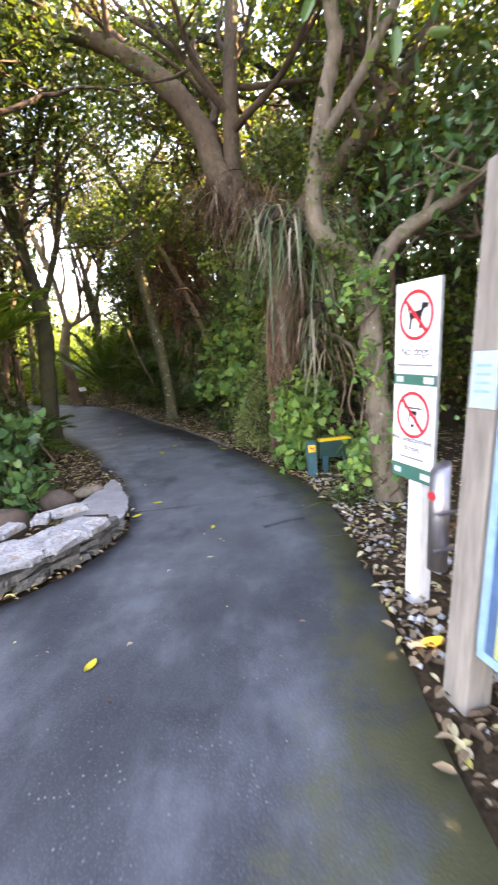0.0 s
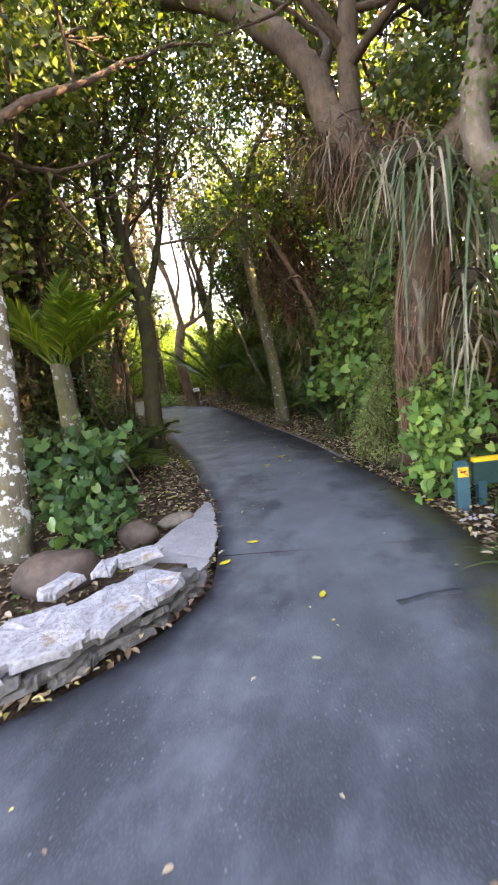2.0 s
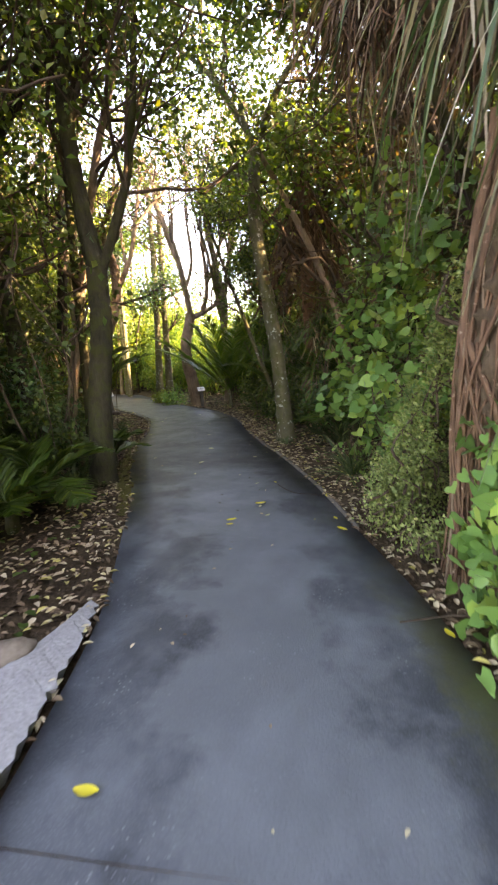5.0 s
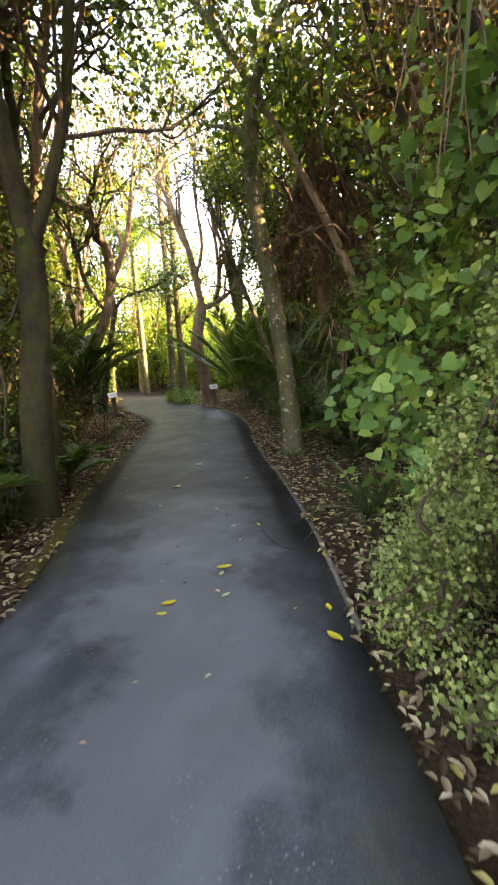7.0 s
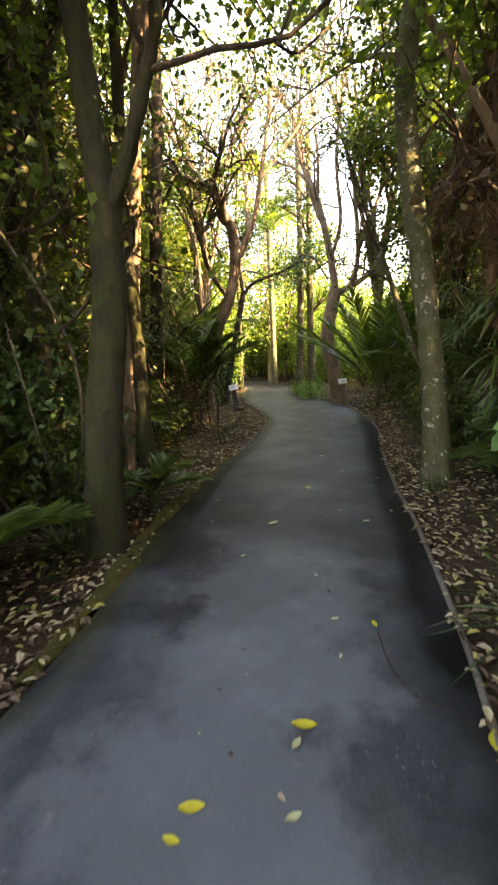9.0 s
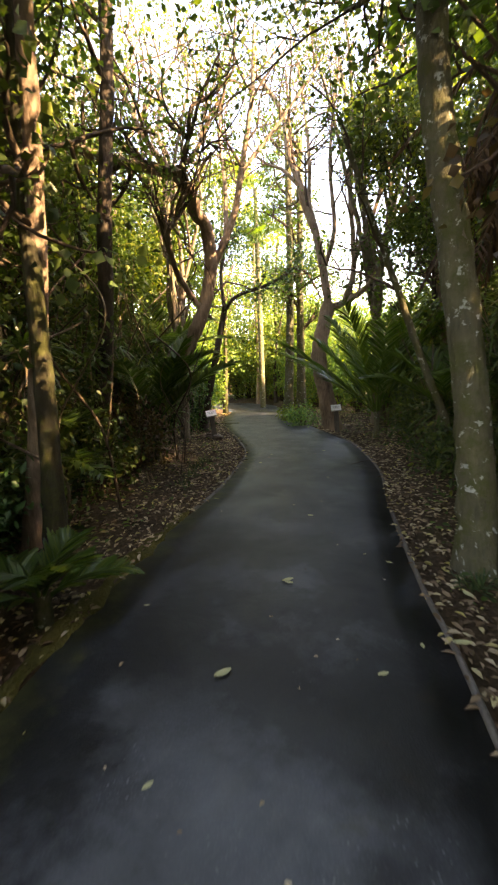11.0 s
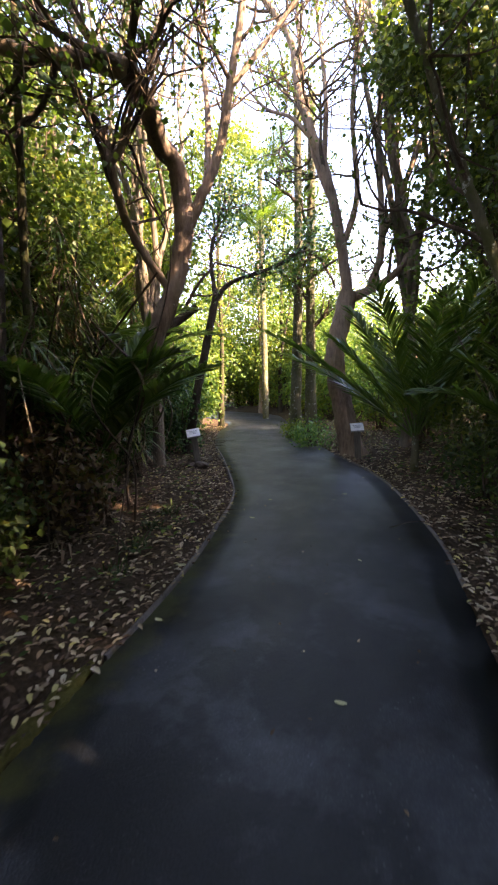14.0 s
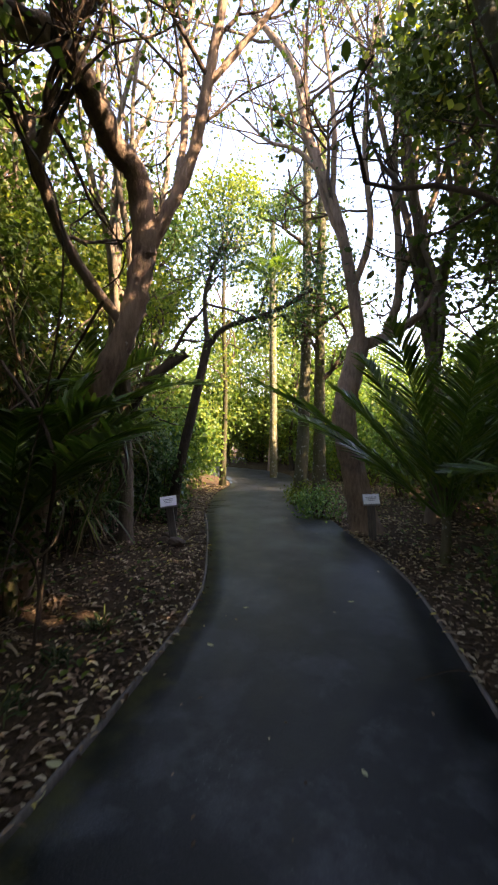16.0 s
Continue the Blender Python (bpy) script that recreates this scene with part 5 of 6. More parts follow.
# ---- creepers ----
def creeper(label, spots, seed, leaf=LEAF_HEART, size=0.1, width=0.5, shape=HEART, per=14, spread=0.12, stems=True, outward=(0, -1, 0.1), name="creeper"):
    """Heart-leaved climber: stems joining spots given as (centre, radii, clumps)."""
    rng = np.random.default_rng(seed)
    e = empty(name, spots[0][0], label, "climber", "creepers")
    pl = np.concatenate([clumps(rng, c, r, n, per, spread, 0.2) for c, r, n in spots])
    pl = pl[pl[:, 2] > 0.04]
    out = np.tile(np.array(outward, float), (len(pl), 1))
    under("foliage", mesh_from("foliage", *local(leaves(rng, pl, size, width, shape, 0.35, 0.35, 0.4, out), e), leaf), e)["kind"] = "stuff"
    if stems:
        tb = []
        for c, r, n in spots:
            for k in range(7):
                a = np.asarray(c) + rng.standard_normal(3) * np.asarray(r) * 0.5
                b = np.asarray(c) + rng.standard_normal(3) * np.asarray(r) * 0.6
                a[2] = max(0.0, a[2] - r[2] * 0.8)
                tb.append(tube([a, (a + b) / 2 + rng.standard_normal(3) * 0.08, b], 0.012, 0.006, 5, 8, 0.1, rng))
        under("stemwork", mesh_from("stemwork", *local(join(*tb), e), TWIG, True), e)["kind"] = "stuff"
    return e


creeper("climber with broad heart-shaped leaves below the old tree", [((0.62, 6.0, 0.9), (0.24, 0.16, 0.3), 26), ((0.66, 5.92, 0.48), (0.26, 0.16, 0.3), 24), ((0.88, 6.05, 0.75), (0.2, 0.16, 0.38), 20), ((0.5, 5.98, 0.4), (0.16, 0.14, 0.34), 18), ((0.62, 5.8, 0.2), (0.26, 0.18, 0.16), 14)], 201, size=0.09, per=11, spread=0.1)
creeper("heart-leaved climber sprawling over the roots", [((1.15, 5.9, 0.2), (0.25, 0.2, 0.16), 10), ((1.45, 5.6, 0.25), (0.3, 0.3, 0.22), 18), ((1.2, 5.0, 0.3), (0.2, 0.25, 0.25), 18)], 202, size=0.1, per=8)
creeper("pale small-leaved creeper sheathing the trunk's flank", [((-0.02, 7.2, 0.35), (0.2, 0.22, 0.32), 40), ((0.12, 7.15, 0.85), (0.13, 0.16, 0.36), 34), ((0.3, 7.1, 1.4), (0.1, 0.13, 0.36), 28), ((0.38, 6.8, 1.75), (0.08, 0.12, 0.2), 14)], 203,
        LEAF_PALE, 0.024, 0.42, OVAL, 52, 0.06)
creeper("low bushy creeper at the foot of the old tree", [((0.02, 7.2, 0.18), (0.2, 0.18, 0.18), 36), ((0.16, 7.75, 0.26), (0.22, 0.28, 0.26), 34), ((0.25, 6.8, 0.1), (0.14, 0.25, 0.1), 26)], 204, LEAF_PALE, 0.026, 0.4, OVAL, 40, 0.07)
creeper("heart-leaved climber hanging down the shaded bank", [((-0.35, 10.6, 0.9), (0.5, 0.35, 0.7), 34), ((-0.2, 10.9, 1.9), (0.6, 0.35, 0.7), 36), ((0.1, 10.8, 3.0), (0.7, 0.4, 0.7), 34), ((0.3, 9.6, 1.6), (0.45, 0.35, 0.8), 30), ((0.45, 9.4, 3.0), (0.5, 0.4, 0.9), 30), ((0.2, 9.0, 0.7), (0.3, 0.3, 0.5), 22), ((-0.05, 8.9, 1.0), (0.2, 0.2, 0.3), 12)], 205, size=0.125, per=9, spread=0.16, outward=(-0.6, -0.8, 0))
creeper("small ground creeper on the bank beside the path", [((0.35, 8.3, 0.25), (0.45, 0.45, 0.25), 60), ((0.25, 7.9, 0.15), (0.3, 0.3, 0.18), 50), ((0.05, 9.0, 0.18), (0.25, 0.45, 0.16), 30)], 206, LEAF_PALE, 0.02, 0.42, OVAL, 50, 0.1)
creeper("heart-leaved shoots above the leaf litter", [((-0.35, 9.1, 0.4), (0.2, 0.2, 0.2), 7), ((0.05, 8.7, 0.55), (0.2, 0.2, 0.2), 8)], 207, size=0.13, per=4, spread=0.1)
creeper("green creeper clothing the pale trunk", [((1.3, 4.35, 0.5), (0.12, 0.12, 0.45), 14), ((1.15, 4.5, 1.2), (0.12, 0.12, 0.4), 12), ((1.12, 4.6, 1.9), (0.22, 0.15, 0.3), 22), ((1.5, 4.5, 0.7), (0.2, 0.2, 0.6), 16), ((1.05, 4.5, 0.22), (0.16, 0.2, 0.2), 14)], 208, size=0.068, per=9, spread=0.1)
creeper("small green creeper leaves on the crooked limb", [((0.95, 4.7, 2.3), (0.25, 0.15, 0.15), 24), ((0.8, 4.85, 3.1), (0.15, 0.12, 0.4), 16)], 209, LEAF_MID, 0.04, 0.4, OVAL, 18, 0.07, False)
creeper("round-leaved climber behind the stone wall", [((-2.6, 5.0, 0.3), (0.4, 0.35, 0.28), 28), ((-2.7, 5.3, 0.65), (0.4, 0.3, 0.28), 26), ((-2.4, 4.6, 0.25), (0.22, 0.22, 0.18), 12), ((-3.3, 5.2, 0.6), (0.4, 0.4, 0.4), 24)], 210, LEAF_BLUE, 0.11, 0.5, HEART, 9, 0.12, outward=(0.5, -0.8, 0))

# ---- palms and ferns ----
# palm fronds again, with sunlight put into a brighter, yellower colour
FROND_LIT = leaf_material("sunlit_frond", [(0.0, (0.06, 0.13, 0.02)), (0.6, (0.12, 0.2, 0.03)), (1.0, (0.3, 0.32, 0.04))], 0.5, 0.35)
palm("young nikau palm with sunlit feather fronds", (-3.2, 5.75, 0.1), 301, length=1.35, headings=[(20, 50), (60, 62), (100, 70), (150, 60), (200, 50), (-10, 35), (-40, 45), (250, 60), (80, 80)], leaflet=0.36, trunk_h=1.3, droop=0.22, leaf=FROND_LIT)
palm("young nikau palm beside the far lectern", (-4.9, 17.3, 0.1), 302, length=3.0, headings=[(170, 66), (195, 58), (120, 80), (40, 70), (10, 62), (215, 44), (70, 76), (330, 66), (250, 72), (-60, 60), (185, 40)], leaflet=0.62, droop=0.2, trunk_h=0.3, count=70, blade=0.034)
palm("nikau palm arching over dark undergrowth", (-3.0, 15.6), 303, length=2.2, headings=[(190, 60), (150, 70), (220, 45), (90, 65), (20, 60), (270, 55), (320, 50)], leaflet=0.5, trunk_h=0.5)
palm("nikau palm with long arching fronds", (-7.3, 13.15), 304, length=2.3, headings=[(20, 62), (45, 55), (-15, 60), (80, 70), (130, 65), (200, 55), (-60, 48), (260, 55), (5, 42)], leaflet=0.5, droop=0.34, trunk_h=0.5, count=60, blade=0.04)
palm("low nikau palm with drooping fronds", (-6.3, 10.3), 305, length=1.7, headings=[(-30, 42), (10, 45), (-70, 40), (60, 60), (120, 50), (200, 40), (-110, 40), (30, 70)], leaflet=0.42, droop=0.5)
palm("low dark nikau palm beside the trunk", (-3.55, 7.35), 314, length=0.95, n=9, rise=50, leaflet=0.3)
palm("low dark nikau palm beside the trunk", (-4.2, 7.0), 315, length=1.1, n=9, rise=55, leaflet=0.32)
palm("low dark nikau palm in the verge", (-3.2, 6.6), 316, length=0.8, n=8, rise=48, leaflet=0.26)
palm("low nikau palm under the trees", (-4.7, 8.0), 306, length=1.1, n=8, rise=45, leaflet=0.3)
palm("nikau palm deep in the undergrowth", (-9.6, 11.0), 307, length=2.2, n=9, leaflet=0.5, trunk_h=0.8)
palm("nikau palm behind the gnarled tree", (-9.4, 15.0), 308, length=2.5, n=10, leaflet=0.55, trunk_h=1.4)
palm("tall nikau palm rising above the far trees", (-12.95, 24.3, 0.0), 309, length=2.8, n=12, rise=48, leaflet=0.7, trunk_h=6.8, droop=0.5, count=50)
palm("tall nikau palm among far trees", (-13.9, 25.6, 0.0), 310, length=2.6, n=11, rise=45, leaflet=0.7, trunk_h=9.6, droop=0.5, count=50)
palm("low nikau palm by the bank", (-0.6, 11.7), 311, length=1.2, headings=[(190, 28), (170, 35), (215, 25), (240, 30), (120, 55), (60, 50), (0, 45), (150, 48)], leaflet=0.34, droop=0.35)
palm("nikau palm on the dark bank", (-1.6, 13.6), 312, length=1.8, n=9, leaflet=0.45, trunk_h=0.4)
palm("small nikau palm in the verge", (-3.9, 9.2), 313, length=0.8, n=7, rise=50, leaflet=0.24)

fern = empty("tree_fern", (-1.55, 13.4, 0.1), "tree fern with thick skirt of dead brown fronds", "tree fern")
rng = np.random.default_rng(320)
under("trunk", mesh_from("trunk", *tube([(0, 0, -0.1), (-0.1, 0.1, 2), (-0.2, 0.15, 4.9)], 0.16, 0.12, 12, 20, 0.08, rng), BARK_RED, True), fern)
for k in range(46):
    a = 2 * math.pi * rng.random()
    zt = 3.6 + 1.4 * rng.random()
    ra, lf = frond(rng, (-0.18 + 0.12 * math.cos(a), 0.14 + 0.12 * math.sin(a), zt), math.degrees(a), 1.7, -58 + 12 * rng.standard_normal(), 0.12, 0.22, 26, 0.03, -0.3)
    under("dead_frond", mesh_from("dead_frond", *join(ra, lf), FROND_DRY), fern)
for k in range(14):
    ra, lf = frond(rng, (-0.2, 0.15, 4.95), 360 * k / 14 + 9 * rng.standard_normal(), 2.4, 34, 0.45, 0.3, 44, 0.035, 0.0)
    under("frond", mesh_from("frond", *join(ra, lf), FROND), fern)

for k, (x, y, n, ln, lf, dr) in enumerate([(-0.45, 9.0, 120, 0.75, GRASS, 0.5), (-0.75, 10.9, 110, 0.75, GRASS, 0.5), (-0.3, 11.3, 110, 0.8, GRASS, 0.5), (-1.3, 11.9, 70, 0.6, GRASS, 0.6), (-3.75, 8.15, 80, 0.55, GRASS, 0.5), (-3.95, 8.6, 70, 0.5, GRASS, 0.5),
                                           (-1.75, 11.15, 50, 0.3, GRASS, 0.5), (-3.4, 16.3, 90, 0.8, GRASS, 0.5), (-2.9, 14.6, 80, 0.7, GRASS, 0.5), (0.9, 4.35, 60, 0.5, GRASS, 0.5), (-9.2, 20.4, 70, 0.5, GRASS, 0.5),
                                           (-6.3, 13.1, 60, 0.25, GRASS, 0.5), (-6.0, 12.6, 60, 0.22, GRASS, 0.5), (-5.7, 12.2, 50, 0.2, GRASS, 0.5), (-6.6, 13.6, 60, 0.25, GRASS, 0.5), (-8.3, 19.7, 70, 0.4, GRASS, 0.4)]):
    tuft("tuft of arching sedge blades in the leaf litter", (x, y), 340 + k, n, ln, 0.014, dr, lf)
shrub("low mossy mound with small ferns at the trunks' foot", (-8.6, 19.9), (0.55, 0.45, 0.28), LEAF_SUN, 360, 60, 26, 0.08, 0.05)
shrub("green shrub beside the bend", (-7.75, 18.95), (0.5, 0.4, 0.32), LEAF_HEART, 361, 40, 22, 0.1, 0.07)

# ---- undergrowth and woods ----
rng = np.random.default_rng(400)
kinds = [(LEAF_DARK, "dense dark-leaved shrub in forest shade"), (LEAF_MID, "leafy green shrub in the undergrowth"), (LEAF_BLUE, "glossy-leaved shrub in the undergrowth"), (LEAF_RUST, "shrub of dry rusty twigs and leaves"), (LEAF_SUN, "shrub with yellow-green leaves coloured as sunlit")]
made, tries = 0, 0
spots = []
while made < 150 and tries < 4000:
    tries += 1
    x, y = rng.uniform(-19, 8), rng.uniform(3.2, 31)
    d = float(off_path(np.array([x]), np.array([y]))[0])
    left = x < np.interp(y, LS[:, 1], LS[:, 0])
    if d < (1.7 if y > 6.5 else 1.2) or d > 10 or (left and y < 3.5):
        continue
    if any((x - a) ** 2 + (y - b) ** 2 < (0.8 + 0.06 * d) ** 2 for a, b in spots):
        continue
    spots.append((x, y))
    made += 1
    h = min(0.45 + 0.42 * (d - 1.0), 2.3) * rng.uniform(0.75, 1.25)
    w = max(0.5, min(0.95 * h, 1.5))
    far = y > 18 or d > 5
    pick = rng.choice(5, p=[0.44, 0.22, 0.16, 0.16, 0.02] if not far else [0.26, 0.34, 0.1, 0.14, 0.16])
    leaf, label = kinds[pick]
    if y > 18 and x < -6.5:
        leaf, label = LEAF_LIT_GREEN, "green shrub at the open bend, leaves coloured as lit"
    size = rng.uniform(0.07, 0.11) if not far else 0.13
    shrub(label, (x, y), (w, w, h), leaf, 500 + made, int(34 + 22 * w * h), 22, 0.16, size, rng.uniform(0.22, 0.36), lift=0.1)

for k, (x, y, w, h) in enumerate([(-11.3, 25.4, 0.9, 0.8), (-12.4, 26.4, 1.0, 1.0), (-13.6, 27.3, 1.1, 1.2), (-15.2, 28.2, 1.2, 1.4), (-17.2, 28.8, 1.2, 1.4), (-10.2, 24.4, 0.8, 0.7), (-14.3, 28.9, 1.3, 1.9), (-12.0, 28.0, 1.2, 1.6),
                                  (-13.3, 21.0, 0.8, 0.9), (-14.8, 22.2, 1.0, 1.2), (-12.3, 19.4, 0.8, 0.9), (-11.3, 18.2, 0.7, 0.8), (-16.6, 22.8, 1.1, 1.3), (-10.6, 17.2, 0.5, 0.5), (-18.5, 28.0, 1.5, 1.6)]):
    h *= 1.3
    leaf, label = (LEAF_LIT_GREEN, "green shrub beside the far bend, leaves coloured as lit") if k % 3 else kinds[4]
    shrub(label, (x, y), (w, w, h), leaf, 450 + k, int(40 + 30 * w * h), 24, 0.16, 0.12, 0.32, lift=0.05)

for k, (x, y, w, h, i) in enumerate([(-4.0, 6.5, 0.4, 0.35, 0), (-4.5, 8.4, 0.45, 0.45, 0), (-5.1, 9.2, 0.5, 0.5, 2), (-5.5, 10.0, 0.45, 0.45, 0), (-4.2, 5.9, 0.5, 0.5, 0), (-6.3, 11.3, 0.5, 0.5, 0),
                                     (-6.8, 12.2, 0.5, 0.6, 3), (-7.5, 12.9, 0.5, 0.6, 0), (-5.9, 9.5, 0.6, 0.7, 0), (-6.9, 10.4, 0.6, 0.7, 3), (-8.4, 13.4, 0.6, 0.7, 0), (-8.0, 12.5, 0.6, 0.8, 3), (-9.2, 14.0, 0.7, 0.8, 0), (-9.7, 15.4, 0.6, 0.7, 2),
                                     (-10.3, 16.1, 0.6, 0.7, 0), (-10.0, 13.0, 0.8, 1.0, 0), (-8.9, 11.9, 0.7, 0.9, 1), (-4.9, 7.4, 0.6, 0.7, 0), (-5.9, 8.2, 0.7, 0.8, 1), (-2.6, 14.2, 0.4, 0.4, 0), (-1.9, 13.0, 0.4, 0.4, 0), (-3.6, 16.0, 0.5, 0.5, 0), (-1.0, 12.3, 0.4, 0.45, 2)]):
    leaf, label = kinds[i]
    shrub(label, (x, y), (w, w, h), leaf, 1450 + k, int(40 + 40 * w), 24, 0.13, 0.085, 0.26, lift=0.0)


def liana(label, pts, r, mat=TWIG):
    rng = np.random.default_rng(int(abs(pts[0][0] * 100)))
    e = empty("liana", pts[0], label, "liana", "lianas")
    under("stem", mesh_from("stem", *local(tube(pts, r, r * 0.7, 6, 10 * len(pts), 0.1, rng), e), mat, True), e)
    return e


rng = np.random.default_rng(1500)
for k in range(34):
    x0 = rng.uniform(-10, -3.6)
    y0 = np.interp(x0, [-10, -7, -4.5, -3.6], [15.0, 12.4, 8.6, 6.6]) + rng.normal() * 0.7
    h = rng.uniform(1.5, 5)
    liana("thin grey woody liana hanging through undergrowth", [(x0, y0, 0.1), (x0 + rng.normal() * 0.4, y0 + rng.normal() * 0.3, h * 0.35), (x0 + rng.normal() * 0.5, y0 + rng.normal() * 0.3, h * 0.7), (x0 + rng.normal() * 0.7, y0 + rng.normal() * 0.4, h)], rng.uniform(0.006, 0.02), (TWIG, BARK_PALE)[k % 3 == 0])
for x, y in ((-6.9, 12.9), (-7.4, 13.6), (-6.5, 12.2)):
    tuft("tuft of dead orange-brown fern fronds in the litter", (x, y), int(3000 + 10 * abs(x)), 40, 0.5, 0.02, 0.9, STRAP_DEAD, 0.6, "dead_fern", "fern", "dead ferns")
liana("looped bare liana trailing over the litter", [(-7.6, 12.2, 0.5), (-7.0, 12.6, 0.55), (-6.55, 13.1, 0.75), (-6.6, 13.3, 1.05), (-6.9, 13.4, 1.15)], 0.012, BARK_PALE)
tree("slim pale trunk leaning through the palms", [(-2.5, 14.4, -0.1), (-2.75, 14.3, 0.8), (-3.0, 14.2, 1.5), (-3.36, 14.1, 2.6), (-3.6, 14.05, 3.3), (-4.0, 13.9, 4.6)], 0.06, 0.035, (), BARK_MOSS, LEAF_DARK, 1501, sprouts=6, length=0.9, per=12, size=0.06, width=0.32, shape=OVAL, from_limb=0.6, flare=0.1, sides=8)


# ---- climbing strap-leaved thickets, and bare wavy stems ----
def thicket(place, seed, height, tufts, radius=0.5, length=0.55):
    """Upright climbing stems carrying tufts of arching strap leaves, dead ones hanging below."""
    rng = np.random.default_rng(seed)
    z = float(land(np.array([place[0]]), np.array([place[1]]))[0])
    e = empty("climbing_strap_plant", (place[0], place[1], z), "climbing plant with tufts of arching green strap leaves", "plant", "strap-leaved climbers")
    stems, live, dead = [], [], []
    for k in range(7):
        a = rng.random() * 6.28
        foot = np.array([math.cos(a), math.sin(a), 0]) * radius * rng.random()
        top = foot + np.array([rng.normal() * 0.35, rng.normal() * 0.35, height * rng.uniform(0.6, 1.05)])
        pts = [foot - (0, 0, 0.1), foot * 0.7 + top * 0.3 + rng.standard_normal(3) * 0.1, foot * 0.35 + top * 0.65 + rng.standard_normal(3) * 0.12, top]
        stems.append(tube(pts, 0.02, 0.011, 6, 14, 0.1, rng))
        c = spline(pts, 20)
        for j in range(max(2, tufts // 7)):
            q = c[int(rng.integers(5, 20))]
            n = 20
            d = rng.standard_normal((n, 3)) * (1, 1, 0.5) + (0, 0, 0.75)
            live.append(ribbons(rng, q + rng.standard_normal((n, 3)) * 0.03, d, length * rng.uniform(0.75, 1.2), 0.03, 0.75, 5, 0.3))
            n = 6
            d = rng.standard_normal((n, 3)) * (0.5, 0.5, 0.2) - (0, 0, 0.7)
            dead.append(ribbons(rng, q + rng.standard_normal((n, 3)) * 0.04, d, length * 0.9, 0.022, 0.2, 4, 0.4))
    under("stemwork", mesh_from("stemwork", *join(*stems), BARK_PALE, True), e)["kind"] = "stuff"
    under("leaves", mesh_from("leaves", *join(*live), KIEKIE), e)["kind"] = "stuff"
    under("dead_leaves", mesh_from("dead_leaves", *join(*dead), STRAP_DEAD), e, "pale dead straps hanging")["kind"] = "stuff"
    return e


for k, (x, y, h, n) in enumerate([(-9.0, 13.5, 3.4, 42), (-9.0, 14.4, 2.4, 28), (-9.6, 15.2, 3.0, 35), (-10.0, 12.0, 4.2, 42), (-8.6, 11.5, 3.6, 42), (-7.9, 12.4, 2.6, 35), (-7.0, 10.9, 2.6, 35), (-7.8, 10.2, 4.0, 42), (-6.3, 9.5, 2.4, 28),
                                  (-9.2, 10.4, 4.6, 42), (-11.0, 14.0, 4.4, 42), (-10.6, 16.6, 2.6, 28), (-8.6, 13.0, 4.4, 42), (-6.6, 8.0, 2.6, 28), (-1.3, 12.9, 2.4, 28), (-2.2, 15.0, 2.8, 35), (-3.0, 16.8, 2.6, 35), (-1.0, 14.2, 3.4, 35), (0.6, 11.6, 2.2, 28)]):
    thicket((x, y), 2100 + k, h, n)


def wavy_tree(label, foot, fork_z, reach, height, count, r, seed, bark=BARK_PALE, leaf=LEAF_SUN, per=5, heading=None):
    """A short bole that breaks into many wavy rising stems with a fine twiggy head."""
    rng = np.random.default_rng(seed)
    f = np.array([foot[0], foot[1], fork_z])
    stems = []
    for k in range(count):
        a = (heading + rng.normal() * 0.8) if heading is not None else 2 * math.pi * (k + rng.random()) / count
        out = reach * (0.35 + 0.65 * rng.random())
        side = np.array([-math.sin(a), math.cos(a), 0.0])
        pts = [f + rng.standard_normal(3) * 0.05]
        for q in (0.18, 0.36, 0.54, 0.72, 0.88, 1.0):
            pts.append(f + np.array([math.cos(a) * out * q ** 1.3, math.sin(a) * out * q ** 1.3, height * q]) + (side * 0.2 * rng.normal() + rng.standard_normal(3) * 0.08) * min(1.0, 0.3 + q))
        stems.append((pts, r * rng.uniform(0.35, 0.6), r * 0.16))
    return tree(label, [(foot[0], foot[1], -0.1), (foot[0] + 0.05, foot[1], fork_z * 0.5), tuple(f)], r, r * 0.8, stems, bark, leaf, seed, sprouts=7, length=1.0, per=per, size=0.06, width=0.4, spread=0.16, level=1, from_limb=0.45, sides=9)


wavy_tree("pale many-stemmed tree with wavy sunlit limbs", (-5.7, 19.3), 2.6, 1.9, 6.6, 12, 0.15, 2201)
wavy_tree("pale many-stemmed tree with wavy sunlit limbs", (-4.0, 20.0), 2.0, 2.0, 7.2, 12, 0.15, 2202, per=7)
wavy_tree("slender many-stemmed tree with bare upright stems", (-8.9, 15.4), 2.2, 1.3, 6.0, 9, 0.11, 2203, per=4)
wavy_tree("slender many-stemmed tree with bare upright stems", (-9.9, 14.0), 2.4, 1.6, 6.0, 9, 0.11, 2204, leaf=LEAF_MID, per=8)
wavy_tree("slender many-stemmed tree with bare upright stems", (-8.5, 10.9), 2.6, 1.5, 5.5, 8, 0.1, 2205, leaf=LEAF_MID, per=9)
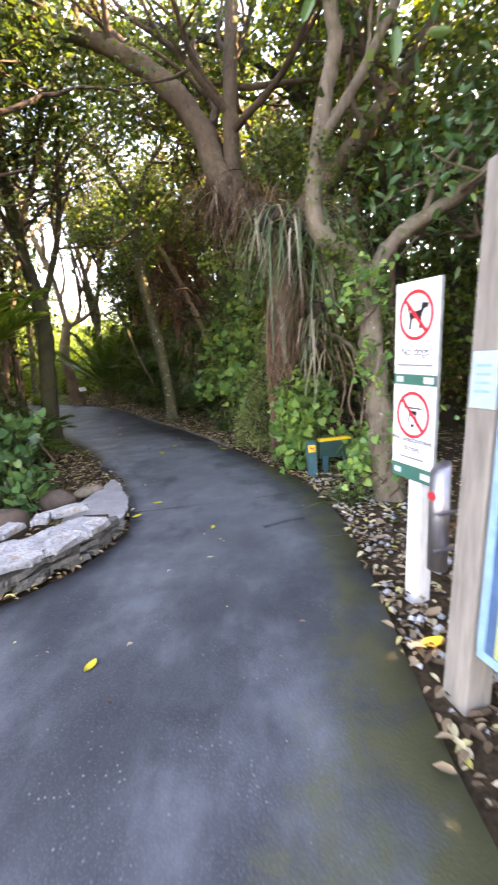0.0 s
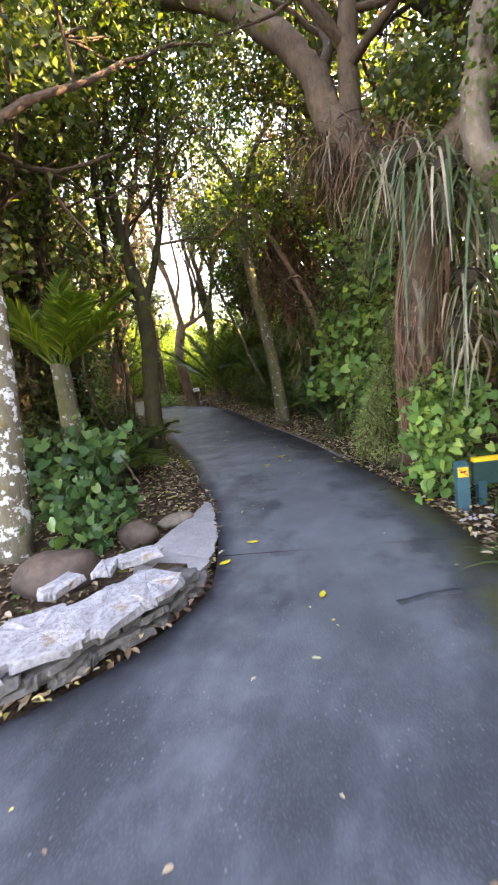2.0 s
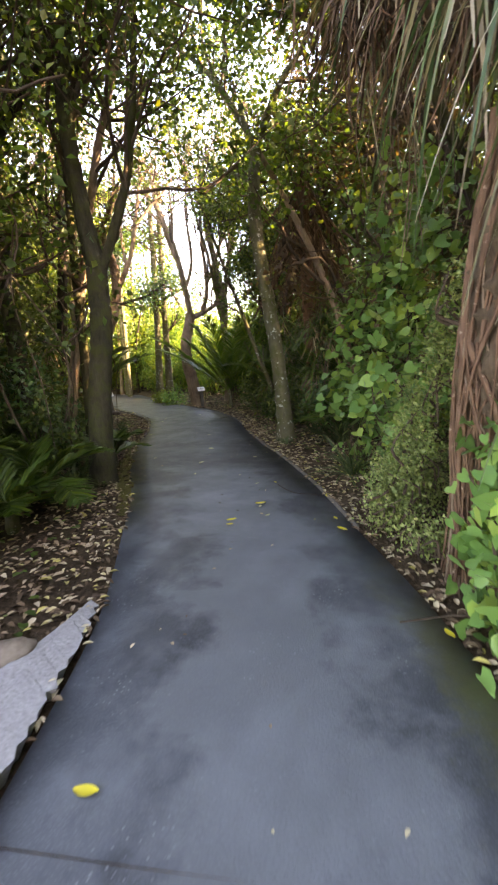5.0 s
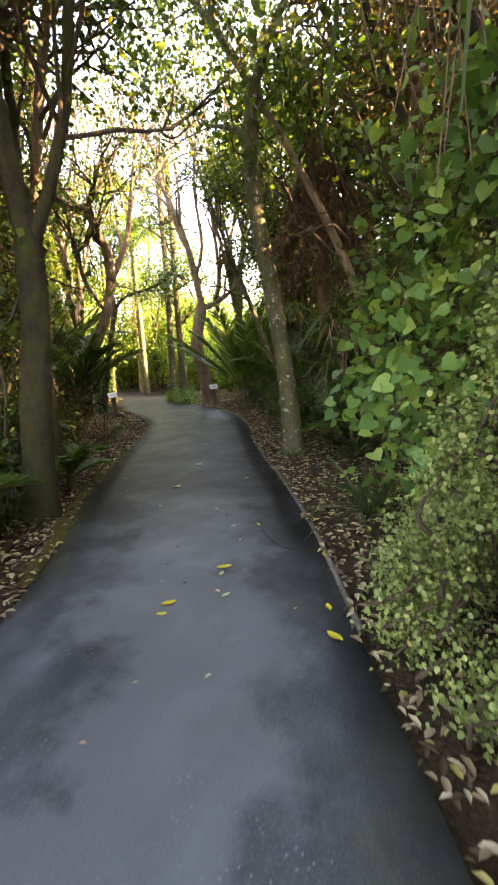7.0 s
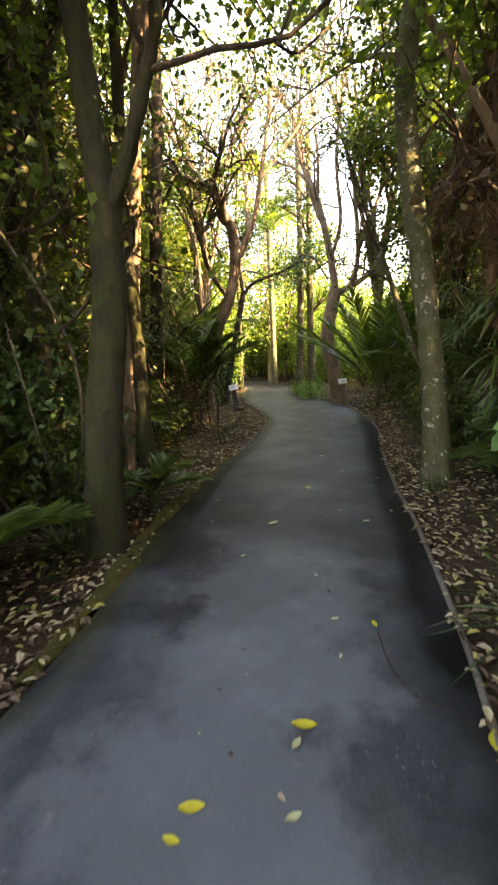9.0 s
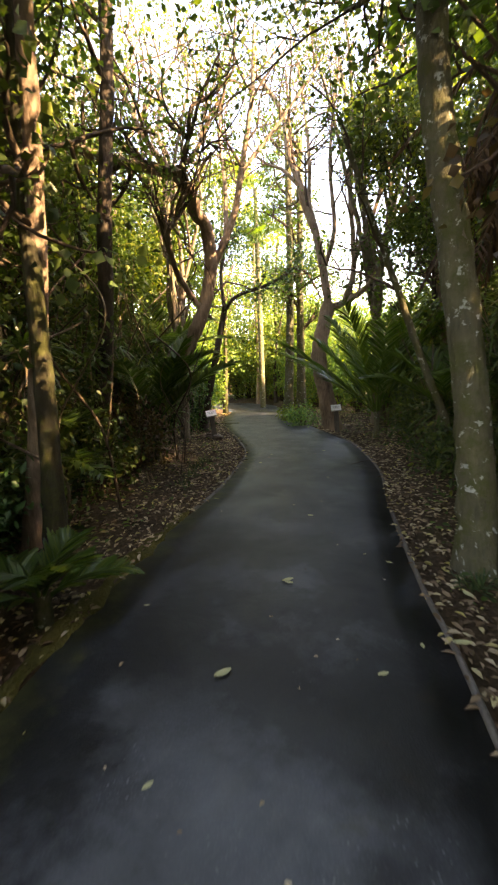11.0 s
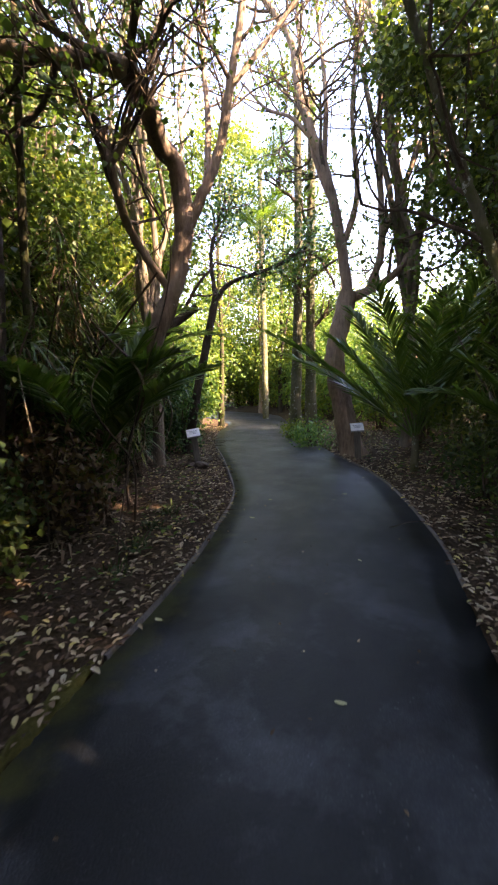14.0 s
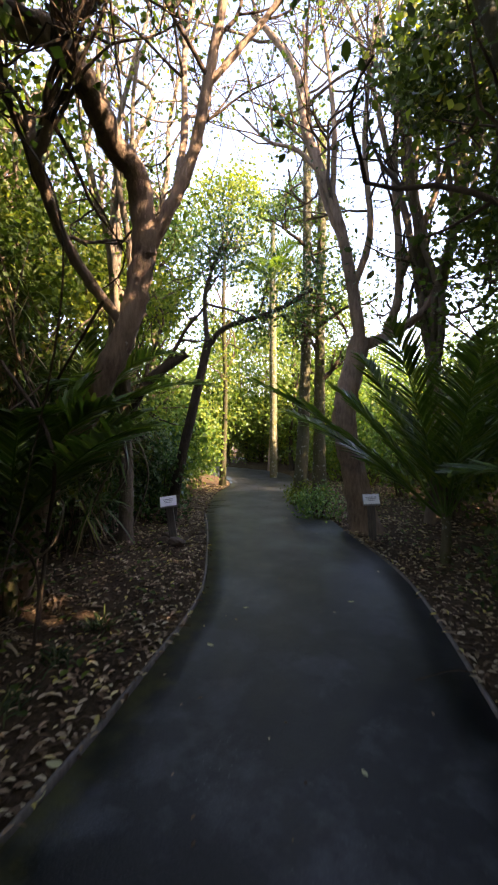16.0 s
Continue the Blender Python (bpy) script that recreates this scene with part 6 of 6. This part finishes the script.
for k, (x, y, w, h) in enumerate([(-12.6, 19.0, 0.9, 1.5), (-13.8, 20.3, 1.1, 1.9), (-15.0, 21.4, 1.3, 2.3), (-11.5, 17.4, 0.7, 1.1), (-11.2, 26.4, 1.3, 1.8), (-12.9, 28.2, 1.5, 2.4), (-9.6, 25.0, 1.1, 1.6), (-15.5, 29.6, 1.8, 2.8), (-10.2, 27.4, 1.5, 2.6), (-8.2, 23.6, 1.0, 1.5)]):
    shrub("tall green shrub beside the far bend, leaves coloured as lit", (x, y), (w, w, h), LEAF_LIT_GREEN, 2300 + k, int(50 + 40 * w * h), 24, 0.16, 0.11, 0.34, lift=0.05)

# canopy trees round the path, their crowns meeting above it
rng = np.random.default_rng(700)
spots, made, tries = [], 0, 0
while made < 42 and tries < 4000:
    tries += 1
    x, y = rng.uniform(-19, 9), rng.uniform(2.5, 33)
    d = float(off_path(np.array([x]), np.array([y]))[0])
    if d < 2.2 or d > 9 or any((x - a) ** 2 + (y - b) ** 2 < 2.4 for a, b in spots):
        continue
    # the gap of open sky over the far bend
    if (-12 < x < -4.5 and 15.5 < y < 29) or (-13 < x < 2 and 21 < y < 34):
        continue
    spots.append((x, y))
    made += 1
    h = rng.uniform(6.0, 8.5)
    lx, ly = rng.normal() * 0.5, rng.normal() * 0.5
    r = rng.uniform(0.06, 0.13)
    leaf = (LEAF_DARK, LEAF_MID, LEAF_MID, LEAF_SUN, LEAF_RUST)[rng.choice(5, p=[0.34, 0.2, 0.14, 0.12, 0.2])]
    tree("slender forest tree with high thin crown", [(x, y, -0.1), (x + lx * 0.2, y + ly * 0.2, h * 0.3), (x + lx * 0.6, y + ly * 0.5, h * 0.6), (x + lx, y + ly, h)], r, r * 0.5, (), (BARK_DARK, BARK_BROWN, BARK_MOSS)[made % 3], leaf, 720 + made,
         sprouts=10, length=rng.uniform(1.4, 2.1), per=22, size=0.105, from_limb=0.4, spread=0.2, width=0.5, sides=8, group="forest trees",
         crown=[((x + lx, y + ly, h - 0.3), (2.0, 2.0, 1.4), 44, 40, 0.2)])

# unseen trees added beyond the bank; their crowns keep low sun off the path
rng = np.random.default_rng(750)
for k, (x, y, h) in enumerate([(5.4, -3.5, 6.0), (6.4, -1.6, 6.6), (5.2, 0.2, 5.6), (6.8, 1.4, 6.8), (5.4, 2.6, 5.8), (7.0, 3.6, 6.8), (5.8, 4.6, 5.6), (7.4, 6.6, 7.0), (7.0, 10.4, 7.2)]):
    tree("leafy forest tree with broad crown for canopy and shade", [(x, y, -0.1), (x + 0.1, y + 0.1, h * 0.4), (x - 0.2, y, h * 0.75), (x, y + 0.1, h + 0.5)], 0.13, 0.05, (), BARK_DARK, LEAF_DARK, 1750 + k,
         sprouts=10, length=1.7, per=26, size=0.1, from_limb=0.3, spread=0.2, width=0.5, sides=8, group="forest trees", crown=[((x, y, h), (2.1, 2.1, 1.7), 60, 56, 0.2)])

# crowns closing the roof either side of the sky gap, several added to block sun
rng = np.random.default_rng(760)
for k, (x, y, h, r, leaf) in enumerate([(-10.2, 13.6, 5.2, 2.0, LEAF_MID), (-11.5, 15.6, 5.6, 2.2, LEAF_SUN), (-9.6, 10.6, 6.0, 2.0, LEAF_MID), (-12.6, 18.2, 6.2, 2.2, LEAF_MID), (-8.9, 8.8, 6.6, 2.0, LEAF_MID), (-12.8, 13.0, 7.0, 2.4, LEAF_SUN),
                                         (-3.2, 20.5, 4.6, 1.9, LEAF_MID), (-1.6, 18.2, 6.2, 2.1, LEAF_DARK), (0.4, 15.4, 6.6, 2.2, LEAF_DARK), 
                                         (2.4, 8.4, 6.6, 1.9, LEAF_SUN), (0.6, 19.5, 7.0, 2.3, LEAF_DARK), (2.6, 16.5, 7.0, 2.3, LEAF_DARK), (-6.0, 6.4, 7.0, 2.1, LEAF_SUN),
                                         (-6.4, 4.4, 6.4, 2.0, LEAF_MID), (-5.4, 4.0, 4.6, 1.7, LEAF_DARK), (-4.4, 5.5, 5.0, 1.6, LEAF_DARK), (-6.6, 5.8, 4.6, 1.8, LEAF_DARK), (-1.0, 16.4, 4.8, 1.5, LEAF_DARK), (1.8, 18.6, 5.6, 2.0, LEAF_MID), (2.4, 17.2, 5.2, 2.0, LEAF_DARK), (4.2, 8.2, 6.8, 2.3, LEAF_DARK), (5.0, 6.0, 6.4, 2.3, LEAF_DARK), (3.4, 13.6, 7.2, 2.3, LEAF_DARK), (6.4, 8.5, 7.0, 2.4, LEAF_DARK), (5.6, 13.0, 8.0, 2.4, LEAF_DARK), (-0.4, 13.2, 7.4, 2.0, LEAF_RUST)]):
    bend = rng.normal(0, 0.35, 2)
    tree("leafy forest tree with broad crown for canopy and shade", [(x, y, -0.1), (x + bend[0] * 0.4, y + bend[1] * 0.4, h * 0.35), (x + bend[0], y + bend[1], h * 0.7), (x + bend[0] * 0.8, y + bend[1] * 1.2, h + 0.6)], 0.12, 0.05, (), (BARK_DARK, BARK_BROWN)[k % 2], leaf, 770 + k,
         sprouts=11, length=1.7, per=30, size=0.09, from_limb=0.3, spread=0.17, width=0.48, sides=8, group="forest trees", crown=[((x + bend[0], y + bend[1], h), (r, r, r * 0.75), 57, 58, 0.17)])

# crowded slender trunks in the thicket
rng = np.random.default_rng(780)
for k in range(16):
    x, y = rng.uniform(-9.0, -4.6), rng.uniform(7.6, 13.5)
    if x > np.interp(y, LS[:, 1], LS[:, 0]) - 1.9:
        x -= 2.2
    h, lean, r = rng.uniform(5.0, 7.5), rng.normal(-0.5, 0.5), rng.uniform(0.035, 0.075)
    tree("slender dark tree trunk among crowded undergrowth", [(x, y, -0.1), (x + lean * 0.15, y + 0.05, h * 0.25), (x + lean * 0.3 + rng.normal() * 0.12, y + 0.1, h * 0.5), (x + lean, y + 0.2, h)], r, r * 0.5, (), BARK_OLIVE, LEAF_MID, 1780 + k,
         sprouts=5, length=1.0, per=22, size=0.075, from_limb=0.6, spread=0.22, sides=7)

# trees whose crowns meet above the near path, and dark thickets beside the later stretch
rng = np.random.default_rng(790)
# a few of these crowns are added to keep sun off the ground
for k, (x, y, cx, cy, h, r, leaf) in enumerate([(-5.6, 7.8, -3.6, 8.8, 6.7, 1.8, LEAF_MID), (-0.4, 12.6, -3.6, 12.9, 7.0, 1.6, LEAF_MID), (0.6, 11.6, -1.4, 11.6, 7.0, 1.6, LEAF_MID), (1.9, 10.2, -0.2, 10.4, 7.3, 1.7, LEAF_MID),
                                                (-5.2, 9.8, -2.6, 9.5, 6.7, 1.6, LEAF_DARK), (1.7, 9.6, -0.9, 9.4, 6.4, 1.4, LEAF_DARK), (-5.6, 6.8, -3.5, 7.6, 6.0, 1.5, LEAF_DARK), (-6.6, 6.0, -5.2, 7.2, 5.8, 1.5, LEAF_SUN), (-8.0, 9.0, -6.6, 9.6, 6.2, 1.8, LEAF_DARK), (-9.5, 9.5, -8.6, 10.3, 5.0, 1.7, LEAF_DARK), (-10.6, 12.0, -10.2, 12.7, 5.2, 1.8, LEAF_MID),
                                                (-2.7, 18.1, -4.7, 17.7, 6.3, 0.9, LEAF_DARK), (-3.2, 18.4, -3.3, 18.7, 4.6, 1.7, LEAF_DARK), (-2.2, 17.0, -2.3, 17.3, 5.2, 1.7, LEAF_DARK), (-4.0, 20.8, -4.0, 20.8, 3.7, 1.5, LEAF_MID),
                                                (-3.4, 22.4, -3.5, 22.4, 5.2, 1.6, LEAF_MID), (-9.6, 13.0, -9.4, 13.4, 3.8, 1.4, LEAF_MID), (-10.6, 14.4, -10.5, 14.8, 4.4, 1.5, LEAF_SUN), (-8.8, 11.2, -8.7, 11.6, 4.4, 1.4, LEAF_MID), (-11.2, 16.6, -11.0, 17.0, 4.4, 1.4, LEAF_SUN), (-12.9, 21.6, -12.2, 21.3, 8.2, 1.3, LEAF_SUN), (-4.1, 18.9, -4.2, 18.9, 4.7, 1.3, LEAF_MID), (-14.9, 26.6, -14.9, 26.8, 8.4, 1.6, LEAF_SUN)]):
    tree("forest tree leaning towards the path's light", [(x, y, -0.1), (x * 0.8 + cx * 0.2, y * 0.8 + cy * 0.2 + 0.1, h * 0.35), (x * 0.45 + cx * 0.55, y * 0.45 + cy * 0.55 - 0.1, h * 0.7), (cx, cy, h + 0.3)], 0.09, 0.035, (), (BARK_DARK, BARK_BROWN, BARK_OLIVE)[k % 3], leaf, 1790 + k,
         sprouts=12, length=1.3, per=20, size=0.085, from_limb=0.35, spread=0.18, width=0.46, sides=8, group="forest trees", crown=[((cx, cy, h), (r, r, r * 0.6), 24 if k in (1, 2, 3) else 44, 62, 0.18)])
for k, (x, y, w, h, i) in enumerate([(-5.6, 9.2, 0.7, 1.4, 0), (-6.9, 11.2, 0.8, 1.5, 0), (-6.2, 7.4, 0.8, 1.4, 0), (-8.8, 13.0, 0.7, 1.2, 0), (-9.4, 14.6, 0.8, 1.4, 0), (-8.0, 11.4, 0.8, 1.4, 3), (-10.4, 15.8, 0.8, 1.3, 0), (-5.0, 6.6, 0.6, 1.1, 3), (-9.9, 16.9, 0.5, 0.8, 2), (-3.3, 18.7, 1.1, 1.5, 0), (-2.5, 17.3, 0.9, 1.3, 0)]):
    leaf, label = kinds[i]
    shrub(label, (x, y), (w, w, h), leaf, 1480 + k, int(40 + 50 * w * h), 26, 0.15, 0.085, 0.32, lift=0.05)

# overhanging crown over the near path
def bough(label, pts, r0, r1, leaf, seed, sprouts, length, per, size, spread=0.26, shape=DIAMOND, width=0.28):
    return tree(label, pts, r0, r1, (), BARK_DARK, leaf, seed, sprouts, length, 1, 3, per, spread, size, width, shape, from_limb=0.3, flare=0.1, name="overhanging_tree", sides=8)


bough("tree leaning over the path with dark crown", [(3.2, 8.8, -0.1), (3.0, 8.8, 2.5), (2.2, 8.9, 4.6), (0.6, 8.8, 6.2), (-1.4, 8.6, 6.8)], 0.16, 0.05, LEAF_DARK, 801, 14, 1.6, 40, 0.085, 0.2)
bough("tree with glossy leaves overhanging the notices", [(2.9, 3.6, -0.1), (2.6, 3.6, 2.2), (2.1, 3.7, 3.6), (1.3, 3.8, 4.6), (0.2, 4.0, 5.2)], 0.14, 0.05, LEAF_BLUE, 803, 12, 1.3, 14, 0.15, 0.26, OVAL, 0.22)
bough("tree with dense black crown above the path", [(-0.6, 14.6, -0.1), (-0.9, 14.8, 3.0), (-1.6, 15.2, 5.0), (-2.6, 15.6, 6.2), (-3.6, 15.8, 6.6)], 0.15, 0.05, LEAF_DARK, 804, 13, 1.5, 44, 0.085)
bough("tree with fine dark crown leaning over the path", [(1.4, 11.4, -0.1), (1.2, 11.3, 2.8), (0.4, 11.2, 4.8), (-0.8, 11.0, 6.0), (-1.8, 10.9, 6.4)], 0.1, 0.04, LEAF_RUST, 808, 14, 1.3, 40, 0.055, 0.2)
bough("tree leaning over the path from the thicket", [(-6.6, 9.0, -0.1), (-6.3, 9.3, 3.0), (-5.4, 9.8, 5.4), (-4.2, 10.4, 6.8)], 0.13, 0.05, LEAF_MID, 805, 12, 1.7, 28, 0.09)
bough("tree leaning over the path from the thicket", [(-5.0, 5.6, -0.1), (-4.6, 5.8, 3.0), (-3.8, 6.2, 5.2), (-2.4, 6.8, 6.6)], 0.13, 0.05, LEAF_MID, 806, 12, 1.7, 28, 0.09)


# far woods: one mass of leaves and stems behind everything
def woods(label, seed, rows_, size=0.25, per=13):
    rng = np.random.default_rng(seed)
    e = empty("far_woods", (0, 0, 0), label, "woods", kind="stuff")
    pl, tb = [], []
    for cx, cy, rx, rz, z, n in rows_:
        pl.append(clumps(rng, (cx, cy, z), (rx, rx, rz), n, per, 0.3, 0.3))
        for k in range(2):
            a, b = cx + rng.normal() * rx * 0.5, cy + rng.normal() * rx * 0.5
            if float(off_path(np.array([a]), np.array([b]))[0]) < 0.6:
                continue
            tb.append(tube([(a, b, 0), (a + rng.normal() * 0.2, b, z * 0.6), (a + rng.normal() * 0.5, b, z + rz * 0.6)], 0.1, 0.04, 6, 8, 0.05, rng))
    p = np.concatenate(pl)
    p = p[p[:, 2] > 0.05]
    half = rng.random(len(p))
    for lo, hi, leaf in ((0, 0.45, LEAF_MID), (0.45, 0.75, LEAF_LIT_GREEN), (0.75, 1.01, LEAF_SUN)):
        q = p[(half >= lo) & (half < hi)]
        under("foliage", mesh_from("foliage", *leaves(rng, q, size, 0.36, DIAMOND, 0.3, 0.4), leaf), e)["kind"] = "stuff"
    under("trunks", mesh_from("trunks", *join(*tb), BARK_DARK, True), e)["kind"] = "stuff"
    return e


rng = np.random.default_rng(900)
ring_rows = []
for k in range(110):
    a = radians(rng.uniform(-75, 110))
    r = rng.uniform(15, 30)
    cx, cy = -6 - r * math.sin(a), 14 + r * math.cos(a)
    if float(off_path(np.array([cx]), np.array([cy]))[0]) < 2.5 or (-6 < cx < 2 and cy < 34) or (-19 < cx < -8 and 23 < cy < 34 and k % 3):
        continue
    ring_rows.append((cx, cy, rng.uniform(1.6, 2.6), rng.uniform(1.2, 2.0), rng.uniform(0.8, 2.6), 60))
woods("distant mixed forest closing the view", 901, ring_rows)
# leaf wall added beyond the bank to block low sun from the path
sun_block_rows = [(8.6 + rng.uniform(0, 2.4), y, 1.3, 1.5, z + rng.normal() * 0.3, 64) for y in np.arange(-10, 17, 1.25) for z in (1.4, 3.6, 6.0, 7.8)]
woods("leaf wall added beyond the bank to block low sun", 903, sun_block_rows)
tall = []
for cx, cy, z in [(-14.5, 27, 5.0), (-15.5, 28, 7.0), (-13.5, 29, 4.0), (-17, 26, 6), (-16, 24, 4.5), (-14, 30, 8.0), (-20, 24, 6), (-18.6, 27.5, 4.2), (-17.4, 29.0, 3.4), (-19.5, 29.5, 5.6)]:
    tall.append((cx, cy, 1.6, 1.6, z, 50))
    tall.append((cx, cy, 1.5, 1.3, z * 0.5, 44))
woods("sunlit tall trees beyond the far bend", 902, tall, 0.13, 44)


# ---- litter ----
def flat_leaves(rng, c, size, width, shape=OVAL, tilt=0.16):
    """Leaves lying on the ground at places c."""
    n = len(c)
    a = rng.random(n) * 2 * math.pi
    d = np.stack([np.cos(a), np.sin(a), tilt * rng.standard_normal(n)], axis=1)
    up = np.stack([tilt * rng.standard_normal(n), tilt * rng.standard_normal(n), np.ones(n)], axis=1)
    side = np.cross(up, d)
    side /= np.linalg.norm(side, axis=1)[:, None]
    nor = np.cross(d, side)
    ln = size * (0.6 + 0.8 * rng.random(n))
    tpl, fc = shape
    v = c[:, None] + ln[:, None, None] * (tpl[None, :, 0:1] * d[:, None] + 2 * width * tpl[None, :, 1:2] * side[:, None] + 1.3 * tpl[None, :, 2:3] * nor[:, None])
    return v.reshape(-1, 3), (fc[None] + (np.arange(n) * len(tpl))[:, None, None]).reshape(-1, 3)


def scatter(name, label, n, lo, hi, seed, leaf, size, width, yr=(0.5, 24), xr=(-13, 3), lift=0.012, category="leaf litter"):
    rng = np.random.default_rng(seed)
    x, y = rng.uniform(*xr, n * 9), rng.uniform(*yr, n * 9)
    d = off_path(x, y)
    keep = (d > lo) & (d < hi) & (rng.random(len(d)) < np.clip(1.3 - (d - lo) / (hi - lo), 0.2, 1))
    x, y, d = x[keep][:n], y[keep][:n], d[keep][:n]
    z = np.where(d < 0.03, 0.014, land(x, y, d)) + lift * (0.4 + rng.random(len(x)))
    return tagged(new(name, mesh_from(name, *flat_leaves(rng, np.stack([x, y, z], axis=1), size, width), leaf)), label, category, kind="stuff")


scatter("leaf_litter", "brown fallen leaves covering the verge", 34000, 0.0, 3.2, 950, LITTER, 0.058, 0.25, lift=0.02)
scatter("leaf_litter", "dry pale leaves lying along the path edge", 6000, -0.02, 0.7, 951, LITTER, 0.06, 0.24, lift=0.03)
scatter("fine_litter", "small leaf fragments scattered on the asphalt", 260, -2.2, -0.05, 952, LITTER, 0.028, 0.3, lift=0.004)
scatter("seedlings", "small green seedlings in the leaf litter", 2600, 0.3, 2.6, 953, LEAF_MID, 0.06, 0.4, lift=0.06, category="seedlings")
rng = np.random.default_rng(960)
tb = []
for k in range(260):
    x, y = rng.uniform(-11, 2.5), rng.uniform(3, 21)
    d = float(off_path(np.array([x]), np.array([y]))[0])
    if not 0.1 < d < 3.5:
        continue
    a, ln = rng.random() * 6.28, rng.uniform(0.2, 0.9)
    z = float(land(np.array([x]), np.array([y]))[0]) + 0.02
    tb.append(tube([(x, y, z), (x + ln * 0.5 * math.cos(a), y + ln * 0.5 * math.sin(a), z + 0.05 * rng.random()), (x + ln * math.cos(a + 0.3), y + ln * math.sin(a + 0.3), z + 0.01)], 0.004 + 0.012 * rng.random() ** 2, 0.004, 5, 7, 0.1, rng))
tagged(new("fallen_twigs", mesh_from("fallen_twigs", *join(*tb), TWIG, True)), "fallen twigs and sticks on the forest floor", "twigs", kind="stuff")
pb = []
for k in range(420):
    x, y = 0.6 + 0.75 * rng.random() ** 1.3, rng.uniform(0.4, 5.2)
    if float(off_path(np.array([x]), np.array([y]))[0]) < 0.02:
        continue
    s = 0.012 + 0.022 * rng.random() ** 2
    q = rng.standard_normal((6, 3)) * 0.15 + np.array([(1, 0, 0), (-1, 0, 0), (0, 1, 0), (0, -1, 0), (0, 0, 0.7), (0, 0, -0.7)])
    pb.append((q * s + (x, y, float(land(np.array([x]), np.array([y]))[0]) + s * 0.5), np.array([(0, 2, 4), (2, 1, 4), (1, 3, 4), (3, 0, 4), (2, 0, 5), (1, 2, 5), (3, 1, 5), (0, 3, 5)])))
tagged(new("gravel", mesh_from("gravel", *join(*pb), PEBBLE)), "grey gravel strewn beside the path", "gravel", kind="stuff")


def fallen_leaf(x, y, a, size, mat=LEAF_YELLOW, label="yellow fallen leaf on the asphalt", z=0.016):
    rng = np.random.default_rng(int(1000 + 97 * (x + 20) + 31 * y))
    s = np.linspace(0, 1, 7)
    w = 0.24 * np.sin(np.pi * np.clip(s * 0.96 + 0.02, 0, 1)) ** 0.8
    curl = 0.1 * (s - 0.5) ** 2 * (1 + rng.random())
    l = np.stack([s - 0.5, w, curl + 0.1], axis=1)
    m = np.stack([s - 0.5, 0 * s, curl], axis=1)
    r = np.stack([s - 0.5, -w, curl + 0.08], axis=1)
    v = np.stack([l, m, r], axis=1).reshape(-1, 3) * size
    f = [(3 * i + j, 3 * i + j + 1, 3 * i + j + 4, 3 * i + j + 3) for i in range(6) for j in range(2)]
    ob = new("fallen_leaf", mesh_from("fallen_leaf", v, f, mat, True))
    ob.matrix_world = pose(x, y, z, 0, 0, a)
    return tagged(ob, label, "leaf", "fallen leaves")


for x, y, a, s in [(-0.89, 2.24, 70, 0.09), (-0.4, 3.9, 80, 0.08), (-1.0, 4.68, 10, 0.09), (-1.13, 4.32, 50, 0.1), (0.72, 2.21, 20, 0.13), (0.25, 5.86, 120, 0.08), (0.44, 5.54, 10, 0.07), (0.28, 7.04, 30, 0.1),
                   (-1.38, 7.25, 40, 0.09), (-1.25, 7.75, 30, 0.1), (-1.29, 8.54, 130, 0.06), (-0.63, 8.09, 100, 0.1), (-0.48, 7.44, 120, 0.07), (-0.4, 7.19, 150, 0.1), (-1.36, 7.14, 20, 0.06)]:
    fallen_leaf(x, y, a, s)
PALE_LEAF = leaf_material("pale_fallen_leaf", [(0.0, (0.38, 0.36, 0.16)), (1.0, (0.5, 0.48, 0.3))], 0.1, 0.6, (1, 1, 1))
for x, y, a, s in [(-2.89, 10.52, 60, 0.09), (-2.61, 9.46, 70, 0.1), (-3.49, 11.91, 20, 0.06), (-2.38, 11.2, 0, 0.05), (-1.94, 9.91, 50, 0.06), (-1.85, 10.25, 120, 0.05), (-4.81, 11.9, 10, 0.07), (-3.49, 9.7, 40, 0.04), (-1.77, 10.98, 140, 0.1),
                   (-1.68, 10.39, 30, 0.1), (-2.43, 8.82, 80, 0.05), (-5.63, 13.97, 0, 0.07), (-5.21, 15.45, 30, 0.06), (-4.13, 13.54, 150, 0.05), (-5.9, 14.7, 40, 0.05), (-5.19, 12.45, 100, 0.09), (-5.33, 12.6, 30, 0.1),
                   (-2.86, 10.49, 20, 0.06), (-0.39, 3.33, 0, 0.045), (-1.49, 8.47, 50, 0.05), (-1.09, 7.42, 60, 0.06), (-1.23, 7.66, 90, 0.06)]:
    fallen_leaf(x, y, a, s, PALE_LEAF, "pale greenish fallen leaf on the asphalt")
for x, y, a, s in [(0.82, 2.42, 30, 0.12), (0.9, 2.0, 100, 0.12), (0.78, 1.6, 20, 0.13), (0.72, 1.5, 140, 0.12), (0.95, 3.1, 60, 0.12), (0.85, 3.4, 20, 0.11), (0.95, 3.7, 80, 0.12), (1.05, 1.8, 10, 0.12), (0.74, 1.25, 70, 0.12)]:
    fallen_leaf(x, y, a, s, LITTER, "curled brown fallen leaf on gravel", 0.035)
